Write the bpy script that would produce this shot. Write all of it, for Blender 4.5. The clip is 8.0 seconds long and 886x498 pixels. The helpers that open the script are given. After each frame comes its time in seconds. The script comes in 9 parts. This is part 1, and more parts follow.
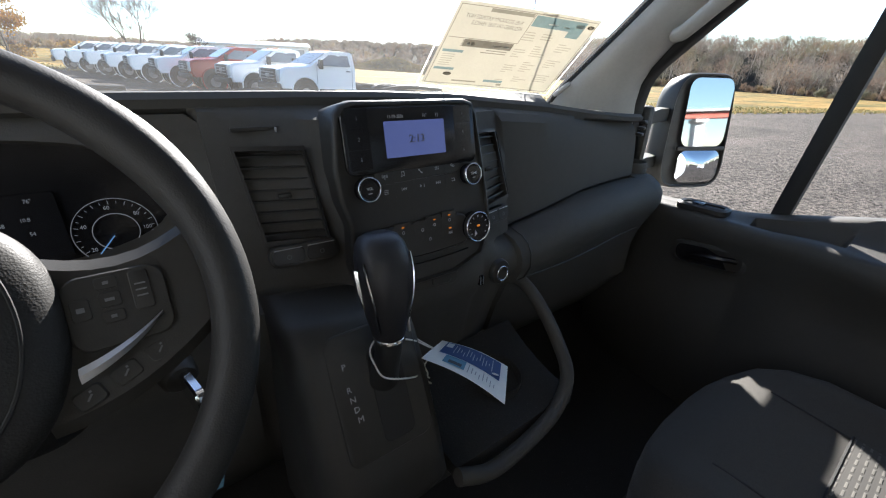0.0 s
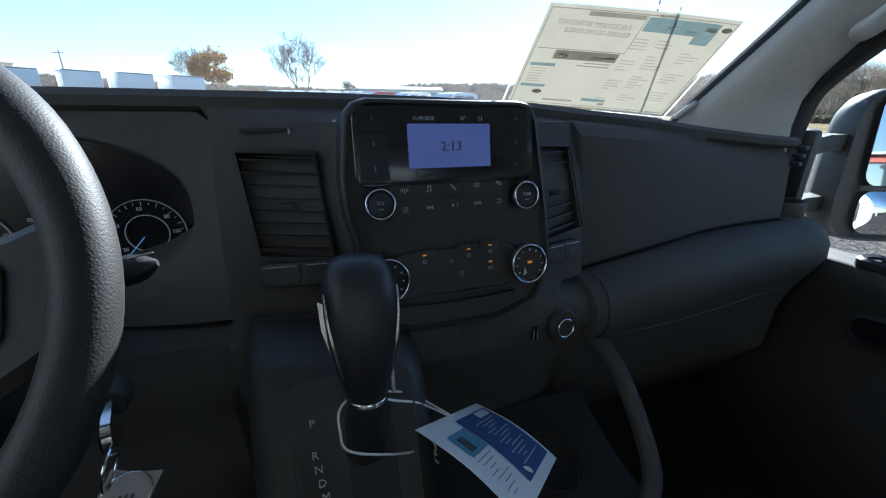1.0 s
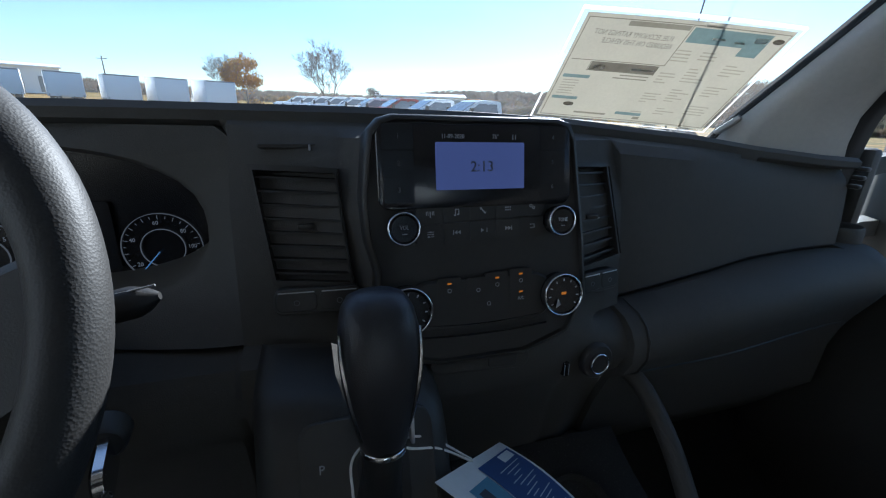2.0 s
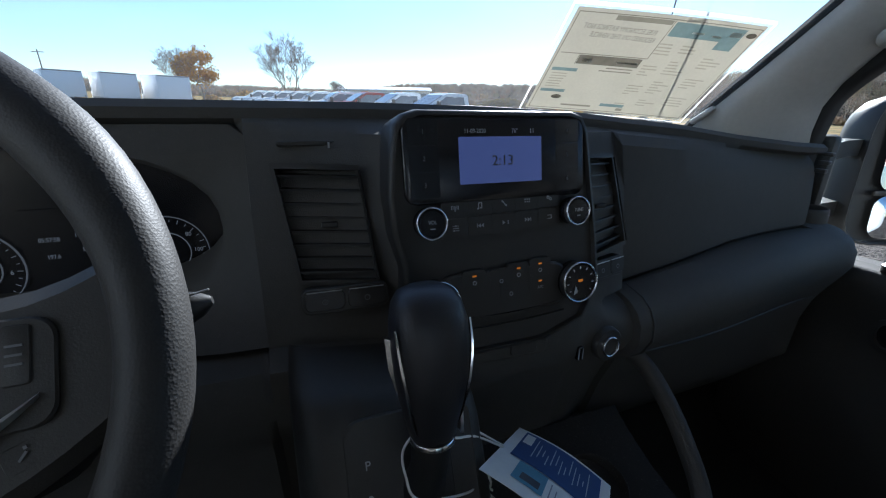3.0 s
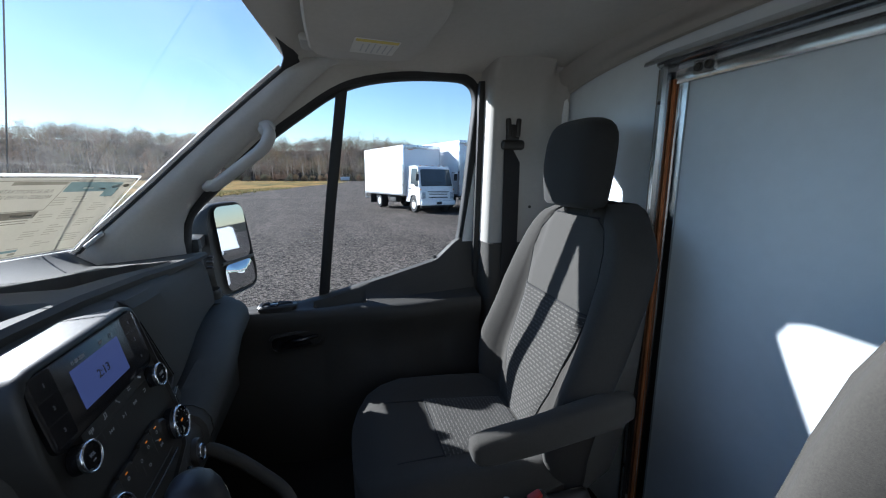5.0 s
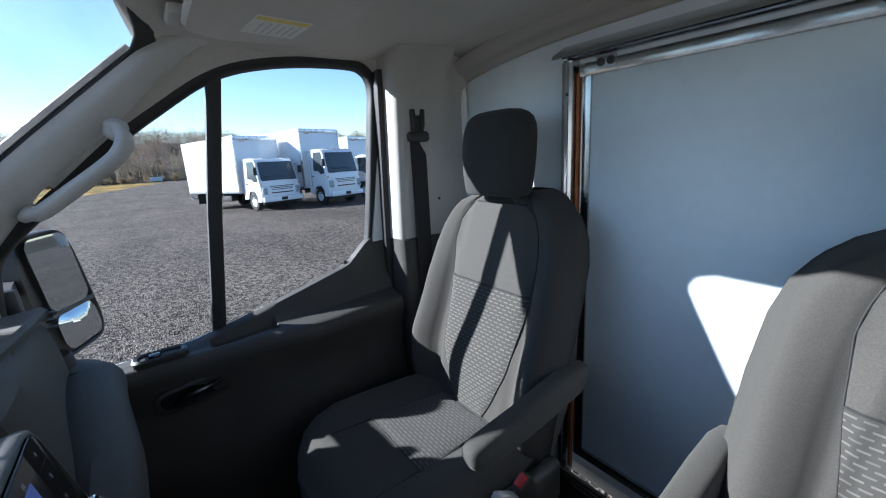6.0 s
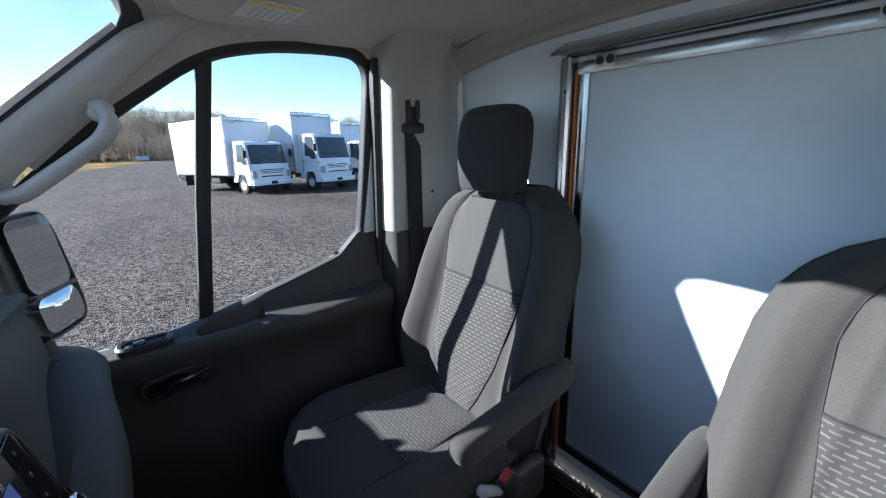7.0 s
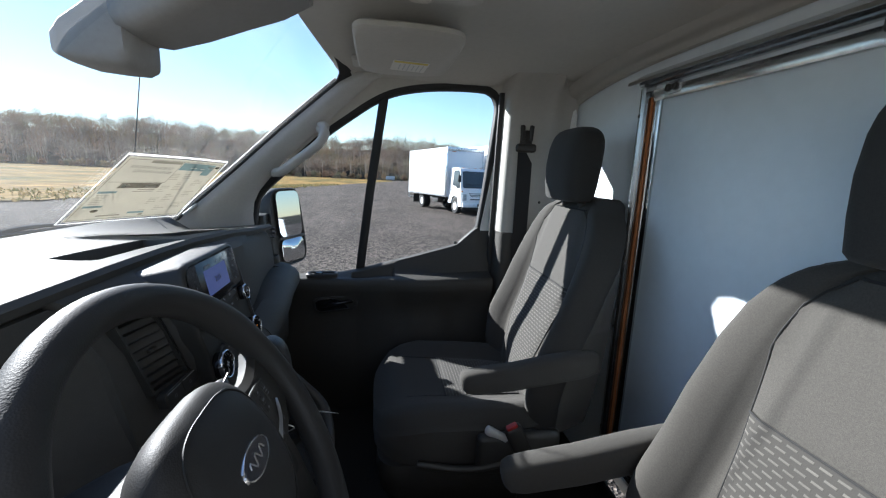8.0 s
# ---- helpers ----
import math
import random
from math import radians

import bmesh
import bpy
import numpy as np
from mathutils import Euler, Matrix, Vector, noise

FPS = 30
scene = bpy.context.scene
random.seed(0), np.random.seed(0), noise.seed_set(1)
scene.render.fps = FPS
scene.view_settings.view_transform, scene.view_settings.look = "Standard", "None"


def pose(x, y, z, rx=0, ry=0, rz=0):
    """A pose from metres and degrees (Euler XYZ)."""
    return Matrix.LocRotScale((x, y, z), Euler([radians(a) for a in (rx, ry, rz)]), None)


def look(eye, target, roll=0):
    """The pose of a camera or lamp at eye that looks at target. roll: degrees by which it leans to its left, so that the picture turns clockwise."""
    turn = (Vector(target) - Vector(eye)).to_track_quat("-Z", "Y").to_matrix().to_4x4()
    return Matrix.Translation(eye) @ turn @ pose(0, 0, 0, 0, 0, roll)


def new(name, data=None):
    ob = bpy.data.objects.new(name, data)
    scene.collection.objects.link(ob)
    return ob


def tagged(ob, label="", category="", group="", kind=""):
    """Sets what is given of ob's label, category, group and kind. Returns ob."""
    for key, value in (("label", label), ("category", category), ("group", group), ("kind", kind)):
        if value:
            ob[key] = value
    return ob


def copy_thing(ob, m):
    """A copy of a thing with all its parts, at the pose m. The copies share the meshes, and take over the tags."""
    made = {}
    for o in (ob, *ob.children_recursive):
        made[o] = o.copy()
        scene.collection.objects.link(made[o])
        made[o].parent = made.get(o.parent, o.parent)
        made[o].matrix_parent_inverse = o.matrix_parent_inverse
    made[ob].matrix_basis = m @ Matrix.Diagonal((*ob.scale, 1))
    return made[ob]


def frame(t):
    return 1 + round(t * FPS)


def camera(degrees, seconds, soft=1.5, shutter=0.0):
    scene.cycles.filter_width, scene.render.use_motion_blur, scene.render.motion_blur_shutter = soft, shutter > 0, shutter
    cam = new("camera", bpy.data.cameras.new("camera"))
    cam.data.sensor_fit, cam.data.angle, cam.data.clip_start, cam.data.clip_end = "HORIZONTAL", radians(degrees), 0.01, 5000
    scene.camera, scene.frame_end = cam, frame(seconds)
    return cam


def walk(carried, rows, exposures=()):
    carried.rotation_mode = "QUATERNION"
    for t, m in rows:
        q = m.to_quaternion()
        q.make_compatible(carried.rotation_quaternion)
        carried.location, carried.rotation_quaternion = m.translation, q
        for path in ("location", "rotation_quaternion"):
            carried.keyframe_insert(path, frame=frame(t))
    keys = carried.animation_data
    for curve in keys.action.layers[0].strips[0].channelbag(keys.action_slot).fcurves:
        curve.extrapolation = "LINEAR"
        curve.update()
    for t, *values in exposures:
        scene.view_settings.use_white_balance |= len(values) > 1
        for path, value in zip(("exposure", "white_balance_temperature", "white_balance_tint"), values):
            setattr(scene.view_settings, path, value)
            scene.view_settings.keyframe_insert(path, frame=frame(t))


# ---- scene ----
cam = camera(96.32, 8.0, soft=1.15, shutter=0.0)
PATH = [
    (0.0, -0.3238, 0.2347, 1.6346, 65.781, -1.578, -36.375),
    (0.5, -0.2059, 0.2461, 1.5983, 66.788, -0.984, -29.109),
    (1.0, -0.1793, 0.2832, 1.5886, 70.411, -0.807, -19.649),
    (1.5, -0.1728, 0.3083, 1.5986, 71.290, -1.752, -16.212),
    (2.8, -0.2022, 0.3362, 1.5966, 70.853, -0.213, -18.452),
    (3.0, -0.2290, 0.3365, 1.5986, 70.496, -0.822, -21.187),
    (3.5, -0.3567, 0.2929, 1.6337, 73.458, -3.057, -47.169),
    (4.0, -0.4775, 0.2547, 1.6939, 75.692, -3.651, -65.957),
    (4.5, -0.5237, 0.3391, 1.7523, 76.237, -1.247, -90.840),
    (5.0, -0.5474, 0.4259, 1.7839, 78.416, 0.362, -105.133),
    (5.2, -0.5155, 0.4896, 1.8069, 79.069, 1.961, -111.051),
    (6.3, -0.3831, 0.5934, 1.8209, 74.679, 2.992, -129.077),
    (6.5, -0.3819, 0.5926, 1.8263, 74.184, 2.817, -128.943),
    (7.0, -0.3875, 0.5894, 1.8287, 74.197, 1.587, -128.059),
    (7.5, -0.4921, 0.5465, 1.8110, 75.813, -0.261, -123.130),
    (8.0, -0.8073, 0.4013, 1.7642, 78.697, -1.843, -98.860),
]
EXPOSURES = [(0.0, 2.38, 6400, 10), (0.6, 2.25, 5850, 5), (1.0, 1.98, 5500, 4), (1.4, 1.78, 5500, 5), (3.0, 1.65, 5600, 7), (3.5, 1.35, 5350, 8), (3.8, 0.66, 5800, 2), (4.25, 0.66, 5800, 3), (4.65, 1.4, 5700, 8), (5.2, 1.5, 5600, 8), (6.3, 1.90, 5550, 8), (7.5, 1.93, 5550, 8), (8.0, 1.74, 5900, 8)]
walk(cam, [(t, pose(x, y, z, rx, ry, rz)) for t, x, y, z, rx, ry, rz in PATH], EXPOSURES)

# ---------------------------------------------------------------- light
SUN_WAY = Vector((0.756, 0.894, 0.581)).normalized()      # towards the sun
world = bpy.data.worlds.new("sky")
scene.world = world
world.use_nodes = True
wn = world.node_tree.nodes
wl = world.node_tree.links
wn.clear()
sky = wn.new("ShaderNodeTexSky")
sky.sky_type = "NISHITA"
sky.sun_disc = False
sky.sun_elevation = math.asin(SUN_WAY.z)
sky.sun_rotation = math.atan2(SUN_WAY.x, SUN_WAY.y)
sky.altitude = 250
sky.air_density = 1.0
sky.dust_density = 0.09
sky.ozone_density = 2.8
bg = wn.new("ShaderNodeBackground")
bg.inputs["Strength"].default_value = 0.060
wo = wn.new("ShaderNodeOutputWorld")
wl.new(sky.outputs["Color"], bg.inputs["Color"])
wl.new(bg.outputs["Background"], wo.inputs["Surface"])
sun_data = bpy.data.lights.new("sun", "SUN")
sun_data.energy = 5.0
sun_data.angle = radians(0.55)
sun_data.color = (1.0, 0.955, 0.90)
sun = new("sun", sun_data)
sun.matrix_world = look(SUN_WAY * 60, (0, 0, 0))

# added fill lamp for sky and sunlit gravel, at the unseen driver's window
win_data = bpy.data.lights.new("driver_window_fill", "AREA")
win_data.shape, win_data.size, win_data.size_y = "RECTANGLE", 0.80, 0.55
win_data.energy = 0.54
win_data.color = (1.0, 0.90, 0.77)
win = new("driver_window_fill", win_data)
win.matrix_world = look((-0.975, 0.30, 1.70), (0.2, 0.12, 1.50))

# ---------------------------------------------------------------- materials
def material(name, color, rough=0.5, metal=0.0, vary=0.15, scale=8.0, bump=0.0, bump_scale=400.0, spec=0.5, bump_kind="noise",
             rough_vary=0.08, dust=0.0, random_tint=0.0, coat=0.0, sheen=0.0):
    """A surface with two scales of variation in colour and roughness, fine relief, and a little dust where asked."""
    m = bpy.data.materials.new(name)
    m.use_nodes = True
    nt = m.node_tree
    n, l = nt.nodes, nt.links
    b = n["Principled BSDF"]
    b.inputs["Metallic"].default_value = metal
    b.inputs["Specular IOR Level"].default_value = spec
    b.inputs["Coat Weight"].default_value = coat
    b.inputs["Coat Roughness"].default_value = 0.06
    b.inputs["Sheen Weight"].default_value = sheen
    tc = n.new("ShaderNodeTexCoord")
    n1 = n.new("ShaderNodeTexNoise")
    n1.inputs["Scale"].default_value = scale
    n1.inputs["Detail"].default_value = 6
    l.new(tc.outputs["Object"], n1.inputs["Vector"])
    n2 = n.new("ShaderNodeTexNoise")
    n2.inputs["Scale"].default_value = scale * 14
    n2.inputs["Detail"].default_value = 3
    l.new(tc.outputs["Object"], n2.inputs["Vector"])
    mix = n.new("ShaderNodeMath")
    mix.operation = "ADD"
    l.new(n1.outputs["Fac"], mix.inputs[0])
    l.new(n2.outputs["Fac"], mix.inputs[1])
    half = n.new("ShaderNodeMath")
    half.operation = "MULTIPLY"
    half.inputs[1].default_value = 0.5
    l.new(mix.outputs[0], half.inputs[0])
    ramp = n.new("ShaderNodeValToRGB")
    c = Vector(color)
    lo, hi = c * (1 - vary), c * (1 + vary)
    ramp.color_ramp.elements[0].position, ramp.color_ramp.elements[1].position = 0.3, 0.7
    ramp.color_ramp.elements[0].color = (*lo, 1)
    ramp.color_ramp.elements[1].color = (*[min(1, v) for v in hi], 1)
    l.new(half.outputs[0], ramp.inputs["Fac"])
    out = ramp.outputs["Color"]
    if random_tint:
        oi = n.new("ShaderNodeObjectInfo")
        hs = n.new("ShaderNodeHueSaturation")
        mr = n.new("ShaderNodeMapRange")
        mr.inputs["To Min"].default_value, mr.inputs["To Max"].default_value = 1 - random_tint, 1 + random_tint
        l.new(oi.outputs["Random"], mr.inputs["Value"])
        l.new(mr.outputs["Result"], hs.inputs["Value"])
        l.new(out, hs.inputs["Color"])
        out = hs.outputs["Color"]
    if dust:
        n3 = n.new("ShaderNodeTexNoise")
        n3.inputs["Scale"].default_value = scale * 60
        l.new(tc.outputs["Object"], n3.inputs["Vector"])
        r3 = n.new("ShaderNodeValToRGB")
        r3.color_ramp.elements[0].position, r3.color_ramp.elements[1].position = 0.62, 0.75
        l.new(n3.outputs["Fac"], r3.inputs["Fac"])
        sc = n.new("ShaderNodeMath")
        sc.operation = "MULTIPLY"
        sc.inputs[1].default_value = dust
        l.new(r3.outputs["Color"], sc.inputs[0])
        mx = n.new("ShaderNodeMixRGB")
        mx.inputs["Color2"].default_value = (0.32, 0.30, 0.27, 1)
        l.new(sc.outputs[0], mx.inputs["Fac"])
        l.new(out, mx.inputs["Color1"])
        out = mx.outputs["Color"]
    l.new(out, b.inputs["Base Color"])
    rr = n.new("ShaderNodeMapRange")
    rr.inputs["To Min"].default_value, rr.inputs["To Max"].default_value = max(0.02, rough - rough_vary), min(1, rough + rough_vary)
    l.new(half.outputs[0], rr.inputs["Value"])
    l.new(rr.outputs["Result"], b.inputs["Roughness"])
    if bump:
        if bump_kind == "cells":
            nb = n.new("ShaderNodeTexVoronoi")
            nb.inputs["Scale"].default_value = bump_scale
            src = nb.outputs["Distance"]
        elif bump_kind == "weave":
            nb = n.new("ShaderNodeTexChecker")
            nb.inputs["Scale"].default_value = bump_scale
            src = nb.outputs["Fac"]
        else:
            nb = n.new("ShaderNodeTexNoise")
            nb.inputs["Scale"].default_value = bump_scale
            nb.inputs["Detail"].default_value = 4
            src = nb.outputs["Fac"]
        l.new(tc.outputs["Object"], nb.inputs["Vector"])
        bp = n.new("ShaderNodeBump")
        bp.inputs["Strength"].default_value = bump
        bp.inputs["Distance"].default_value = 0.6 / bump_scale
        l.new(src, bp.inputs["Height"])
        l.new(bp.outputs["Normal"], b.inputs["Normal"])
    return m


def glow(name, color, strength):
    m = bpy.data.materials.new(name)
    m.use_nodes = True
    b = m.node_tree.nodes["Principled BSDF"]
    b.inputs["Base Color"].default_value = (*[v * 0.3 for v in color], 1)
    b.inputs["Emission Color"].default_value = (*color, 1)
    b.inputs["Emission Strength"].default_value = strength
    b.inputs["Roughness"].default_value = 0.25
    return m


def glass(name, tint=(1, 1, 1), rough=0.0):
    """Thin clear pane: mostly see-through, with a faint reflection."""
    m = bpy.data.materials.new(name)
    m.use_nodes = True
    nt = m.node_tree
    n, l = nt.nodes, nt.links
    n.clear()
    out = n.new("ShaderNodeOutputMaterial")
    tr = n.new("ShaderNodeBsdfTransparent")
    tr.inputs["Color"].default_value = (*tint, 1)
    gl = n.new("ShaderNodeBsdfGlossy")
    gl.inputs["Roughness"].default_value = 0.02 + rough
    fr = n.new("ShaderNodeLayerWeight")
    pw = n.new("ShaderNodeMath")
    pw.operation = "POWER"
    pw.inputs[1].default_value = 4.0
    sc = n.new("ShaderNodeMath")
    sc.operation = "MULTIPLY_ADD"
    sc.inputs[1].default_value = 0.45
    sc.inputs[2].default_value = 0.012
    mx = n.new("ShaderNodeMixShader")
    l.new(fr.outputs["Facing"], pw.inputs[0])
    l.new(pw.outputs[0], sc.inputs[0])
    l.new(sc.outputs[0], mx.inputs["Fac"])
    l.new(tr.outputs[0], mx.inputs[1])
    l.new(gl.outputs[0], mx.inputs[2])
    l.new(mx.outputs[0], out.inputs["Surface"])
    return m


def pattern_fabric(name, base, light, pitch=0.023):
    """Woven seat cloth with rows of short light dashes, laid out by the mesh's own UV in metres."""
    m = material(name, base, rough=0.95, vary=0.2, scale=30, sheen=0.1)
    n, l = m.node_tree.nodes, m.node_tree.links
    b = n["Principled BSDF"]
    old = b.inputs["Base Color"].links[0].from_socket
    uv = n.new("ShaderNodeUVMap")
    mp = n.new("ShaderNodeMapping")
    mp.inputs["Scale"].default_value = (1 / pitch, 1 / pitch, 1)
    l.new(uv.outputs["UV"], mp.inputs["Vector"])
    br = n.new("ShaderNodeTexBrick")
    br.offset = 0.5
    br.inputs["Scale"].default_value = 1.0
    br.inputs["Mortar Size"].default_value = 0.20
    br.inputs["Mortar Smooth"].default_value = 0.35
    br.inputs["Brick Width"].default_value = 1.0
    br.inputs["Row Height"].default_value = 0.47
    br.inputs["Color1"].default_value = (*light, 1)
    br.inputs["Color2"].default_value = (*[v * 0.7 for v in light], 1)
    br.inputs["Mortar"].default_value = (*base, 1)
    l.new(mp.outputs["Vector"], br.inputs["Vector"])
    mx = n.new("ShaderNodeMixRGB")
    mx.blend_type = "MIX"
    mx.inputs["Fac"].default_value = 0.68
    l.new(old, mx.inputs["Color1"])
    l.new(br.outputs["Color"], mx.inputs["Color2"])
    fine = n.new("ShaderNodeTexNoise")
    fine.inputs["Scale"].default_value = 900
    tc = n.new("ShaderNodeTexCoord")
    l.new(tc.outputs["Object"], fine.inputs["Vector"])
    mul = n.new("ShaderNodeMixRGB")
    mul.blend_type = "MULTIPLY"
    mul.inputs["Fac"].default_value = 0.45
    l.new(mx.outputs["Color"], mul.inputs["Color1"])
    l.new(fine.outputs["Fac"], mul.inputs["Color2"])
    l.new(mul.outputs["Color"], b.inputs["Base Color"])
    bp = n.new("ShaderNodeBump")
    bp.inputs["Strength"].default_value = 0.6
    bp.inputs["Distance"].default_value = 0.0012
    l.new(br.outputs["Fac"], bp.inputs["Height"])
    bp.invert = True
    l.new(bp.outputs["Normal"], b.inputs["Normal"])
    return m


DASH = material("dash_plastic", (0.062, 0.059, 0.053), spec=0.32, rough=0.70, vary=0.12, scale=6, bump=0.2, bump_scale=700, bump_kind="cells", dust=0.05)
DASH_LOW = material("lower_dash_plastic", (0.046, 0.0425, 0.0360), rough=0.68, vary=0.12, scale=6, bump=0.35, bump_scale=700, bump_kind="cells")
DOOR_GREY = material("door_plastic", (0.043, 0.040, 0.0345), rough=0.62, vary=0.12, scale=6, bump=0.2, bump_scale=700, bump_kind="cells")
DARK = material("black_plastic", (0.0275, 0.0258, 0.0228), rough=0.5, vary=0.15, scale=12, bump=0.2, bump_scale=900)
GLOSS = material("piano_black", (0.012, 0.012, 0.014), rough=0.22, vary=0.1, scale=10, rough_vary=0.05)
SLAT = material("vent_slat_plastic", (0.016, 0.0155, 0.015), rough=0.45, vary=0.1, scale=20)
RUBBER = material("rubber_seal", (0.012, 0.012, 0.012), rough=0.6, vary=0.2, scale=20, bump=0.15, bump_scale=500)
LEATHER = material("wheel_grain", (0.024, 0.023, 0.022), rough=0.58, vary=0.12, scale=14, bump=0.17, bump_scale=700, bump_kind="cells", spec=0.34)
CHROME = material("satin_chrome", (0.72, 0.73, 0.75), rough=0.18, metal=1.0, vary=0.05, scale=30)
BADGE = material("badge_enamel", (0.016, 0.020, 0.032), rough=0.2, vary=0.1, scale=30)
SILVER = material("silver_trim", (0.62, 0.62, 0.63), rough=0.42, metal=1.0, vary=0.06, scale=30)
HEADLINER = material("headliner_cloth", (0.47, 0.45, 0.405), rough=0.95, vary=0.06, scale=5, bump=0.25, bump_scale=800, sheen=0.2)
MIRROR_GREY = material("mirror_cover_plastic", (0.34, 0.33, 0.31), rough=0.6, vary=0.08, scale=8, bump=0.3, bump_scale=900, bump_kind="cells")
PILLAR = material("pillar_plastic", (0.46, 0.45, 0.425), rough=0.62, vary=0.06, scale=8, bump=0.35, bump_scale=900, bump_kind="cells")
WHITE_PAINT = material("white_body_paint", (0.78, 0.78, 0.76), rough=0.35, vary=0.04, scale=3, coat=0.3)
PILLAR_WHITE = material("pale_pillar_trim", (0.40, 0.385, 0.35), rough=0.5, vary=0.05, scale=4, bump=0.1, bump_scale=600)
PANEL = material("white_wall_panel", (0.75, 0.82, 0.86), rough=0.40, vary=0.035, scale=2.5, bump=0.05, bump_scale=60)
STEEL = material("galvanised_steel", (0.50, 0.51, 0.52), rough=0.22, metal=1.0, vary=0.20, scale=14, rough_vary=0.12, bump=0.015, bump_scale=60)
ORANGE = material("orange_seal_strip", (0.42, 0.15, 0.05), rough=0.7, vary=0.3, scale=18, bump=0.3, bump_scale=200)
FABRIC = material("seat_cloth", (0.049, 0.0455, 0.0395), rough=0.95, vary=0.40, scale=420, bump=0.6, bump_scale=1100, sheen=0.12)
# the seat cloth again, its colour darkened for the head restraint's shade
HEADREST_SHADED = material("shaded_headrest_cloth", (0.028, 0.027, 0.025), rough=0.95, vary=0.40, scale=420, bump=0.6, bump_scale=1100, sheen=0.05)
# same cloth as FABRIC; shade on bolsters, cushion and armrest is put into its colour
FABRIC_SHADED = material("shaded_seat_cloth", (0.041, 0.0378, 0.0325), rough=0.95, vary=0.40, scale=420, bump=0.6, bump_scale=1100, sheen=0.06)
CLOTH_PATTERN = pattern_fabric("seat_insert_cloth", (0.046, 0.043, 0.038), (0.185, 0.175, 0.155), pitch=0.0215)
SEAM = material("seat_piping", (0.02, 0.02, 0.02), rough=0.9)
CARPET = material("floor_mat", (0.015, 0.014, 0.0125), rough=0.9, vary=0.25, scale=6, bump=0.5, bump_scale=300, dust=0.12)
WEBBING = material("belt_webbing", (0.016, 0.016, 0.017), rough=0.8, vary=0.15, scale=40, bump=0.3, bump_scale=900)
RED_BUTTON = material("red_buckle_button", (0.42, 0.025, 0.02), rough=0.4)
PAPER = material("white_paper", (0.75, 0.74, 0.70), rough=0.85, vary=0.05, scale=12)
PAPER_INK = material("grey_ink", (0.30, 0.30, 0.31), rough=0.85, vary=0.15, scale=40)
BLUE_INK = material("blue_ink", (0.035, 0.075, 0.20), rough=0.7, vary=0.1, scale=30)
TEAL_INK = material("teal_ink", (0.12, 0.27, 0.36), rough=0.7, vary=0.1, scale=30)
DARK_INK = material("dark_ink", (0.07, 0.07, 0.08), rough=0.8)
TAG_PAPER = material("tag_card", (0.50, 0.44, 0.38), rough=0.85, vary=0.08, scale=30)
STRING = material("white_string", (0.70, 0.68, 0.62), rough=0.9, bump=0.3, bump_scale=900)
MARK = material("pale_print", (0.40, 0.41, 0.43), rough=0.6)
DIM_MARK = material("dim_print", (0.16, 0.165, 0.175), rough=0.7)
SCREEN = glow("blue_screen", (0.12, 0.16, 0.42), 0.10)
AMBER = glow("amber_led", (1.0, 0.30, 0.03), 0.09)
GAUGE_LIT = glow("gauge_light", (0.75, 0.8, 0.9), 0.022)
GAUGE_BLUE = glow("gauge_needle_blue", (0.2, 0.45, 0.9), 0.08)
PANE = glass("clear_glass", (0.97, 0.985, 0.98))


def dusty_glass(name, tint, dust):
    """A pane with a thin film of dust and wiping smears that catches the sun."""
    m = glass(name, tint)
    n, l = m.node_tree.nodes, m.node_tree.links
    out = next(k for k in n if k.type == "OUTPUT_MATERIAL")
    clean = out.inputs["Surface"].links[0].from_socket
    tl = n.new("ShaderNodeBsdfTranslucent")
    tl.inputs["Color"].default_value = (0.80, 0.78, 0.74, 1)
    tc = n.new("ShaderNodeTexCoord")
    mp = n.new("ShaderNodeMapping")
    mp.inputs["Scale"].default_value = (1.2, 5.0, 5.0)
    l.new(tc.outputs["Object"], mp.inputs["Vector"])
    no = n.new("ShaderNodeTexNoise")
    no.inputs["Scale"].default_value = 2.2
    no.inputs["Detail"].default_value = 9
    l.new(mp.outputs["Vector"], no.inputs["Vector"])
    amount = n.new("ShaderNodeMapRange")
    amount.inputs["From Min"].default_value, amount.inputs["From Max"].default_value = 0.3, 0.7
    amount.inputs["To Min"].default_value, amount.inputs["To Max"].default_value = dust * 0.5, dust * 1.5
    l.new(no.outputs["Fac"], amount.inputs["Value"])
    mx = n.new("ShaderNodeMixShader")
    l.new(amount.outputs["Result"], mx.inputs["Fac"])
    l.new(clean, mx.inputs[1])
    l.new(tl.outputs[0], mx.inputs[2])
    l.new(mx.outputs[0], out.inputs["Surface"])
    return m


SCREEN_PANE = dusty_glass("dusty_windscreen_glass", (0.97, 0.985, 0.98), 0.035)
# opaque pickup glass, its grey raised to stand in for sky reflections
PALE_PANE = material("pale_truck_glass", (0.15, 0.17, 0.19), rough=0.08, vary=0.3, scale=1.2, rough_vary=0.02)
DARK_PANE = material("dark_window_glass", (0.060, 0.072, 0.080), rough=0.06, vary=0.1, scale=3, rough_vary=0.02)
MIRROR = material("mirror_silver", (0.52, 0.55, 0.59), rough=0.02, metal=1.0, vary=0.01, rough_vary=0.01)
LABEL_YELLOW = material("yellow_label", (0.75, 0.62, 0.15), rough=0.6)
LABEL_INK = material("pale_label_ink", (0.55, 0.55, 0.55), rough=0.85, vary=0.1, scale=40)
LENS = material("lamp_lens", (0.75, 0.70, 0.62), rough=0.25)


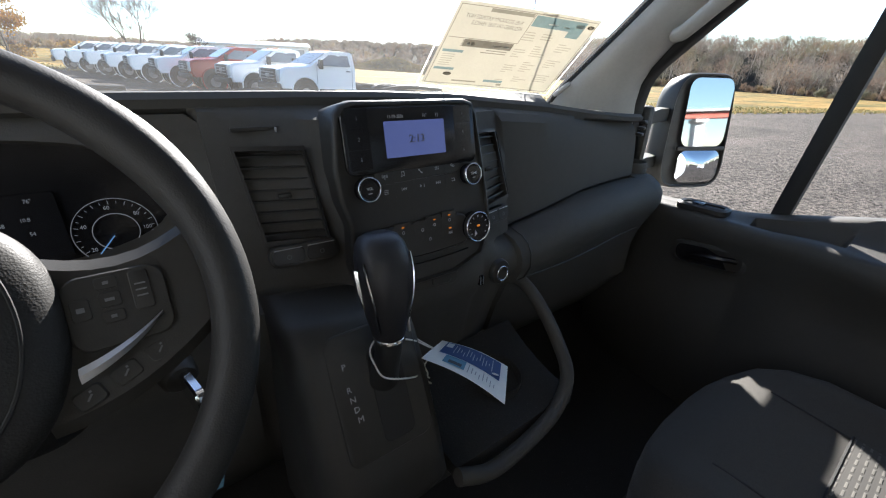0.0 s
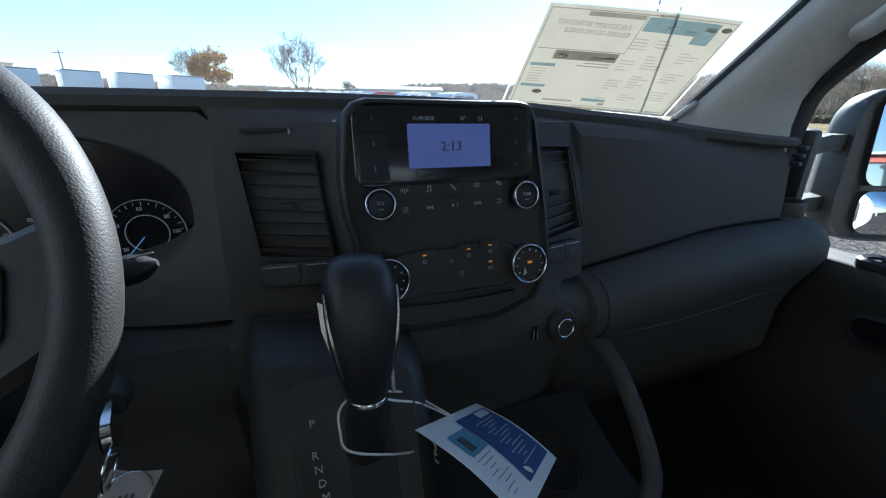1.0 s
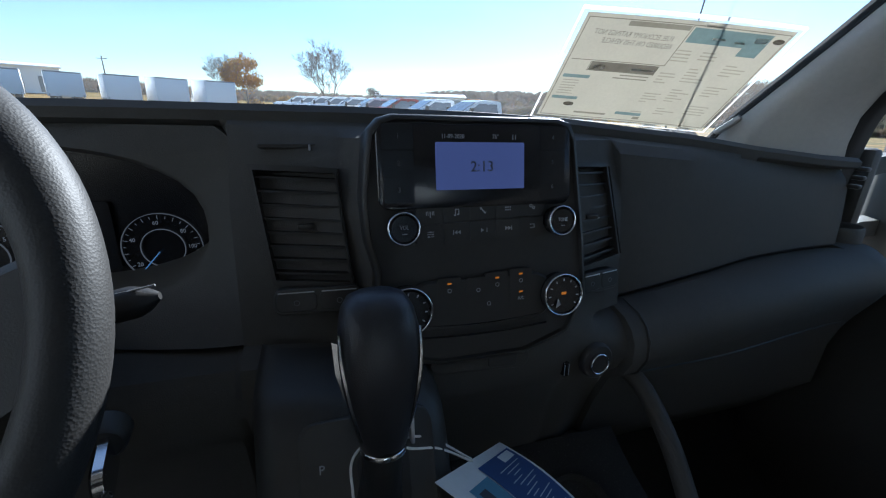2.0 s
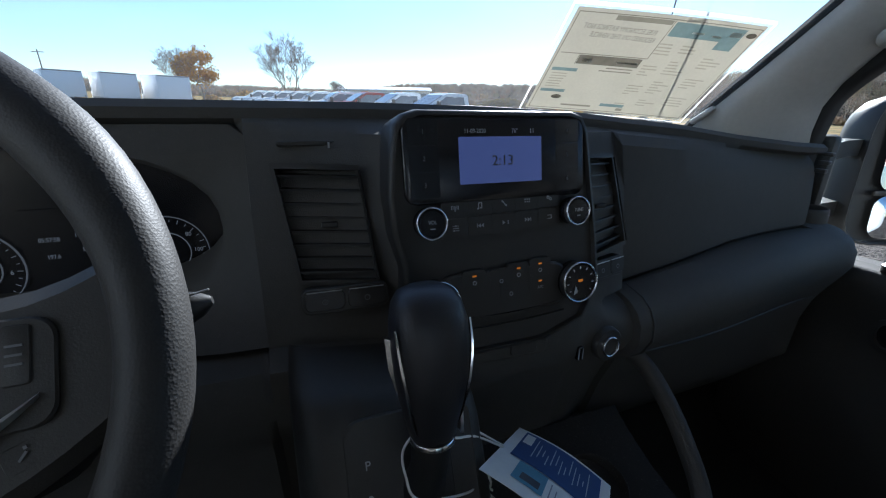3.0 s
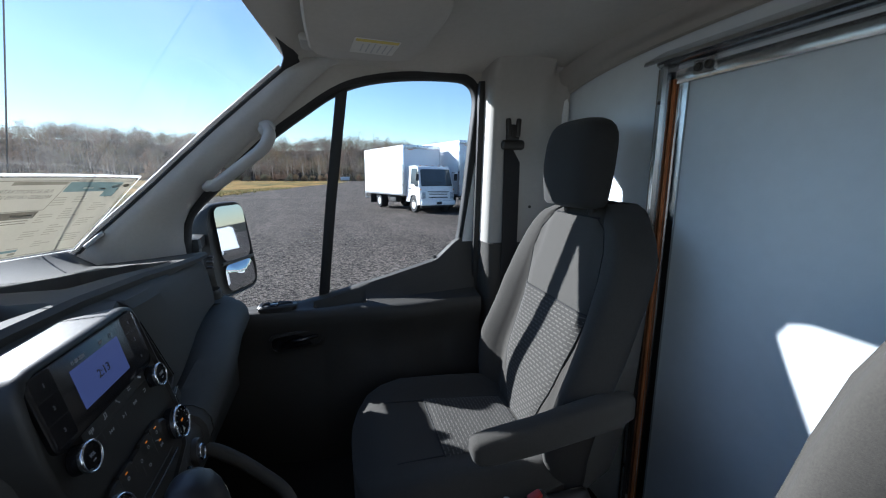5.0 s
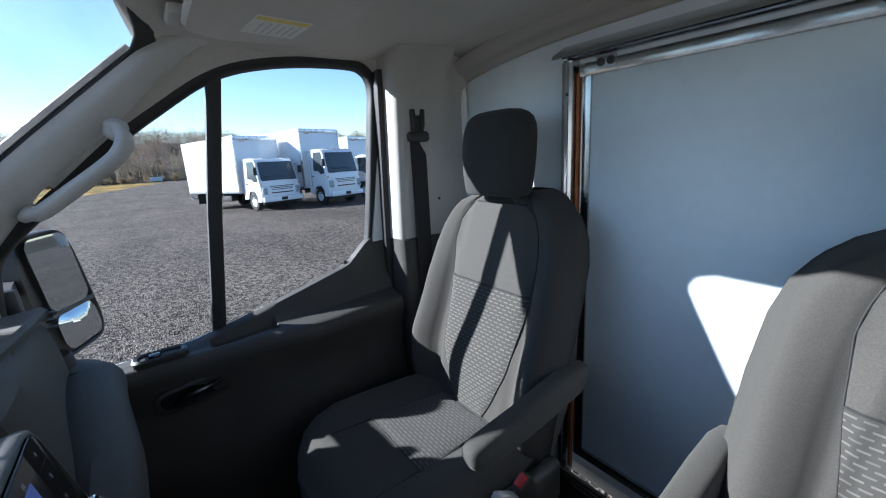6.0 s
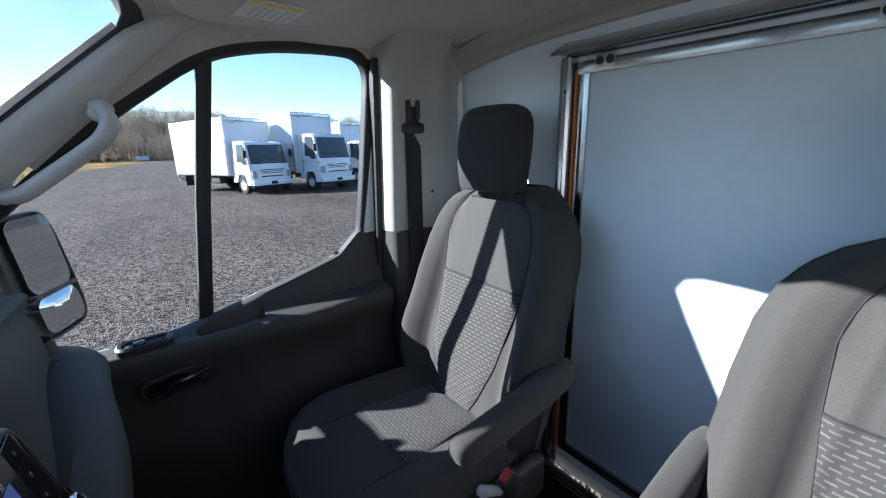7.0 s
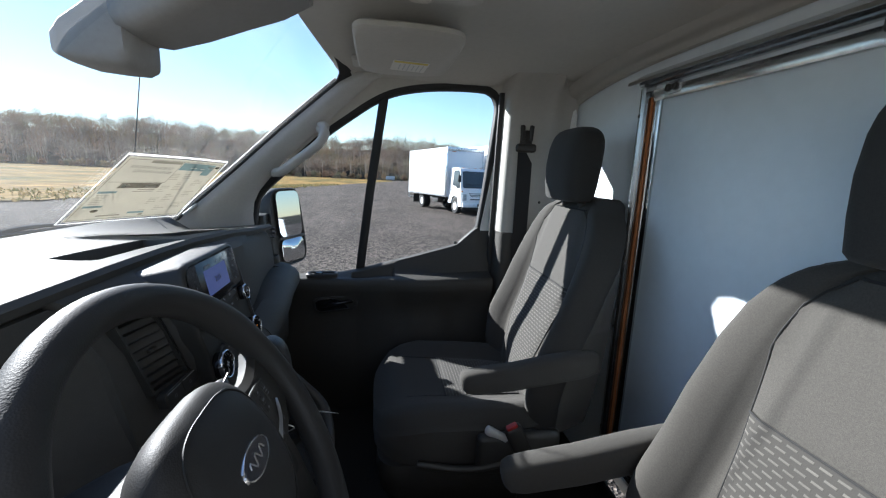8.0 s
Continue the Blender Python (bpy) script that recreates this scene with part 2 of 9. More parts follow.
def film_paper(name, color):
    """Printed paper that daylight shines through."""
    m = material(name, color, rough=0.8, vary=0.06, scale=15)
    n, l = m.node_tree.nodes, m.node_tree.links
    b = n["Principled BSDF"]
    tl = n.new("ShaderNodeBsdfTranslucent")
    src = b.inputs["Base Color"].links[0].from_socket
    l.new(src, tl.inputs["Color"])
    mx = n.new("ShaderNodeMixShader")
    mx.inputs["Fac"].default_value = 0.55
    l.new(b.outputs[0], mx.inputs[1])
    l.new(tl.outputs[0], mx.inputs[2])
    l.new(mx.outputs[0], n["Material Output"].inputs["Surface"])
    return m


STICKER = film_paper("sticker_paper", (0.58, 0.555, 0.49))
STICKER_EDGE = film_paper("sticker_margin", (0.62, 0.61, 0.58))


def ink_film(name, tint):
    """Printing ink, thin enough for the lit paper behind it to show through."""
    m = bpy.data.materials.new(name)
    m.use_nodes = True
    n, l = m.node_tree.nodes, m.node_tree.links
    n.clear()
    out = n.new("ShaderNodeOutputMaterial")
    tr = n.new("ShaderNodeBsdfTransparent")
    tc = n.new("ShaderNodeTexCoord")
    no = n.new("ShaderNodeTexNoise")
    no.inputs["Scale"].default_value = 60
    l.new(tc.outputs["Object"], no.inputs["Vector"])
    ra = n.new("ShaderNodeValToRGB")
    ra.color_ramp.elements[0].position, ra.color_ramp.elements[1].position = 0.3, 0.7
    ra.color_ramp.elements[0].color = (*[v * 0.93 for v in tint], 1)
    ra.color_ramp.elements[1].color = (*[min(1.0, v * 1.06) for v in tint], 1)
    l.new(no.outputs["Fac"], ra.inputs["Fac"])
    l.new(ra.outputs["Color"], tr.inputs["Color"])
    l.new(tr.outputs[0], out.inputs["Surface"])
    return m


STICKER_DARK = ink_film("sticker_dark_ink", (0.34, 0.33, 0.32))
STICKER_BLUE = ink_film("sticker_blue_ink", (0.36, 0.52, 0.62))
STICKER_INK = ink_film("sticker_grey_ink", (0.74, 0.73, 0.70))
STICKER_LINE = ink_film("sticker_rule_ink", (0.50, 0.49, 0.47))


# ---------------------------------------------------------------- mesh helpers
XC = -0.05          # the van's middle line


def finish(bm, name, mat, angle=38, smooth=True):
    bmesh.ops.recalc_face_normals(bm, faces=bm.faces)
    me = bpy.data.meshes.new(name)
    bm.to_mesh(me)
    bm.free()
    for m in (mat if isinstance(mat, (list, tuple)) else [mat]):
        me.materials.append(m)
    if smooth:
        me.polygons.foreach_set("use_smooth", [True] * len(me.polygons))
        me.set_sharp_from_angle(angle=radians(angle))
    return me


def part(name, bm, mat, parent=None, label="", angle=38, smooth=True):
    ob = new(name, finish(bm, name, mat, angle, smooth))
    ob.parent = parent
    if label:
        tagged(ob, label)
    return ob


def thing(name, label, category, group="", at=(0, 0, 0), kind=""):
    ob = new(name)
    ob.empty_display_size = 0.05
    ob.location = at
    tagged(ob, label, category, group, kind)
    return ob


def box(bm, c, s, bevel=0.0, m=None, seg=2):
    """A box of size s about c, its edges rounded, placed by m."""
    vs = bmesh.ops.create_cube(bm, size=1)["verts"]
    for v in vs:
        v.co = Vector((v.co.x * s[0] + c[0], v.co.y * s[1] + c[1], v.co.z * s[2] + c[2]))
    if bevel > 0:
        es = list({e for v in vs for e in v.link_edges})
        r = bmesh.ops.bevel(bm, geom=es, offset=min(bevel, min(s) * 0.49), segments=seg, affect="EDGES", profile=0.5, clamp_overlap=True)
        vs = list({v for f in r["faces"] for v in f.verts} | {v for v in vs if v.is_valid})
    if m is not None:
        bmesh.ops.transform(bm, matrix=m, verts=vs)
    return vs


def loft(bm, rings, closed=True, cap=True, ends_closed=False):
    """Quads between rings of equal length."""
    made = [[bm.verts.new(p) for p in ring] for ring in rings]
    n = len(made[0])
    pairs = list(zip(made, made[1:]))
    if ends_closed:
        pairs.append((made[-1], made[0]))
    for a, b in pairs:
        for i in range(n if closed else n - 1):
            j = (i + 1) % n
            bm.faces.new((a[i], a[j], b[j], b[i]))
    if cap and closed and not ends_closed:
        bm.faces.new(made[0][::-1])
        bm.faces.new(made[-1])
    return made


def tube(bm, pts, r, seg=10, closed=False):
    """A round bar along pts; r may be one radius or one for each point."""
    pts = [Vector(p) for p in pts]
    rs = r if isinstance(r, (list, tuple)) else [r] * len(pts)
    rings = []
    up = None
    n = len(pts)
    for i, p in enumerate(pts):
        d = (pts[(i + 1) % n] - pts[i - 1]) if closed else (pts[min(i + 1, n - 1)] - pts[max(i - 1, 0)])
        d.normalize()
        if up is None:
            up = d.orthogonal().normalized()
        up = (up - d * up.dot(d)).normalized()
        side = d.cross(up)
        rings.append([p + rs[i] * (math.cos(a) * up + math.sin(a) * side) for a in [2 * math.pi * k / seg for k in range(seg)]])
    loft(bm, rings, ends_closed=closed)


def curve_points(ctrl, n=24):
    """A smooth line through control points (Catmull-Rom)."""
    c = [Vector(p) for p in ctrl]
    c = [c[0] * 2 - c[1]] + c + [c[-1] * 2 - c[-2]]
    out = []
    spans = len(c) - 3
    for k in range(n + 1):
        u = k / n * spans
        i = min(int(u), spans - 1)
        t = u - i
        p0, p1, p2, p3 = c[i:i + 4]
        out.append(0.5 * ((2 * p1) + (p2 - p0) * t + (2 * p0 - 5 * p1 + 4 * p2 - p3) * t * t + (3 * p1 - p0 - 3 * p2 + p3) * t ** 3))
    return out


def curve_points_2d(ctrl, n=40):
    return [(p.x, p.y) for p in curve_points([(x, y, 0) for x, y in ctrl], n)]


def disc(bm, c, n, r0, r1=None, h=0.01, seg=32, bevel=0.0):
    """A cylinder from c along n, radius r0 at its foot and r1 at its top."""
    n = Vector(n).normalized()
    r1 = r0 if r1 is None else r1
    u = n.orthogonal().normalized()
    v = n.cross(u)
    c = Vector(c)
    ang = [2 * math.pi * k / seg for k in range(seg)]
    ring = lambda r, d: [c + n * d + r * (math.cos(a) * u + math.sin(a) * v) for a in ang]
    if bevel:
        loft(bm, [ring(r0, 0), ring(r1, h - bevel), ring(r1 - bevel, h)])
    else:
        loft(bm, [ring(r0, 0), ring(r1, h)])


def annulus(bm, c, n, r_in, r_out, h, seg=40):
    """A ring with a rounded top."""
    n = Vector(n).normalized()
    u = n.orthogonal().normalized()
    v = n.cross(u)
    c = Vector(c)
    mid, half = (r_in + r_out) / 2, (r_out - r_in) / 2
    dome = [math.pi * k / 8 for k in range(9)]
    prof = [(r_out, 0)] + [(mid + half * math.cos(a), h * (0.45 + 0.55 * math.sin(a))) for a in dome] + [(r_in, 0)]
    rings = []
    for k in range(seg):
        a = 2 * math.pi * k / seg
        w = math.cos(a) * u + math.sin(a) * v
        rings.append([c + w * r + n * d for r, d in prof])
    loft(bm, rings, ends_closed=True)


def grid(bm, f, nu, nv, uv=False):
    """A sheet of points f(u, v), u and v from 0 to 1. uv: f gives (point, uv in metres)."""
    rows, uvs = [], {}
    for i in range(nu + 1):
        row = []
        for j in range(nv + 1):
            q = f(i / nu, j / nv)
            p, w = q if uv else (q, None)
            v = bm.verts.new(p)
            uvs[v] = w
            row.append(v)
        rows.append(row)
    lay = bm.loops.layers.uv.verify() if uv else None
    for i in range(nu):
        for j in range(nv):
            fc = bm.faces.new((rows[i][j], rows[i + 1][j], rows[i + 1][j + 1], rows[i][j + 1]))
            if uv:
                for lp in fc.loops:
                    lp[lay].uv = uvs[lp.vert]
    return rows


def slab(bm, f, nu, nv, way, uv=False):
    """A sheet f(u, v) with the thickness given by the vector way."""
    way = Vector(way)
    front = grid(bm, f, nu, nv, uv)
    back = [[bm.verts.new(v.co + way) for v in row] for row in front]
    for i in range(nu):
        for j in range(nv):
            bm.faces.new((back[i][j], back[i][j + 1], back[i + 1][j + 1], back[i + 1][j]))
    for i in range(nu):
        bm.faces.new((front[i][0], front[i + 1][0], back[i + 1][0], back[i][0]))
        bm.faces.new((front[i + 1][nv], front[i][nv], back[i][nv], back[i + 1][nv]))
    for j in range(nv):
        bm.faces.new((front[0][j + 1], front[0][j], back[0][j], back[0][j + 1]))
        bm.faces.new((front[nu][j], front[nu][j + 1], back[nu][j + 1], back[nu][j]))


def prism(bm, outline, way):
    """A flat outline of points thickened by the vector way."""
    way = Vector(way)
    a = [bm.verts.new(p) for p in outline]
    b = [bm.verts.new(Vector(p) + way) for p in outline]
    bm.faces.new(a)
    bm.faces.new(b[::-1])
    n = len(a)
    for i in range(n):
        bm.faces.new((a[i], b[i], b[(i + 1) % n], a[(i + 1) % n]))


def rounded(w, h, r, seg=5, cx=0.0, cy=0.0):
    """A rectangle with rounded corners, as 2D points."""
    out = []
    for sx, sy, a0 in ((1, 1, 0), (-1, 1, 90), (-1, -1, 180), (1, -1, 270)):
        for k in range(seg + 1):
            a = radians(a0 + 90 * k / seg)
            out.append((cx + sx * (w / 2 - r) + r * math.cos(a), cy + sy * (h / 2 - r) + r * math.sin(a)))
    return out


def plate(bm, m, w, h, r, d0, d1, bevel=0.0, seg=5):
    """A rounded plate in the plane of m, from depth d0 to d1 along its normal."""
    pts = rounded(w, h, r, seg)
    rings = [[m @ Vector((x, y, d0)) for x, y in pts]]
    if bevel:
        k = 1 - 2 * bevel / min(w, h)
        rings.append([m @ Vector((x, y, d1 - bevel)) for x, y in pts])
        rings.append([m @ Vector((x * (w - 2 * bevel) / w, y * (h - 2 * bevel) / h, d1)) for x, y in pts])
    else:
        rings.append([m @ Vector((x, y, d1)) for x, y in pts])
    loft(bm, rings)


def lettering(name, text, size, m, mat, parent, squeeze=1.0, mirror=False, thick=0.0003):
    """Raised printed characters in the plane of m, centred."""
    cu = bpy.data.curves.new(name, "FONT")
    cu.body, cu.size, cu.align_x, cu.align_y, cu.extrude = text, size, "CENTER", "CENTER", thick
    cu.resolution_u = 2
    tmp = bpy.data.objects.new(name, cu)
    scene.collection.objects.link(tmp)
    bpy.context.view_layer.update()
    me = bpy.data.meshes.new_from_object(tmp.evaluated_get(bpy.context.evaluated_depsgraph_get()))
    bpy.data.objects.remove(tmp)
    bpy.data.curves.remove(cu)
    me.transform(m @ Matrix.Diagonal((-squeeze if mirror else squeeze, 1, 1, 1)))
    if mirror:
        me.flip_normals()
    me.materials.clear()
    me.materials.append(mat)
    me.name = name
    ob = new(name, me)
    ob.parent = parent
    return ob


def frame_of(origin, x_axis, up):
    """A matrix whose x is x_axis, whose y lies along up, and whose z is the outward normal."""
    x = Vector(x_axis).normalized()
    z = x.cross(Vector(up)).normalized()
    y = z.cross(x)
    return Matrix(((x.x, y.x, z.x, origin[0]), (x.y, y.y, z.y, origin[1]), (x.z, y.z, z.z, origin[2]), (0, 0, 0, 1)))


def lerp_table(table, x):
    """Straight steps between (x, value) rows."""
    if x <= table[0][0]:
        return table[0][1]
    for (a, va), (b, vb) in zip(table, table[1:]):
        if x <= b:
            return va + (vb - va) * (x - a) / (b - a)
    return table[-1][1]


def ease(a, b, x):
    t = min(1, max(0, (x - a) / (b - a)))
    return t * t * (3 - 2 * t)

# ---------------------------------------------------------------- the van's shell
def mirror_x(p):
    return Vector((2 * XC - p[0], p[1], p[2]))


def sided(pts, side):
    """Points of the passenger side (side 1), or the same on the driver's side (side -1)."""
    return [Vector(p) if side > 0 else mirror_x(p) for p in pts]


def floor_and_firewall():
    bm = bmesh.new()
    slab(bm, lambda u, v: Vector((XC - 0.95 + 1.9 * u, -0.36 + 1.5 * v, 0.70 + 0.006 * math.sin(u * 21) * math.sin(v * 17)
                                  + 0.30 * ease(0.78, 1.0, v))), 40, 30, (0, 0, -0.05))
    tagged(part("floor", bm, CARPET), "black ribbed rubber mat over the cab floor", "floor", kind="structure")
    for s in (1, -1):
        bm = bmesh.new()
        box(bm, (XC + s * 0.99, 1.09, 1.08), (0.05, 0.34, 0.80))
        box(bm, (XC + s * 0.93, 0.99, 1.08), (0.12, 0.05, 0.80))
        tagged(part("wall_cowl", bm, DARK), "black plastic kick panel beside the footwell", "wall", kind="structure")
    bm = bmesh.new()
    box(bm, (XC, 1.225, 1.12), (2.0, 0.03, 0.74))
    tagged(part("wall_front", bm, DARK), "black firewall panel under the dashboard", "wall", kind="structure")


floor_and_firewall()

# windshield edge on the passenger side: (y, z, x) along the pillar, and the bow of the glass towards the middle
PILLAR_EDGE = [(1.175, 1.52, 0.80), (1.105, 1.583, 0.778), (0.94, 1.725, 0.768), (0.76, 1.885, 0.754), (0.60, 2.02, 0.748), (0.548, 2.062, 0.742)]


def screen_point(s, v):
    """A point of the windscreen: s from -1 (driver's pillar) to 1, v from 0 (foot) to 1 (roof)."""
    k = v * (len(PILLAR_EDGE) - 1)
    i = min(int(k), len(PILLAR_EDGE) - 2)
    t = k - i
    a, b = PILLAR_EDGE[i], PILLAR_EDGE[i + 1]
    y, z, x = [p + (q - p) * t for p, q in zip(a, b)]
    bow = (1 - abs(s) ** 2.3) * (0.145 - 0.06 * v)
    return Vector((XC + s * (x - XC), y + bow, z + bow * 0.10 + (1 - abs(s) ** 5) * 0.040 * v * v))


def windscreen():
    bm = bmesh.new()
    grid(bm, lambda u, v: screen_point(u * 2 - 1, v * 1.15), 28, 16)
    ob = part("windscreen", bm, SCREEN_PANE)
    ob.visible_shadow = False
    tagged(ob, "clear curved windscreen glass in front of the dashboard", "window", kind="structure")
    bm = bmesh.new()
    tube(bm, [screen_point(s, 1.15) + Vector((0, 0.002, 0.006)) for s in [k / 14 - 1 for k in range(29)]], 0.008, 8)
    part("top_seal", bm, RUBBER, ob)
    for side in (1, -1):
        bm = bmesh.new()
        tube(bm, [screen_point(side, v / 12) + Vector((side * 0.004, 0.006, 0.006)) for v in range(13)], 0.010, 8)
        part("side_seal", bm, RUBBER, ob)


windscreen()


def screen_border():
    """Black printed band round the glass, rounded in its upper corners."""
    outer, inner = [], []
    n = 60
    for k in range(n + 1):
        a = math.pi * k / n
        c, sn = math.cos(a), math.sin(a)
        r = 1 / max(abs(c), abs(sn))
        outer.append((c * r * 1.04, 0.10 + sn * r * 1.06))
        r = (abs(c / 0.997) ** 16 + abs(sn / 1.00) ** 16) ** (-1 / 16)
        inner.append((c * r, 0.10 + sn * r))
    bm = bmesh.new()
    loft(bm, [[screen_point(*p) + Vector((0, -0.002, -0.003)) for p in pair] + [screen_point(*p) + Vector((0, 0.001, 0.001)) for p in pair[::-1]] for pair in zip(outer, inner)])
    tagged(part("screen_border", bm, RUBBER), "black printed border round the windscreen glass", "window border", kind="structure")


screen_border()


def ceiling_z(x, y):
    s = abs(x - XC) / 0.86
    return 2.140 - 0.035 * s ** 5 - 0.022 * ease(0.32, 0.58, y) - 0.030 * ease(-0.22, -0.37, y)


def headliner():
    bm = bmesh.new()

    def f(u, v):
        x = XC + (u * 2 - 1) * 0.90
        s = abs(u * 2 - 1)
        y = -0.37 + v * (0.975 - 0.075 * s ** 2)
        return Vector((x, y, ceiling_z(x, y)))
    slab(bm, f, 36, 30, (0, 0, 0.03))
    tagged(part("ceiling", bm, HEADLINER), "pale grey cloth headliner over the cab", "ceiling", kind="structure")


headliner()


def a_pillar(side):
    """Trim between windscreen and door, wide at its foot, with a moulded rib."""
    root = thing("pillar_trim", "grey grained plastic windscreen pillar trim with a moulded edge", "pillar trim", "windscreen pillar trims")
    bm = bmesh.new()
    n = 22
    rings = []
    for k in range(n + 1):
        v = k / n
        e = screen_point(1, v)
        # the door side of the pillar
        door_y = lerp_table([(0, 0.93), (0.2, 0.89), (0.42, 0.735), (0.7, 0.56), (0.88, 0.46), (1, 0.40)], v)
        door_z = lerp_table([(0, 1.36), (0.2, 1.57), (0.42, 1.755), (0.7, 1.905), (0.88, 2.015), (1, 2.075)], v)
        dx = 0.935 - 0.093 * (door_z - 1.33) - 0.028
        d = Vector((dx, door_y, door_z))
        d += Vector((-0.004, 0.034, 0.028)) * ease(0.12, 0.28, v) * (1 - 0.35 * ease(0.72, 1.0, v))
        m = (e + d) / 2 + Vector((-0.024, -0.022, -0.012))
        q = e.lerp(m, 0.45) + Vector((-0.012, -0.002, -0.002))
        w = m.lerp(d, 0.55) + Vector((-0.010, -0.006, -0.003))
        back1, back2 = d + Vector((0.03, 0.03, 0.02)), e + Vector((0.03, -0.004, -0.006))
        sec = [p for p in curve_points([e, q, m, w, d], 12)]
        rings.append(sided(sec + [back1, back2], side))
    # the head of the trim runs on into the headliner
    rings.append([p + Vector((0.01 * side, -0.050, 0.030)) for p in rings[-1]])
    rings.append([p + Vector((0.02 * side, -0.050, 0.050)) for p in rings[-1]])
    loft(bm, rings)
    part("trim", bm, PILLAR, root, angle=60)
    # speaker grille near the foot
    bm = bmesh.new()
    c = Vector((0.834, 0.955, 1.60))
    nrm = Vector((-0.72, -0.62, -0.25)).normalized()
    disc(bm, sided([c], side)[0], Vector((nrm.x * side, nrm.y, nrm.z)), 0.022, 0.020, 0.006, 24, 0.002)
    part("tweeter_grille", bm, PILLAR, root)
    # foot cap of bright plastic
    bm = bmesh.new()
    box(bm, (0, 0, 0), (0.022, 0.06, 0.012), 0.004, Matrix.Translation(sided([(0.765, 1.085, 1.592)], side)[0]) @ pose(0, 0, 0, -40, 0, 20 * side))
    part("foot_cap", bm, PILLAR, root)


for sd in (1, -1):
    a_pillar(sd)


def grab_handle(side):
    root = thing("grab_handle", "grey plastic grab handle fixed on the windscreen pillar", "grab handle", "pillar grab handles")
    bm = bmesh.new()
    ctrl = [(0.866, 0.822, 1.752), (0.842, 0.806, 1.738), (0.812, 0.792, 1.732), (0.794, 0.766, 1.740), (0.775, 0.716, 1.774), (0.755, 0.664, 1.810), (0.737, 0.622, 1.842), (0.736, 0.604, 1.868), (0.756, 0.602, 1.890), (0.788, 0.616, 1.905)]
    pts = sided(curve_points(ctrl, 44), side)
    rings = []
    out = Vector((-0.80 * side, -0.52, -0.30)).normalized()
    for k, p in enumerate(pts):
        d = (pts[min(k + 1, 44)] - pts[max(k - 1, 0)]).normalized()
        e1 = (out - d * out.dot(d)).normalized()
        e2 = d.cross(e1)
        g = 1 + 0.35 * abs(k / 22 - 1) ** 4
        rings.append([p + g * (0.0125 * math.copysign(abs(math.cos(a)) ** 0.75, math.cos(a)) * e1 + 0.0175 * math.copysign(abs(math.sin(a)) ** 0.75, math.sin(a)) * e2) for a in [2 * math.pi * j / 16 for j in range(16)]])
    loft(bm, rings)
    part("bar", bm, PILLAR, root, angle=60)
    for c in ((0.858, 0.815, 1.748), (0.782, 0.612, 1.902)):
        bm = bmesh.new()
        box(bm, (0, 0, 0), (0.040, 0.040, 0.050), 0.016, Matrix.Translation(sided([c], side)[0]) @ pose(0, 0, 0, 40, 0, 0), 3)
        part("mount", bm, PILLAR, root)


grab_handle(1)

# ---------------------------------------------------------------- doors
SILL = [(-0.10, 1.520), (-0.03, 1.517), (-0.005, 1.500), (0.066, 1.436), (0.25, 1.386), (0.483, 1.328), (0.56, 1.312), (0.70, 1.305), (0.95, 1.30)]


def glass_x(z):
    return 0.931 - 0.093 * (z - 1.33)


def window_ring(grow=0.0):
    """The outline of the door's window opening, from the rear foot round over the top, as points on the glass."""
    pts = [(-0.008, 1.512), (-0.020, 1.60), (-0.034, 1.74), (-0.050, 1.93), (-0.056, 2.00), (-0.052, 2.035), (-0.036, 2.056), (0.0, 2.064)]
    pts += [(0.10, 2.064), (0.22, 2.055), (0.33, 2.033), (0.41, 1.998), (0.50, 1.938), (0.60, 1.866), (0.70, 1.778), (0.80, 1.688), (0.85, 1.640), (0.873, 1.60), (0.890, 1.50), (0.900, 1.40), (0.905, 1.315)]
    pts += [(0.78, 1.305), (0.64, 1.306), (0.483, 1.330), (0.25, 1.388), (0.10, 1.428), (0.066, 1.440), (0.03, 1.468), (0.008, 1.494)]
    n = len(pts)
    fine = []
    for i in range(n):
        p0, p1, p2, p3 = [Vector(pts[(i + k) % n]) for k in (-1, 0, 1, 2)]
        for k in range(4):
            t = k / 4
            fine.append(0.5 * ((2 * p1) + (p2 - p0) * t + (2 * p0 - 5 * p1 + 4 * p2 - p3) * t * t + (3 * p1 - p0 - 3 * p2 + p3) * t ** 3))
    pts = fine
    c = Vector((0.42, 1.72))
    out = []
    n = len(pts)
    for i, p in enumerate(pts):
        a, b = Vector(pts[i - 1]), Vector(pts[(i + 1) % n])
        t = (b - a).normalized()
        nrm = Vector((t.y, -t.x))
        if nrm.dot(Vector(p) - c) < 0:
            nrm = -nrm
        q = Vector(p) + nrm * grow
        out.append(Vector((glass_x(q.y), q.x, q.y)))
    return out


def ledge_x(y):
    return lerp_table([(-0.10, 0.772), (0.05, 0.766), (0.16, 0.752), (0.27, 0.754), (0.40, 0.786), (0.50, 0.812), (0.69, 0.836), (0.95, 0.845)], y)


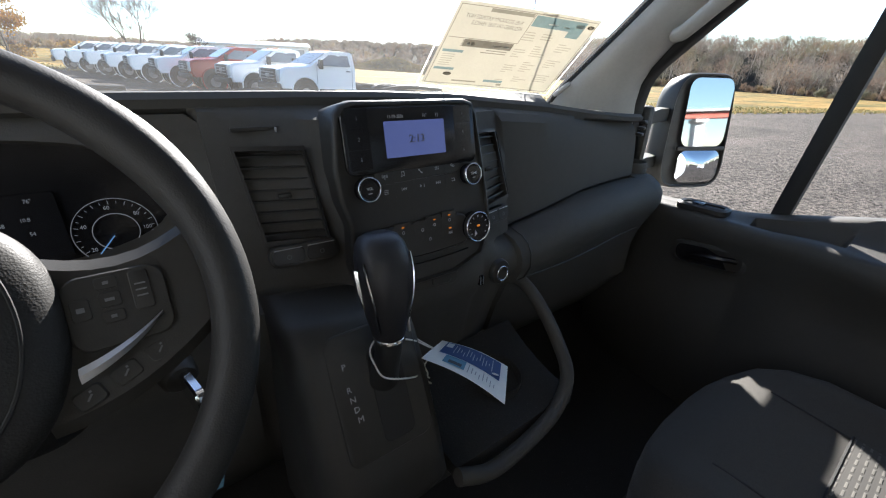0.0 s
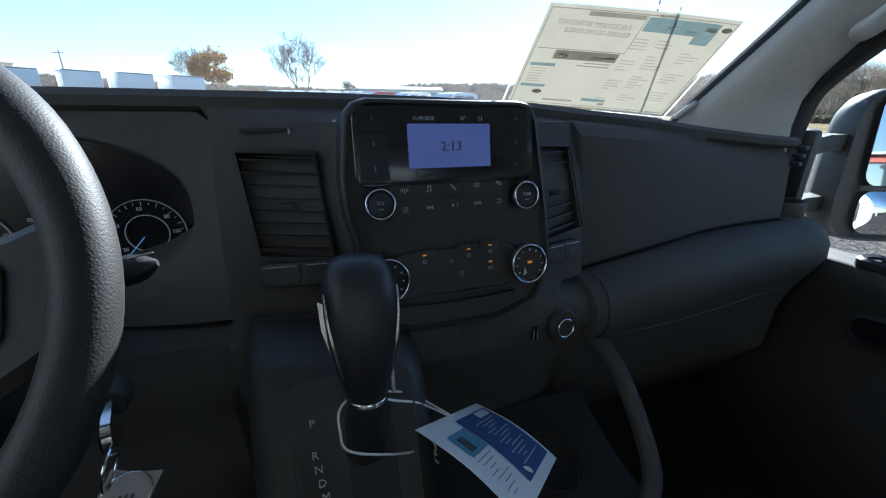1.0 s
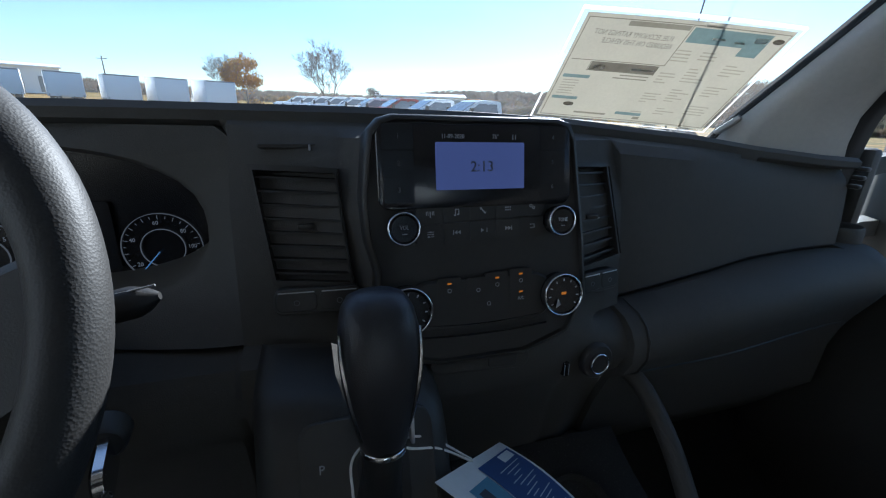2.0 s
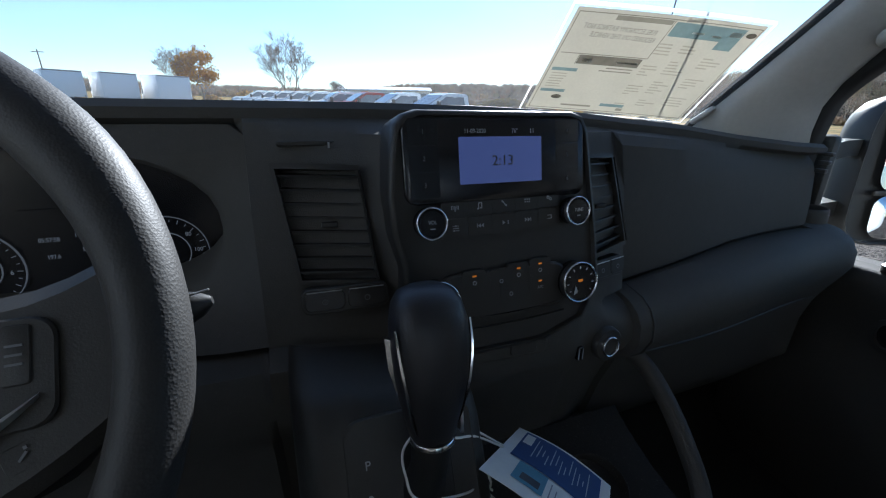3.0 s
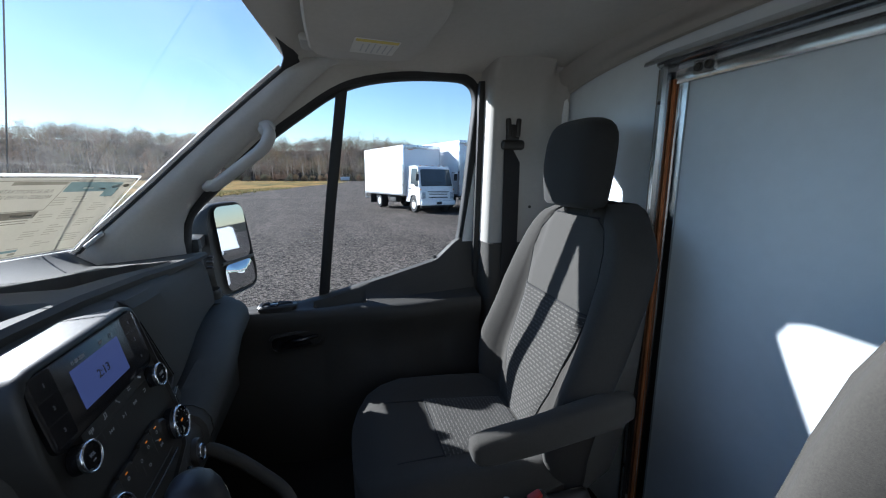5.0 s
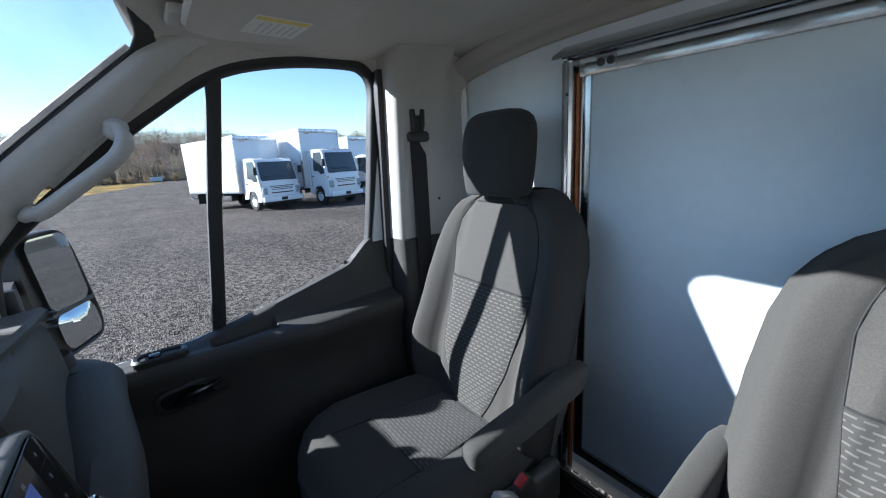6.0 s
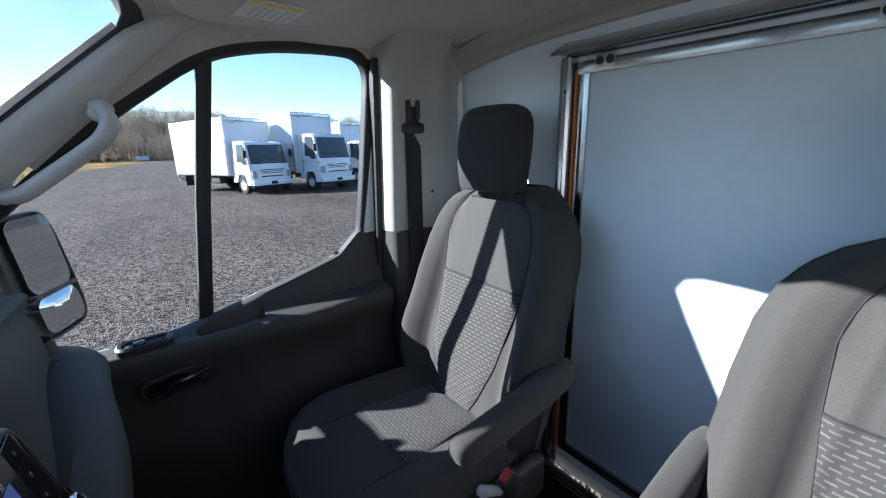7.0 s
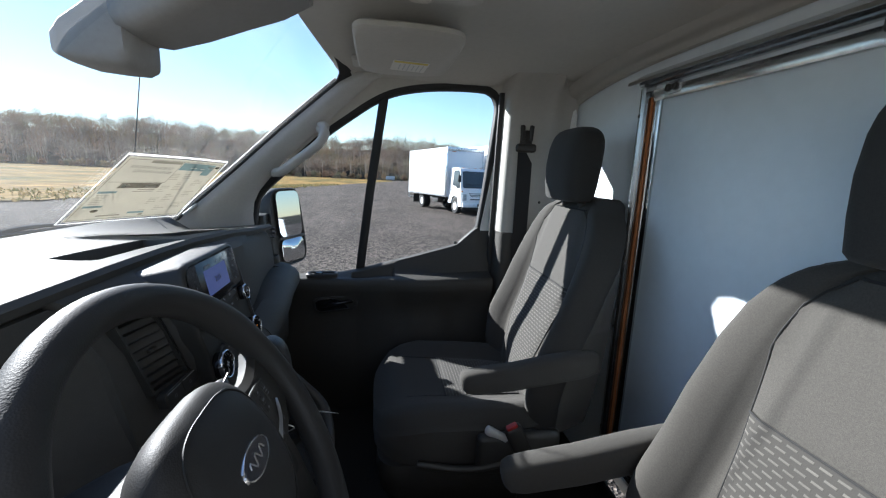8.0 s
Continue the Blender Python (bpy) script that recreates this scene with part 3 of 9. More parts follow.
def cab_door(side):
    if side > 0:
        root = thing("passenger_door", "closed dark grey plastic door panel with a stepped window sill and grey armrest", "door", "cab doors")
    else:
        root = thing("driver_door", "closed dark grey plastic door panel on the driver's side", "door", "cab doors")
    # inner panel, a section for each step along the door
    bm = bmesh.new()
    rings = []
    ys = sorted([-0.075 + k * (1.0) / 44 for k in range(45)] + [0.338, 0.342, 0.350, 0.362, 0.498, 0.510, 0.518, 0.522])
    for y in ys:
        s = lerp_table(SILL, y)
        lx = ledge_x(y)
        lz = 1.316 - 0.012 * ease(0.36, 0.50, y)
        rise = max(s - lz, 0.0)
        pocket = 0.018 * ease(0.02, 0.08, y) * ease(0.42, 0.30, y)
        # the ledge, with an open tray sunk into it beside the upright bar
        shelf = [(lx + 0.012, lz), (lx + 0.036, lz + 0.002), (max(lx + 0.045, 0.853), lz + rise * 0.06 + 0.004), (0.882, lz + rise * 0.88 + 0.001)]
        sunk = 0.034 * ease(0.338, 0.350, y) * ease(0.522, 0.510, y)
        sec = [(0.915, s + 0.004), (0.889, s + 0.002)]
        for f, dip in ((0.0, 0), (0.04, 0), (0.06, 0.25), (0.10, 0.9), (0.16, 1), (0.35, 1), (0.55, 1), (0.62, 0.9), (0.68, 0.25), (0.71, 0), (0.85, 0), (1.0, 0)):
            x = 0.882 + (lx + 0.012 - 0.882) * f
            sec.append((x, lerp_table(shelf, x) - sunk * dip))
        sec += [(lx + 0.003, lz - 0.008), (lx, lz - 0.028), (lx + 0.004, lz - 0.055),
               (lx + 0.022 + pocket, lz - 0.10), (lx + 0.030 + pocket, lz - 0.19), (lx + 0.012, lz - 0.30), (lx + 0.006, 0.92), (lx + 0.02, 0.78), (lx + 0.05, 0.64), (0.965, 0.63)]
        rings.append(sided([Vector((x, y, z)) for x, z in sec], side))
    loft(bm, rings, closed=True)
    part("inner_panel", bm, DOOR_GREY, root, angle=40)
    # frame round the window, painted body colour outside and rubber inside
    bm = bmesh.new()
    ring_in = window_ring(0.012)
    ring_mid = window_ring(0.021)
    loft(bm, [sided([p + Vector((dx, 0, 0)) for p in r], side) for r, dx in ((ring_in, 0.012), (ring_in, -0.012), (window_ring(0.015), -0.020), (ring_mid, -0.024), (ring_mid, 0.012))], ends_closed=True)
    part("window_seal", bm, RUBBER, root, "black rubber window seal", angle=50)
    bm = bmesh.new()
    r1, r2 = window_ring(0.022), window_ring(0.040)
    loft(bm, [sided([p + Vector((dx, 0, 0)) for p in r], side) for r, dx in ((r1, -0.008), (r1, -0.020), (r2, -0.024), (r2, 0.02), (r1, 0.02))], ends_closed=True)
    part("window_frame", bm, RUBBER, root, angle=50)
    # painted corner of the door frame behind the glass
    bm = bmesh.new()
    prism(bm, sided([(0.884, -0.036, 1.505), (0.884, -0.086, 1.505), (0.860, -0.088, 1.80), (0.858, -0.082, 1.84), (0.872, -0.058, 1.66)], side), (0.012 * side, 0, 0))
    part("painted_corner", bm, WHITE_PAINT, root, "white painted corner of the door frame")
    # cloth covered rail between the window seal and the headliner
    bm = bmesh.new()
    inner, outer = window_ring(0.037)[8:58], window_ring(0.112)[8:58]
    loft(bm, [sided([a + Vector((-0.024, 0, 0)), a.lerp(b, 0.4) + Vector((-0.040, 0, 0)), b + Vector((-0.050, 0, 0)), b + Vector((0.0, 0, 0.01))], side) for a, b in zip(inner, outer)])
    part("roof_side_trim", bm, HEADLINER, root, "pale grey trim over the window")
    # fixed bar between the front light and the drop glass
    bm = bmesh.new()
    foot, top = Vector((glass_x(1.31) - 0.002, 0.489, 1.31)), Vector((glass_x(2.03) - 0.002, 0.386, 2.03))
    w = 0.018
    loft(bm, [sided([p + Vector((-0.014, -w, 0)), p + Vector((-0.018, -w * 0.4, 0)), p + Vector((-0.018, w * 0.4, 0)), p + Vector((-0.014, w, 0)), p + Vector((0.014, w, 0)), p + Vector((0.014, -w, 0))], side)
              for p in (foot, foot.lerp(top, 0.5) + Vector((0.004, 0.004, 0)), top)])
    part("divider_bar", bm, RUBBER, root, "black upright bar between the panes")
    bm = bmesh.new()
    ring = sided(window_ring(0.0165), side)
    bm.faces.new([bm.verts.new(p) for p in ring])
    gl = part("pane", bm, PANE, root, smooth=False)
    gl.visible_shadow = False
    # outer skin
    bm = bmesh.new()
    slab(bm, lambda u, v: sided([(0.985 - 0.03 * abs(2 * v - 1) ** 3, -0.10 + 1.02 * u, 0.62 + 0.66 * v)], side)[0], 8, 8, (-0.006 * side, 0, 0))
    part("outer_skin", bm, WHITE_PAINT, root)
    # bright body metal sill outside the glass
    bm = bmesh.new()
    pts = [Vector((glass_x(lerp_table(SILL, y)) + 0.018, y, lerp_table(SILL, y) - 0.020)) for y in [0.06 + 0.04 * k for k in range(22)]]
    tube(bm, sided(pts, side), 0.012, 8)
    part("sill_moulding", bm, WHITE_PAINT, root)
    # lock button on the rear of the sill
    bm = bmesh.new()
    disc(bm, sided([(0.912, 0.066, 1.437)], side)[0], (0, 0.25, 1), 0.008, 0.006, 0.016, 16, 0.002)
    part("lock_button", bm, DARK, root)
    # window switch in a recessed surround
    top = frame_of(sided([(0.872, 0.642, 1.3145)], side)[0], (0, 1, 0), (-1 * side, 0, 0)) if side > 0 else frame_of(sided([(0.872, 0.642, 1.3145)], side)[0], (0, -1, 0), (1, 0, 0))
    bm = bmesh.new()
    outer, rim, inner = rounded(0.128, 0.062, 0.022), rounded(0.116, 0.050, 0.018), rounded(0.100, 0.036, 0.012)
    loft(bm, [[top @ Vector((x, y, d)) for x, y in r] for r, d in ((outer, -0.008), (outer, 0.004), (rim, 0.009), (inner, 0.006), (inner, -0.004))], ends_closed=True)
    sw = part("switch_surround", bm, DARK, root, "black window switch surround")
    bm = bmesh.new()
    plate(bm, top, 0.104, 0.040, 0.014, -0.012, 0.0022)
    part("switch_recess", bm, RUBBER, sw)
    bm = bmesh.new()
    box(bm, (0.012, 0, 0.005), (0.028, 0.024, 0.010), 0.004, top)
    part("window_switch", bm, GLOSS, sw)
    # door release in its bowl
    hm = frame_of(sided([(0.858, 0.585, 1.205)], side)[0], (0, 1 * side, 0), (0, 0, 1))
    if side > 0:
        hm = frame_of(sided([(0.838, 0.585, 1.195)], side)[0], (0, -1, 0.12), (0, 0, 1))
    bm = bmesh.new()
    outer, inner = rounded(0.185, 0.070, 0.028), rounded(0.165, 0.052, 0.022)
    loft(bm, [[hm @ Vector((x, y, d)) for x, y in r] for r, d in ((outer, -0.01), (outer, 0.006), (inner, 0.008), (inner, -0.006))], ends_closed=True)
    hb = part("handle_bowl", bm, DARK, root)
    bm = bmesh.new()
    plate(bm, hm, 0.165, 0.052, 0.022, -0.010, -0.003)
    part("bowl_back", bm, GLOSS, hb)
    bm = bmesh.new()
    tube(bm, [hm @ Vector(p) for p in curve_points([(-0.05, -0.012, 0.0), (-0.02, 0.004, 0.016), (0.03, 0.006, 0.016), (0.07, 0.004, 0.002)], 12)], 0.008, 8)
    part("release_handle", bm, GLOSS, hb)


cab_door(1)
cab_door(-1)


# ---------------------------------------------------------------- door pillars behind the doors and the bulkhead
def b_pillar(side):
    root = thing("door_pillar", "white painted door pillar with a dark grey lower trim", "pillar", "door pillars")
    bm = bmesh.new()
    sec = [(0.900, -0.085), (0.850, -0.087), (0.806, -0.091), (0.788, -0.097), (0.779, -0.106), (0.775, -0.122), (0.768, -0.200), (0.764, -0.226), (0.756, -0.252), (0.744, -0.276), (0.728, -0.300), (0.716, -0.326), (0.712, -0.352), (0.95, -0.352)]
    rings = []
    for z in (1.515, 1.60, 1.75, 1.90, 1.98, 2.03, 2.07, 2.10, 2.14):
        lean = -0.085 * (z - 1.5) - 0.05 * ease(1.98, 2.16, z) ** 2
        rings.append(sided([(x + lean * (1 if x > 0.74 else 0.4), y, z) for x, y in sec], side))
    loft(bm, rings)
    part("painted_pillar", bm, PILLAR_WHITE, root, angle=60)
    bm = bmesh.new()
    rings = []
    for z in (0.70, 1.0, 1.3, 1.50, 1.512, 1.516):
        g = -0.008 if z < 1.513 else 0.002
        rings.append(sided([(x + g, y + g * 0.3, z) for x, y in sec], side))
    loft(bm, rings)
    part("lower_trim", bm, DASH_LOW, root, "dark grey plastic lower pillar trim", angle=50)
    bm = bmesh.new()
    rings = []
    for z in (0.75, 1.2, 1.5, 1.7, 1.9, 2.07):
        x = 0.857 - 0.085 * (z - 1.5)
        rings.append(sided([(x + dx, -0.082 + dy, z) for dx, dy in ((-0.013, -0.010), (-0.015, 0.002), (-0.010, 0.012), (-0.001, 0.014), (0.007, 0.009), (0.010, 0.004), (0.040, 0.006), (0.040, -0.010))], side))
    loft(bm, rings)
    part("door_seal", bm, RUBBER, root, "black rubber door seal")
    bm = bmesh.new()
    for z, y in ((1.645, -0.245), (1.99, -0.29)):
        disc(bm, sided([(0.748 if y > -0.28 else 0.727, y, z)], side)[0], (-side, 0.3, 0), 0.006, 0.005, 0.003, 12)
    part("screw_head", bm, DARK, root)


for sd in (1, -1):
    b_pillar(sd)


def seat_belt(side):
    root = thing("seat_belt", "black seat belt hanging from a pillar guide", "seat belt", "seat belts")
    y0 = -0.168
    bm = bmesh.new()
    pts = [(0.741, y0, 1.855), (0.744, y0 - 0.002, 1.75), (0.752, y0 - 0.004, 1.5), (0.755, y0 - 0.004, 1.25), (0.76, y0, 0.95)]
    w = 0.030
    loft(bm, [sided([(x, y - w, z), (x, y + w, z), (x + 0.002, y + w, z), (x + 0.002, y - w, z)], side) for x, y, z in pts])
    part("webbing", bm, WEBBING, root)
    bm = bmesh.new()
    box(bm, (0, 0, 0), (0.026, 0.084, 0.034), 0.012, Matrix.Translation(sided([(0.737, y0, 1.858)], side)[0]), 3)
    part("guide_loop", bm, DARK, root)
    for dy, ang in ((-0.017, 10), (0.017, -10)):
        bm = bmesh.new()
        box(bm, (0, 0, 0), (0.024, 0.018, 0.062), 0.006, Matrix.Translation(sided([(0.738, y0 + dy, 1.914)], side)[0]) @ pose(0, 0, 0, ang * 0.4, 0, 0))
        part("height_lug", bm, DARK, root)
    bm = bmesh.new()
    box(bm, (0, 0, 0), (0.020, 0.050, 0.085), 0.008, Matrix.Translation(sided([(0.742, y0, 1.885)], side)[0]))
    part("slide_cover", bm, DARK, root)


for sd in (1, -1):
    seat_belt(sd)


# ---------------------------------------------------------------- bulkhead with a sliding door
def bulkhead():
    wall = thing("wall_back", "white panel bulkhead behind the seats", "wall", kind="structure")
    for name, x0, x1, z0, z1 in (("panel", 0.285, 0.74, 0.70, 2.10), ("panel", -0.86, -0.392, 0.70, 2.10), ("header_panel", -0.392, 0.285, 2.0, 2.10)):
        bm = bmesh.new()
        box(bm, ((x0 + x1) / 2, -0.372, (z0 + z1) / 2), (x1 - x0, 0.024, z1 - z0))
        part(name, bm, PANEL, wall)
    # pressed body rail that runs over the bulkhead under the headliner
    bm = bmesh.new()
    rings = []
    for k in range(41):
        x = XC + (k / 40 * 2 - 1) * 0.80
        z = 2.108 - 0.064 * (abs(x - XC) / 0.80) ** 3.2
        rings.append([(x, -0.362, z - 0.030), (x, -0.352, z - 0.034), (x, -0.345, z - 0.030), (x, -0.343, z - 0.018), (x, -0.336, z - 0.012), (x, -0.328, z - 0.010), (x, -0.318, z - 0.002), (x, -0.306, z + 0.03), (x, -0.362, z + 0.03)])
    loft(bm, rings)
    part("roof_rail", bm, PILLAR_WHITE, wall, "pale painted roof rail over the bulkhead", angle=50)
    # body flange beside the pillar
    for side in (1, -1):
        bm = bmesh.new()
        pts = [(0.712, -0.345, 2.03), (0.700, -0.340, 1.95), (0.698, -0.340, 1.78), (0.690, -0.340, 1.66), (0.668, -0.340, 1.58), (0.660, -0.340, 1.40), (0.660, -0.340, 0.80)]
        tube(bm, sided(curve_points(pts, 24), side), 0.012, 8)
        part("body_flange", bm, WHITE_PAINT, wall)

    door = thing("sliding_door", "white sliding cargo door in a bright galvanised steel frame", "door")
    bm = bmesh.new()
    box(bm, (-0.058, -0.368, 1.42), (0.60, 0.018, 1.16), 0.002)
    part("door_panel", bm, PANEL, door)
    for x, w in ((0.236, 0.030), (-0.358, 0.030)):
        bm = bmesh.new()
        loft(bm, [[(x - w / 2, -0.358, z), (x - w / 2, -0.352, z), (x - w * 0.2, -0.349, z), (x + w * 0.2, -0.349, z), (x + w / 2, -0.352, z), (x + w / 2, -0.358, z)] for z in (0.84, 1.97)])
        part("door_stile", bm, STEEL, door)
    bm = bmesh.new()
    box(bm, (-0.062, -0.353, 1.984), (0.630, 0.012, 0.030), 0.001)
    part("door_head", bm, STEEL, door)
    bm = bmesh.new()
    box(bm, (-0.066, -0.354, 0.855), (0.606, 0.012, 0.030), 0.003)
    part("door_foot", bm, STEEL, door)
    for cx in (0.178, -0.292):
        bm = bmesh.new()
        plate(bm, frame_of((cx, -0.347, 1.993), (-1, 0, 0), (0, 0, 1)), 0.050, 0.030, 0.003, -0.003, 0.003)
        hg = part("hanger_plate", bm, STEEL, door)
        for dx in (-0.013, 0.013):
            bm = bmesh.new()
            annulus(bm, (cx + dx, -0.344, 1.993), (0, 1, 0), 0.005, 0.0095, 0.005, 16)
            disc(bm, (cx + dx, -0.344, 1.993), (0, 1, 0), 0.006, 0.005, 0.003, 12)
            part("hanger_bolt", bm, DARK, hg)

    fr = thing("door_frame", "bright galvanised steel frame round the sliding door with an orange strip", "door frame")
    for a, b in ((0.260, 0.306), (-0.412, -0.376)):
        bm = bmesh.new()
        prof = [(a, -0.360), (a, -0.330), (a + 0.006, -0.324), (a + 0.016, -0.328), (a + 0.024, -0.338), (b - 0.006, -0.342), (b, -0.350), (b, -0.360)]
        loft(bm, [[(x, y, z) for x, y in prof] for z in (0.74, 2.01)])
        part("jamb", bm, STEEL, fr)
        bm = bmesh.new()
        for z in (0.95, 1.30, 1.62, 1.93):
            disc(bm, (a + 0.011, -0.326, z), (0, 1, 0), 0.005, 0.004, 0.003, 10)
        part("jamb_rivet", bm, DARK, fr)
    bm = bmesh.new()
    loft(bm, [[(0.2525, -0.352, z), (0.2525, -0.346, z), (0.253, -0.345, z), (0.2575, -0.345, z), (0.258, -0.346, z), (0.258, -0.352, z)] for z in [0.78 + 0.1 * k for k in range(13)]])
    part("orange_strip", bm, ORANGE, fr, "rusty orange wooden seal strip")
    # head rail: a hood that leans out, and the track under it
    bm = bmesh.new()
    prof = [(-0.360, 2.048), (-0.352, 2.050), (-0.300, 2.022), (-0.298, 2.014), (-0.304, 2.014), (-0.350, 2.036), (-0.360, 2.036)]
    loft(bm, [[(x, y, z) for y, z in prof] for x in (0.300, 0.1, -0.2, -0.415)])
    part("rail_hood", bm, STEEL, fr)
    bm = bmesh.new()
    prof = [(-0.358, 2.036), (-0.334, 2.034), (-0.328, 2.026), (-0.328, 2.016), (-0.336, 2.010), (-0.358, 2.010)]
    loft(bm, [[(x, y, z) for y, z in prof] for x in (0.292, -0.408)])
    part("rail_track", bm, STEEL, fr)
    bm = bmesh.new()
    for z0 in (0.735, 0.765, 0.795):
        tube(bm, [(0.30, -0.33 + 0.012 * (z0 - 0.735) / 0.03, z0), (-0.41, -0.33 + 0.012 * (z0 - 0.735) / 0.03, z0)], 0.009, 8)
    part("floor_track", bm, STEEL, fr)


bulkhead()


def cargo_box():
    """The box body behind the bulkhead."""
    root = thing("wall_cargo_box", "white cargo box body behind the cab", "wall", kind="structure")
    for name, c, s in (("box_side", (1.04, -2.2, 1.70), (0.05, 3.5, 2.0)), ("box_side", (-1.14, -2.2, 1.70), (0.05, 3.5, 2.0)), ("box_roof", (XC, -2.2, 2.72), (2.23, 3.5, 0.05)), ("box_floor", (XC, -2.2, 0.68), (2.23, 3.5, 0.05)),
                       ("box_rear", (XC, -3.97, 1.70), (2.23, 0.05, 2.09)), ("box_front", (XC, -0.43, 2.43), (2.23, 0.05, 0.6)), ("box_front", (0.97, -0.43, 1.40), (0.10, 0.05, 1.5)), ("box_front", (-1.07, -0.43, 1.40), (0.10, 0.05, 1.5))):
        bm = bmesh.new()
        box(bm, c, s, 0.01)
        part(name, bm, WHITE_PAINT, root)
    bm = bmesh.new()
    slab(bm, lambda u, v: Vector((XC + (u * 2 - 1) * 0.98, -0.40 + (1.02 - 0.12 * (u * 2 - 1) ** 2) * v, 2.222 - 0.05 * abs(u * 2 - 1) ** 3 - 0.062 * ease(0.7, 1.0, v))), 16, 10, (0, 0, 0.01))
    tagged(part("roof_skin", bm, WHITE_PAINT, root), "white painted van roof skin")


cargo_box()


# ---------------------------------------------------------------- sun visors and dome lamp
def sun_visor(side):
    root = thing("sun_visor", "pale grey sun visor folded up, with a white warning label", "sun visor", "sun visors")
    bm = bmesh.new()

    def rz(x, y):
        return 2.086 + 0.02 * (y - 0.31)
    pts = [(p.x, p.y) for p in curve_points([(x, y, 0) for x, y in ((0.625, 0.455), (0.652, 0.40), (0.645, 0.30), (0.615, 0.215), (0.56, 0.190), (0.40, 0.186), (0.25, 0.190), (0.20, 0.215), (0.185, 0.30), (0.190, 0.42), (0.215, 0.462), (0.30, 0.468), (0.45, 0.470), (0.58, 0.468))], 42)]
    cx, cy = 0.42, 0.33
    rings = []
    for k, d in ((0.96, 0.010), (1.0, 0.004), (1.0, -0.006), (0.96, -0.012)):
        rings.append(sided([(cx + (x - cx) * k, cy + (y - cy) * k, rz(x, y) + d) for x, y in pts], side))
    loft(bm, rings)
    part("pad", bm, HEADLINER, root)
    m = Matrix.Translation(sided([(0.505, 0.312, rz(0.505, 0.312) - 0.0128)], side)[0]) @ pose(0, 0, 0, 180 + 1.2, 0, 4 * side)
    bm = bmesh.new()
    plate(bm, m, 0.118, 0.108, 0.004, 0.0, 0.0012)
    lab = part("warning_label", bm, PAPER, root, "white warning label with a yellow edge")
    bm = bmesh.new()
    box(bm, (-0.046 * side, 0.0, 0.0013), (0.018, 0.100, 0.001), 0, m)
    part("label_edge", bm, LABEL_YELLOW, lab)
    bm = bmesh.new()
    for k in range(6):
        box(bm, (0.012 * side, 0.040 - 0.014 * k, 0.0014), (0.082 - 0.012 * (k % 3), 0.0030, 0.0008), 0, m)
    part("label_print", bm, LABEL_INK, lab)
    bm = bmesh.new()
    box(bm, (0, 0, 0), (0.09, 0.05, 0.022), 0.008, Matrix.Translation(sided([(0.60, 0.465, rz(0.6, 0.47) + 0.012)], side)[0]))
    part("hinge_cover", bm, PILLAR, root)


for sd in (1, -1):
    sun_visor(sd)


def dome_lamp():
    root = thing("dome_lamp", "grey overhead lamp console with a clear lens on the headliner", "lamp")
    x, y = 0.05, 0.30
    z = ceiling_z(x, y)
    bm = bmesh.new()
    m = Matrix.Translation((x, y, z + 0.004)) @ pose(0, 0, 0, 183, 0, 0)
    plate(bm, m, 0.17, 0.24, 0.04, 0.0, 0.028, 0.010)
    part("console", bm, HEADLINER, root)
    bm = bmesh.new()
    m2 = Matrix.Translation((x + 0.03, y + 0.02, z - 0.024)) @ pose(0, 0, 0, 183, 0, 0)
    plate(bm, m2, 0.085, 0.055, 0.02, 0.0, 0.007, 0.003)
    part("lens", bm, LENS, root, "clear warm lamp lens")


dome_lamp()

# ---------------------------------------------------------------- dashboard
BROW = [(-0.95, 1.575), (-0.75, 1.598), (-0.445, 1.606), (-0.14, 1.607), (0.01, 1.605), (0.148, 1.600), (0.242, 1.592), (0.359, 1.583), (0.493, 1.567), (0.66, 1.552), (0.78, 1.545)]


SWELL = [(-0.30, 0.054), (-0.27, 0.050), (-0.235, 0.044), (-0.155, 0.032), (-0.132, 0.016), (-0.118, 0.0), (0.092, 0.0), (0.106, 0.015), (0.17, 0.032), (0.20, 0.042)]
PANEL_FOOT = [(0.17, 1.350), (0.25, 1.360), (0.50, 1.380), (0.75, 1.378)]
ROLL = [(0.17, 1.335), (0.225, 1.339), (0.347, 1.356), (0.571, 1.367), (0.75, 1.364)]


TRAY_NEAR = [(-0.100, 0.858), (0.110, 0.823), (0.168, 0.925), (0.262, 0.888), (0.440, 0.838), (0.580, 0.838), (0.640, 0.940)]
TRAY_FAR = [(-0.100, 0.858), (-0.052, 0.957), (0.168, 0.925), (0.262, 0.888), (0.300, 1.010), (0.340, 1.060), (0.500, 1.062), (0.580, 1.035), (0.640, 0.940)]


def dash_top(x, zt, s, yb):
    """The dashboard's top at x, from the windscreen's foot to the brow, with the two open trays let into it."""
    inside = -0.099 < x < 0.167 or 0.263 < x < 0.639
    near = lerp_table(TRAY_NEAR, x)
    far = max(lerp_table(TRAY_FAR, x), near + 0.008)
    level = lambda y: lerp_table([(0.812, zt - 0.003), (0.842, zt - 0.002), (0.90, zt - 0.010), (1.05, zt - 0.016 - 0.01 * s * s)], y)
    deep = 0.050 if inside else 0.0
    return [(yb, 1.555), (yb - 0.02, 1.578), (1.085, level(1.05)), (far + 0.004, level(far)), (far + 0.001, level(far) - deep * 0.09), (far - 0.002, level(far) - deep), (near + 0.002, level(near) - deep),
            (near - 0.001, level(near) - deep * 0.09), (near - 0.004, level(near)), (0.812, zt - 0.003), (0.803, zt - 0.010), (0.804, zt - 0.020)]


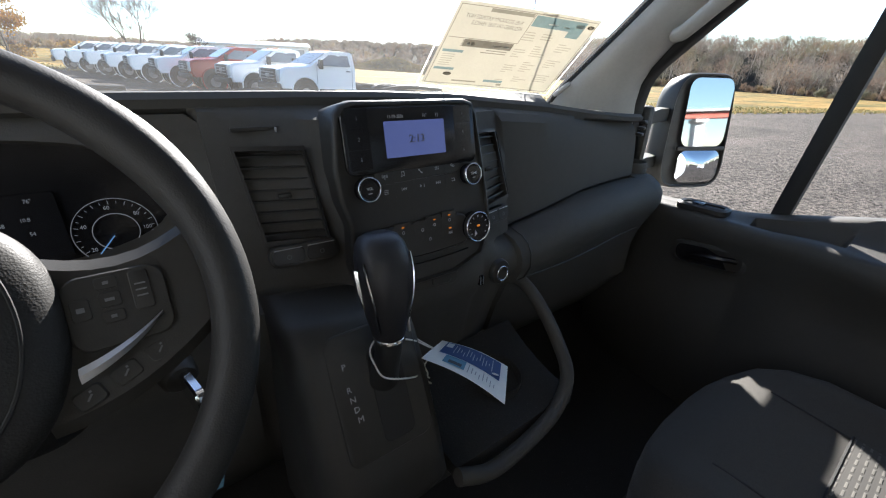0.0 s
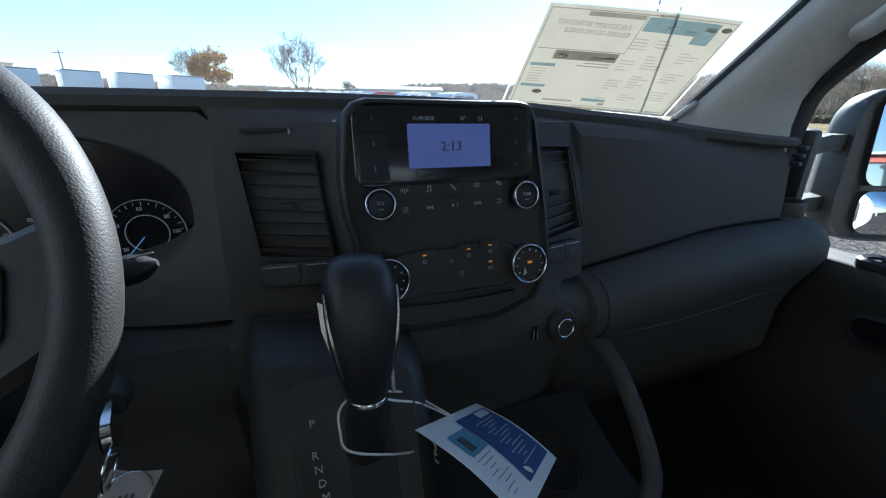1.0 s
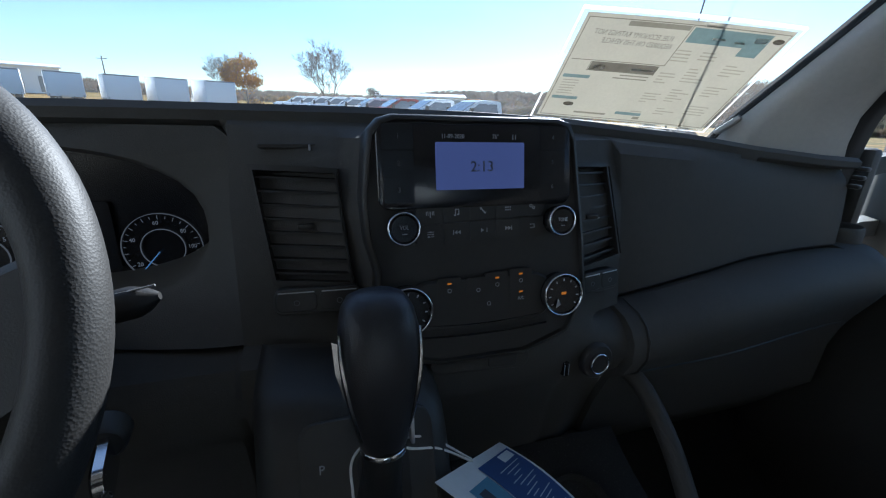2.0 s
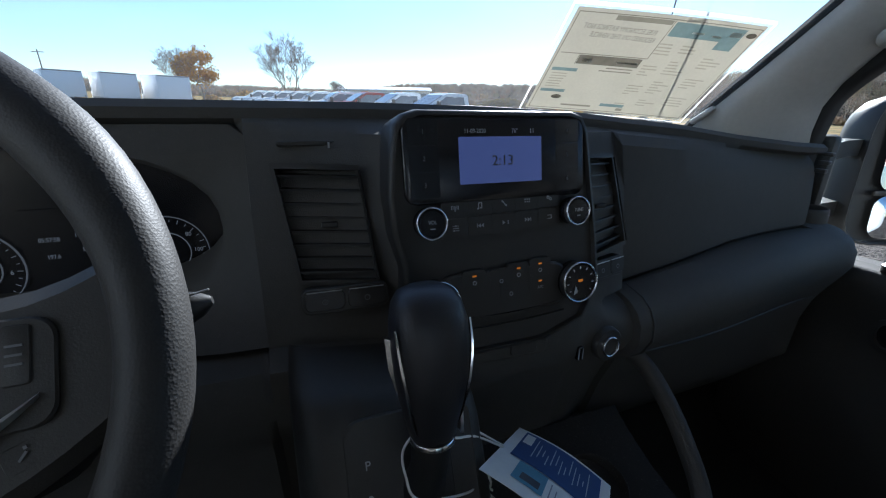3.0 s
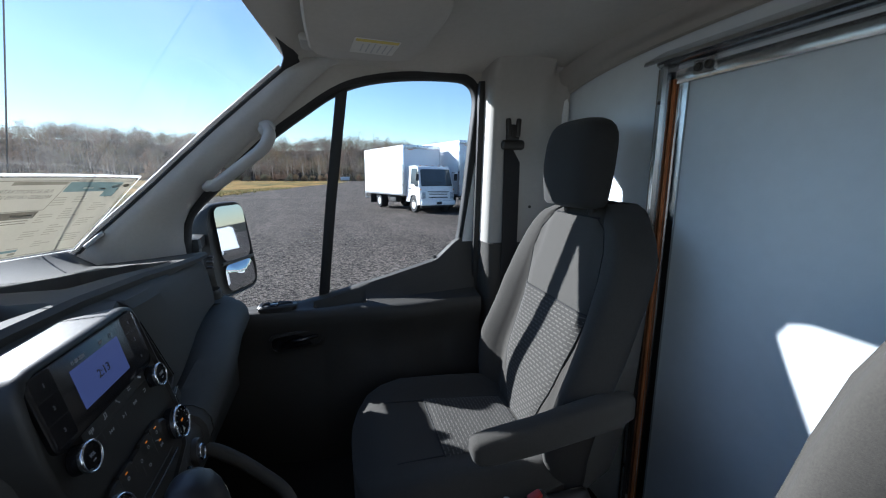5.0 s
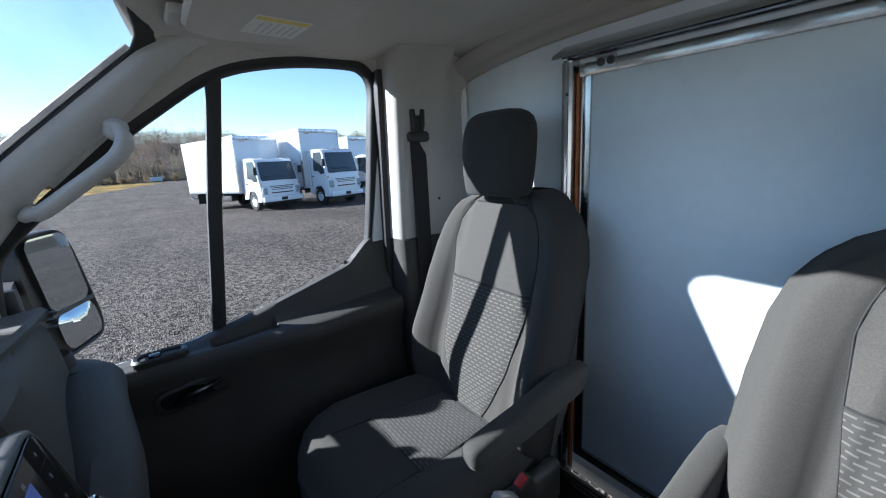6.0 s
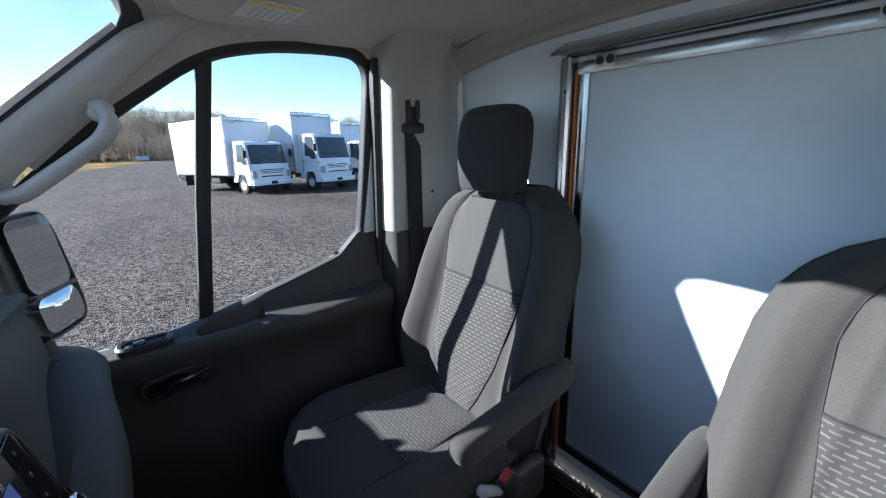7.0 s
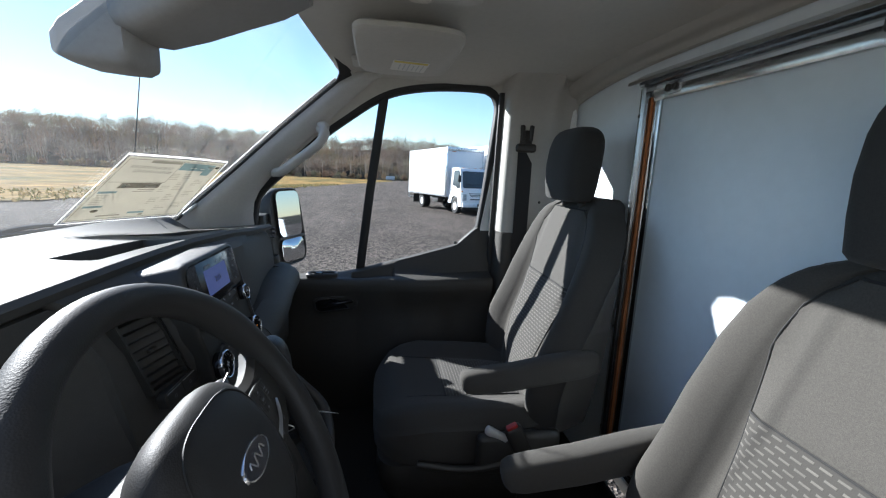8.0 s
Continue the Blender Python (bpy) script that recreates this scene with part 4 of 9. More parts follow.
def dash_section(x):
    """The dashboard's outline at x, as (y, z), from the foot of the windscreen over the brow and down to the knees."""
    zt = lerp_table(BROW, x)
    s = (x - XC) / 0.83
    yb = 1.285 - 0.10 * s * s
    top = dash_top(x, zt, s, yb)
    if x > 0.1975:
        sh = lerp_table(ROLL, x) - 1.355
        zb = lerp_table(PANEL_FOOT, x)
        p = 0.765 + 0.055 * ease(0.2, 0.75, x)
        o = 0.032 * ease(0.35, 0.75, x)
        face = [(p + 0.012, zt - 0.026), (p, zt - 0.040), (p - 0.008, 1.49), (p - 0.016, 1.43), (p - 0.019, zb + 0.006), (p - 0.010, zb - 0.004),
                (0.738 + o, 1.374 + sh), (0.706 + o, 1.366 + sh), (0.690 + o, 1.355 + sh), (0.680 + o, 1.338 + sh), (0.678 + o, 1.312 + sh), (0.690 + o, 1.285 + sh), (0.712 + o, 1.25), (0.735 + o * 0.7, 1.19), (0.76, 1.10), (0.86, 0.96), (1.0, 0.86)]
    elif x > -0.27:
        # the fascia swells out round the radio panel
        b = lerp_table(SWELL, x)
        k = ease(0.125, 0.195, x)
        face = [(0.795, zt - 0.024), (0.744 + b, 1.572)] + [(0.704 + (z - 1.49) * 0.188 + b, z) for z in (1.50, 1.43, 1.385, 1.362)]
        low = [(0.686, 1.352), (0.683, 1.345), (0.681, 1.336), (0.680, 1.322), (0.681, 1.300), (0.690, 1.275), (0.705, 1.25), (0.72, 1.18), (0.735, 1.10), (0.81, 0.96), (1.0, 0.86)]
        roll = [(0.738, 1.354), (0.706, 1.346), (0.690, 1.335), (0.680, 1.320), (0.678, 1.300), (0.690, 1.275), (0.712, 1.25), (0.735, 1.19), (0.76, 1.10), (0.86, 0.96), (1.0, 0.86)]
        face += [(a[0] + b * 0.25 + (c[0] - a[0]) * k, a[1] + (c[1] - a[1]) * k) for a, c in zip(low, roll)]
    elif x > -0.745:
        face = [(0.815, zt - 0.028), (0.860, 1.566), (0.905, 1.556), (0.908, 1.46), (0.905, 1.38), (0.880, 1.362),
                (0.80, 1.358), (0.745, 1.356), (0.712, 1.345), (0.698, 1.322), (0.692, 1.300), (0.694, 1.275), (0.706, 1.25), (0.72, 1.18), (0.74, 1.10), (0.82, 0.96), (1.0, 0.86)]
    else:
        face = [(0.800, zt - 0.026), (0.79, 1.56), (0.78, 1.49), (0.77, 1.43), (0.76, 1.40), (0.755, 1.378),
                (0.735, 1.36), (0.72, 1.35), (0.71, 1.335), (0.706, 1.322), (0.704, 1.300), (0.708, 1.275), (0.72, 1.25), (0.735, 1.18), (0.76, 1.10), (0.86, 0.96), (1.0, 0.86)]
    return top + face + [(1.20, 0.86), (1.20, 1.50)]


def dashboard():
    root = thing("dashboard", "dark grey grained plastic van dashboard with a long glove shelf", "dashboard")
    xs = [-0.92, -0.86, -0.80, -0.752, -0.742, -0.70, -0.60, -0.5, -0.4, -0.32, -0.274, -0.266, -0.24, -0.20, -0.16, -0.145, -0.132, -0.125, -0.118, -0.10, -0.05, 0.0, 0.05, 0.092, 0.10, 0.106, 0.14, 0.166, 0.18,
          0.196, 0.199, 0.21, 0.235, 0.26, 0.30, 0.34, 0.38, 0.42, 0.46, 0.5, 0.54, 0.58, 0.62, 0.66, 0.70, 0.735, 0.755]
    xs = sorted(xs + [-0.1005, -0.0985, -0.085, -0.07, -0.06, -0.052, 0.11, 0.118, 0.13, 0.142, 0.155, 0.1665, 0.1675, 0.2615, 0.2635, 0.275, 0.29, 0.305, 0.318, 0.285, 0.32, 0.355, 0.56, 0.595, 0.606, 0.628, 0.6385, 0.6405])
    bm = bmesh.new()
    loft(bm, [[Vector((x, y, z)) for y, z in dash_section(x)] for x in xs])
    part("main_body", bm, DASH, root, angle=32)
    # hood round the gauges: an arched opening with a deep tunnel
    bm = bmesh.new()
    rings = [[], [], [], [], []]
    cx, cz, hw, hh = -0.505, 1.475, 0.205, 0.085
    for k in range(72):
        a = 2 * math.pi * k / 72
        c, sn = math.cos(a), math.sin(a)
        r = (abs(c / hw) ** 2.6 + abs(sn / hh) ** 2.6) ** (-1 / 2.6)
        x, z = r * c, r * sn
        q = min((0.247 if c > 0 else 0.242) / max(abs(c), 1e-6), (0.106 if sn > 0 else 0.114) / max(abs(sn), 1e-6))
        ox, oz = q * c, q * sn
        zz = cz + oz
        fascia = 0.7575 + max(zz - 1.50, 0) * 0.55 + min(zz - 1.50, 0) * 0.188
        rest = 0.812 if sn > 0 else 0.770
        oy = rest + (fascia - rest) * ease(0.02, 0.238, ox)
        rings[0].append(Vector((cx + ox * 1.0, oy + 0.012, cz + oz)))
        rings[1].append(Vector((cx + ox * 0.995, oy, cz + oz * 0.995)))
        rings[2].append(Vector((cx + x * 1.03, 0.797, cz + z * 1.05)))
        rings[3].append(Vector((cx + x, 0.803, cz + z)))
        rings[4].append(Vector((cx + x * 0.965, 0.897, cz + z * 0.95)))
    loft(bm, rings, cap=False)
    part("gauge_hood", bm, DASH, root, angle=60)
    # rounded end that carries the shelf to the door
    bm = bmesh.new()
    rings = []
    for k in range(9):
        x = 0.752 + 0.095 * k / 8
        t = k / 8
        dy = 0.032 + 0.055 * t ** 2
        rings.append([Vector((x, y + dy * (1 if z > 1.15 else 0.6), z)) for y, z in [(0.86, 1.384), (0.80, 1.383), (0.745, 1.380), (0.706, 1.375), (0.690, 1.364), (0.680, 1.347), (0.678, 1.321), (0.690, 1.294), (0.712, 1.25), (0.735, 1.19), (0.76, 1.10), (0.86, 1.0), (0.95, 1.0), (0.95, 1.38)]])
    loft(bm, rings)
    part("shelf_end", bm, DASH_LOW, root, angle=40)
    # cup holder ring at the door end
    bm = bmesh.new()
    annulus(bm, (0.815, 0.838, 1.380), (0, 0, 1), 0.034, 0.042, 0.030, 32)
    part("cup_holder", bm, DASH_LOW, root)
    bm = bmesh.new()
    disc(bm, (0.815, 0.838, 1.374), (0, 0, 1), 0.035, 0.035, 0.004, 28)
    part("cup_holder_floor", bm, CARPET, root)
    # end vent slots beside the pillar
    for k in range(3):
        bm = bmesh.new()
        box(bm, (0.757, 0.80 + 0.002 * k, 1.525 - 0.016 * k), (0.012, 0.020, 0.008), 0.003)
        part("end_slot", bm, DARK, root)
    # joint line across the shelf's roll
    bm = bmesh.new()
    tube(bm, [(0.222, y, z) for y, z in [(0.739, 1.3575), (0.706, 1.3505), (0.6895, 1.3395), (0.679, 1.322), (0.677, 1.296), (0.689, 1.269), (0.711, 1.249)]], 0.0016, 6)
    part("shelf_joint", bm, DARK, root)
    # lower glove box line
    bm = bmesh.new()
    tube(bm, [(x, 0.7115 + 0.032 * ease(0.35, 0.75, x), 1.249) for x in [0.24 + 0.05 * k for k in range(11)]], 0.0018, 6)
    part("glove_joint", bm, DARK, root)
    # dark sheets laid over the floors of the two trays
    for xa, xb in ((-0.098, 0.166), (0.264, 0.638)):
        bm = bmesh.new()

        def mat_point(u, v):
            x = xa + (xb - xa) * u
            a, b = lerp_table(TRAY_NEAR, x) + 0.002, max(lerp_table(TRAY_FAR, x), lerp_table(TRAY_NEAR, x) + 0.008) - 0.002
            return Vector((x, a + (b - a) * v, lerp_table(BROW, x) - 0.064))
        grid(bm, mat_point, 30, 4)
        part("tray_sheet", bm, CARPET, root, "dark sheet over the floor of the open tray")
    # small pocket slot over the driver's side vent
    bm = bmesh.new()
    m = frame_of((-0.208, 0.777, 1.563), (1, 0, 0), (0, 0.12, 1))
    plate(bm, m, 0.058, 0.0055, 0.0025, -0.004, 0.0015, 0.0008)
    part("pocket_slot", bm, DARK, root)
    bm = bmesh.new()
    box(bm, (-0.186, 0.772, 1.5615), (0.0022, 0.003, 0.006), 0.0008)
    part("pocket_pin", bm, MARK, root)
    return root


dashboard()


def air_vent(corners, depth=0.022, slats=8):
    """An upright vent: a frame about four corners (bottom left, bottom right, top right, top left) and slats across it."""
    bl, br, tr, tl = [Vector(c) for c in corners]
    n = (br - bl).cross(tl - bl).normalized()
    root = thing("air_vent", "black upright air vent with level slats in the dashboard", "air vent", "dashboard vents")
    bm = bmesh.new()
    c = (bl + br + tr + tl) / 4
    inner = [bl, br, tr, tl]
    outer = [c + (p - c) * 1.10 for p in inner]
    loft(bm, [[p + n * d for p in r] for r, d in ((outer, -depth), (outer, 0.004), (inner, 0.005), (inner, -depth))], ends_closed=True)
    part("vent_frame", bm, DARK, root)
    bm = bmesh.new()
    prism(bm, [p - n * depth for p in outer], -n * 0.004)
    part("vent_back", bm, DARK, root)
    for k in range(slats):
        t = (k + 0.5) / slats
        a, b = bl.lerp(tl, t), br.lerp(tr, t)
        up = (tl - bl).normalized()
        bm = bmesh.new()
        loft(bm, [[p + n * 0.0 - up * 0.0008, p + n * 0.0 + up * 0.0014, p - n * 0.018 + up * 0.006, p - n * 0.018 + up * 0.004] for p in (a, b)])
        part("slat", bm, SLAT, root)
    bm = bmesh.new()
    k = bl.lerp(tr, 0.5) + n * 0.001
    box(bm, (0, 0, 0), (0.016, 0.006, 0.006), 0.0015, Matrix.Translation(k))
    part("vent_tab", bm, DARK, root)
    bm = bmesh.new()
    p, q = br.lerp(bl, -0.04) + n * 0.006, tr.lerp(tl, -0.04) + n * 0.006
    tube(bm, [p, q], 0.0009, 6)
    part("bright_edge", bm, GLOSS, root)
    return root


air_vent([(-0.226, 0.728, 1.434), (-0.154, 0.716, 1.430), (-0.163, 0.752, 1.537), (-0.240, 0.757, 1.541)])
air_vent([(0.112, 0.703, 1.428), (0.176, 0.718, 1.436), (0.162, 0.748, 1.541), (0.100, 0.735, 1.543)])


def switch_pair(c, w, h, tilt):
    """Two flat rocker buttons with a bright line along the top, under a vent."""
    root = thing("switch_panel", "pair of black dashboard push buttons with bright edges", "switch", "dashboard switch panels")
    m = frame_of(c, (1, tilt, 0), (0, 0.2, 1))
    bm = bmesh.new()
    plate(bm, m, w, h, 0.009, -0.012, 0.0015, 0.001)
    part("bezel", bm, DARK, root)
    for k in (-1, 1):
        mm = m @ Matrix.Translation((k * w * 0.24, 0, 0))
        bm = bmesh.new()
        plate(bm, mm, w * 0.45, h * 0.76, 0.006, 0.0, 0.0024, 0.0008)
        b = part("button", bm, SLAT, root)
        bm = bmesh.new()
        box(bm, (0, h * 0.37, 0.0026), (w * 0.40, 0.0012, 0.0010), 0.0003, mm)
        part("bright_line", bm, SILVER, b)
        bm = bmesh.new()
        annulus(bm, mm @ Vector((0.0, -0.001, 0.0025)), mm.to_3x3() @ Vector((0, 0, 1)), 0.0022, 0.003, 0.0004, 14)
        part("symbol", bm, DIM_MARK, b)


switch_pair((-0.187, 0.707, 1.417), 0.086, 0.026, -0.05)
switch_pair((0.146, 0.702, 1.408), 0.064, 0.026, 0.22)

# ---------------------------------------------------------------- radio and heater panel
STACK = frame_of((-0.016, 0.700, 1.490), (1, 0, 0), (0, 0.185, 0.983))


def on_stack(u, v, w=0.0):
    return STACK @ Matrix.Translation((u, v, w))


def infotainment():
    root = thing("centre_stack", "black radio panel with lit blue clock display and chrome ringed knobs", "radio")
    # moulded surround, wide at the top and narrower below
    bm = bmesh.new()
    out = [(-0.092, 0.1085), (-0.106, 0.104), (-0.1155, 0.094), (-0.1195, 0.07), (-0.1245, 0.03), (-0.1225, -0.01), (-0.114, -0.045), (-0.118, -0.10), (-0.110, -0.135), (-0.05, -0.150),
           (0.05, -0.150), (0.105, -0.132), (0.128, -0.09), (0.124, -0.03), (0.116, 0.04), (0.110, 0.09), (0.103, 0.104), (0.088, 0.1085)]
    rings = []
    for k, d in ((1.015, -0.075), (1.015, -0.006), (1.006, -0.001), (0.99, 0.0025), (0.965, 0.003), (0.955, -0.002)):
        rings.append([STACK @ Vector((x * k, (y + 0.02) * k - 0.02, d)) for x, y in out])
    loft(bm, rings)
    part("surround", bm, DARK, root, angle=60)
    # glossy display panel
    bm = bmesh.new()
    plate(bm, on_stack(-0.003, 0.0595), 0.212, 0.083, 0.012, -0.004, 0.0035, 0.001)
    part("display_panel", bm, GLOSS, root)
    bm = bmesh.new()
    plate(bm, on_stack(-0.0025, 0.0595), 0.097, 0.047, 0.001, 0.0, 0.0042)
    scr = part("clock_display", bm, SCREEN, root, "lit blue clock display")
    lettering("clock_digits", "2:13", 0.0150, on_stack(-0.0015, 0.0585, 0.0047), DARK_INK, scr, 1.0)
    lettering("date_line", "11-09-2020", 0.0062, on_stack(-0.0325, 0.0885, 0.0040), MARK, scr, 0.85)
    lettering("degrees_line", "76°", 0.0062, on_stack(0.0135, 0.0885, 0.0040), MARK, scr, 0.85)
    bm = bmesh.new()
    for dx in (0.0, 0.003):
        box(bm, (0.033 + dx, 0.0885, 0.004), (0.0007, 0.005, 0.0004), 0, STACK)
    part("arrow_marks", bm, MARK, scr)
    # preset buttons beside the display
    for col, names in ((-0.088, "123"), (0.080, "456")):
        for k, ch in enumerate(names):
            m = on_stack(col, 0.088 - 0.0255 * k)
            bm = bmesh.new()
            plate(bm, m, 0.0305, 0.0248, 0.002, 0.0, 0.00362)
            b = part("preset_button", bm, GLOSS, root)
            lettering("digit", ch, 0.0068, m @ Matrix.Translation((0, 0, 0.0042)), DIM_MARK, b, 0.85)
    # row of touch marks: short bars for signs too small to read
    for row, (v, kinds) in enumerate(((0.012, "tnpgs"), (-0.008, "e<|>r"))):
        for k, ch in enumerate(kinds):
            u = -0.058 + 0.0285 * k
            m = on_stack(u, v + 0.001 * k * (1 if row == 0 else 0.8))
            bm = bmesh.new()
            plate(bm, m, 0.0283, 0.0198, 0.0005, -0.004, 0.0029)
            b = part("touch_button", bm, DARK, root)
            bm = bmesh.new()
            z = 0.0036
            if ch == "t":
                box(bm, (0, 0, z), (0.001, 0.006, 0.0005), 0, m)
                for r in (0.0022, 0.0038):
                    for s in (-1, 1):
                        box(bm, (s * r, 0.0012, z), (0.0007, 0.004, 0.0005), 0, m)
            elif ch == "n":
                box(bm, (0.0018, 0.0008, z), (0.0008, 0.006, 0.0005), 0, m)
                box(bm, (-0.0018, 0.0, z), (0.0008, 0.006, 0.0005), 0, m)
                box(bm, (0, 0.0034, z), (0.004, 0.0010, 0.0005), 0, m)
                box(bm, (-0.0026, -0.0026, z), (0.002, 0.0014, 0.0005), 0, m)
                box(bm, (0.0010, -0.0018, z), (0.002, 0.0014, 0.0005), 0, m)
            elif ch == "p":
                box(bm, (0, 0, z), (0.0012, 0.0065, 0.0005), 0, m @ pose(0, 0, 0, 0, 0, 40))
                box(bm, (-0.0022, 0.0022, z), (0.0018, 0.0022, 0.0005), 0, m)
                box(bm, (0.0022, -0.0022, z), (0.0022, 0.0018, 0.0005), 0, m)
            elif ch == "g":
                for i in range(3):
                    for j in range(2):
                        box(bm, (-0.0026 + 0.0026 * i, -0.0012 + 0.0026 * j, z), (0.0014, 0.0014, 0.0005), 0, m)
            elif ch == "s":
                for du, dv in ((-0.0016, 0.001), (0.0018, -0.001)):
                    annulus(bm, m @ Vector((du, dv, z)), m.to_3x3() @ Vector((0, 0, 1)), 0.0010, 0.0018, 0.0005, 10)
            elif ch == "e":
                for i in range(3):
                    box(bm, (0, -0.0024 + 0.0024 * i, z), (0.007, 0.0007, 0.0005), 0, m)
                    box(bm, (-0.002 + 0.002 * ((i * 2) % 3), -0.0024 + 0.0024 * i, z), (0.0014, 0.0016, 0.0005), 0, m)
            elif ch in "<>|":
                s = -1 if ch == "<" else 1
                for du in ((-0.0018, 0.0018) if ch != "|" else (-0.001,)):
                    prism(bm, [m @ Vector((du - s * 0.0016, 0.0022, z)), m @ Vector((du - s * 0.0016, -0.0022, z)), m @ Vector((du + s * 0.0016, 0, z))], m.to_3x3() @ Vector((0, 0, 0.0004)))
                box(bm, (s * 0.0042, 0, z), (0.0007, 0.0044, 0.0005), 0, m)
            else:
                box(bm, (0, 0.0018, z), (0.005, 0.0008, 0.0005), 0, m)
                box(bm, (0.0, -0.0018, z), (0.005, 0.0008, 0.0005), 0, m)
                box(bm, (0.0026, 0, z), (0.0008, 0.0044, 0.0005), 0, m)
            part("symbol", bm, MARK, b)
    # volume and tuning knobs
    for u, txt in ((-0.087, "VOL"), (0.087, "TUNE")):
        m = on_stack(u, 0.0)
        n = m.to_3x3() @ Vector((0, 0, 1))
        bm = bmesh.new()
        disc(bm, m.translation, n, 0.0155, 0.0145, 0.015, 36, 0.002)
        kn = part("knob", bm, GLOSS, root)
        bm = bmesh.new()
        annulus(bm, m @ Vector((0, 0, 0.011)), n, 0.0140, 0.0168, 0.005, 44)
        part("chrome_ring", bm, CHROME, kn, "chrome ring")
        lettering("knob_word", txt, 0.0056, m @ Matrix.Translation((0, 0.0012, 0.0154)), MARK, kn, 0.8)
        bm = bmesh.new()
        box(bm, (0, -0.0050, 0.0154), (0.005, 0.0009, 0.0004), 0, m)
        part("knob_mark", bm, MARK, kn)
    # heater controls
    bm = bmesh.new()
    plate(bm, on_stack(-0.001, -0.083), 0.165, 0.052, 0.022, -0.004, 0.0045, 0.002)
    part("heater_panel", bm, DARK, root)
    for u, r in ((-0.086, 0.0255), (0.089, 0.0245)):
        m = on_stack(u, -0.0825)
        n = m.to_3x3() @ Vector((0, 0, 1))
        bm = bmesh.new()
        disc(bm, m.translation, n, r * 0.94, r * 0.90, 0.016, 44, 0.002)
        kn = part("heater_dial", bm, GLOSS, root)
        bm = bmesh.new()
        annulus(bm, m @ Vector((0, 0, 0.010)), n, r * 0.87, r, 0.008, 52)
        part("chrome_ring", bm, CHROME, kn, "chrome ring")
        bm = bmesh.new()
        prism(bm, [m @ Vector((-r * 0.45, -r * 0.55, 0.0182)), m @ Vector((-r * 0.20, -r * 0.42, 0.0182)), m @ Vector((-r * 0.34, -r * 0.12, 0.0182))], n * 0.0003)
        part("pointer", bm, MARK, kn)
        bm = bmesh.new()
        for k in range(9):
            a = radians(215 - 250 * k / 8)
            box(bm, (0, r * 0.70, 0.0163), (0.0012, 0.0026, 0.0004), 0, m @ pose(0, 0, 0, 0, 0, math.degrees(a) - 90))
        part("scale_mark", bm, MARK, kn)
        bm = bmesh.new()
        if u > 0:
            box(bm, (0, 0.002, 0.0164), (0.006, 0.003, 0.0006), 0.0002, m)
            part("amber_light", bm, AMBER, kn, "lit amber light")
        else:
            for k in range(4):
                box(bm, (0.003, 0.0, 0.0164), (0.0045, 0.0028, 0.0005), 0.0002, m @ pose(0, 0, 0, 0, 0, 90 * k))
            part("fan_symbol", bm, MARK, kn)
    for k, (u, v, lit, txt) in enumerate(((-0.040, -0.064, True, ""), (-0.008, -0.066, False, ""), (0.014, -0.062, True, ""), (0.042, -0.060, True, ""), (0.042, -0.080, True, "A/C"), (0.004, -0.082, False, ""))):
        m = on_stack(u, v)
        bm = bmesh.new()
        plate(bm, m, 0.0265, 0.0190, 0.002, 0.0, 0.0047)
        b = part("heater_button", bm, DARK, root)
        if lit:
            bm = bmesh.new()
            box(bm, (0, 0.0035, 0.0052), (0.0046, 0.0019, 0.0008), 0.0003, m)
            part("amber_light", bm, AMBER, b, "lit amber light")
        if txt:
            lettering("button_word", txt, 0.0052, m @ Matrix.Translation((0, -0.0038, 0.0054)), MARK, b, 0.9)
        else:
            bm = bmesh.new()
            annulus(bm, m @ Vector((0, -0.004, 0.0051)), m.to_3x3() @ Vector((0, 0, 1)), 0.0016, 0.0024, 0.0004, 12)
            part("symbol", bm, MARK, b)
    # moulded lines and the blank switch under the heater
    for v, w in ((-0.104, 0.13), (-0.116, 0.15)):
        bm = bmesh.new()
        tube(bm, [STACK @ Vector((-w / 2 + w * k / 10, v - 0.003 * math.sin(math.pi * k / 10), 0.0036)) for k in range(11)], 0.0011, 6)
        part("moulded_line", bm, GLOSS, root)
    m = frame_of((-0.018, 0.677, 1.338), (1, 0, -0.08), (0, 0.12, 1))
    bm = bmesh.new()
    plate(bm, m, 0.120, 0.026, 0.012, -0.006, 0.0022, 0.0012)
    sl = part("blank_strip", bm, DASH_LOW, root)
    bm = bmesh.new()
    plate(bm, m @ Matrix.Translation((0.026, 0, 0)), 0.036, 0.018, 0.004, 0.0, 0.0034, 0.0008)
    part("blank_button", bm, DARK, sl)
    # USB port and power socket beside each other
    bm = bmesh.new()
    m = frame_of((0.098, 0.6805, 1.303), (1, 0, 0), (0, 0.05, 1))
    plate(bm, m, 0.008, 0.019, 0.0015, -0.004, 0.003, 0.0008)
    usb = part("usb_port", bm, GLOSS, root)
    bm = bmesh.new()
    for s in (-1, 1):
        box(bm, (s * 0.003, 0, 0.0034), (0.0008, 0.015, 0.0008), 0, m)
    part("usb_edge", bm, MARK, usb)
    c = Vector((0.142, 0.676, 1.307))
    bm = bmesh.new()
    disc(bm, c + Vector((0, 0.008, 0)), (0.05, -1, 0.1), 0.024, 0.023, 0.008, 36, 0.002)
    sk = part("power_socket", bm, DARK, root)
    bm = bmesh.new()
    annulus(bm, c, (0.05, -1, 0.1), 0.0118, 0.0140, 0.005, 36)
    part("chrome_ring", bm, CHROME, sk, "chrome ring")
    bm = bmesh.new()
    disc(bm, c + Vector((0, -0.001, 0)), (0.05, -1, 0.1), 0.0118, 0.0115, 0.001, 28)
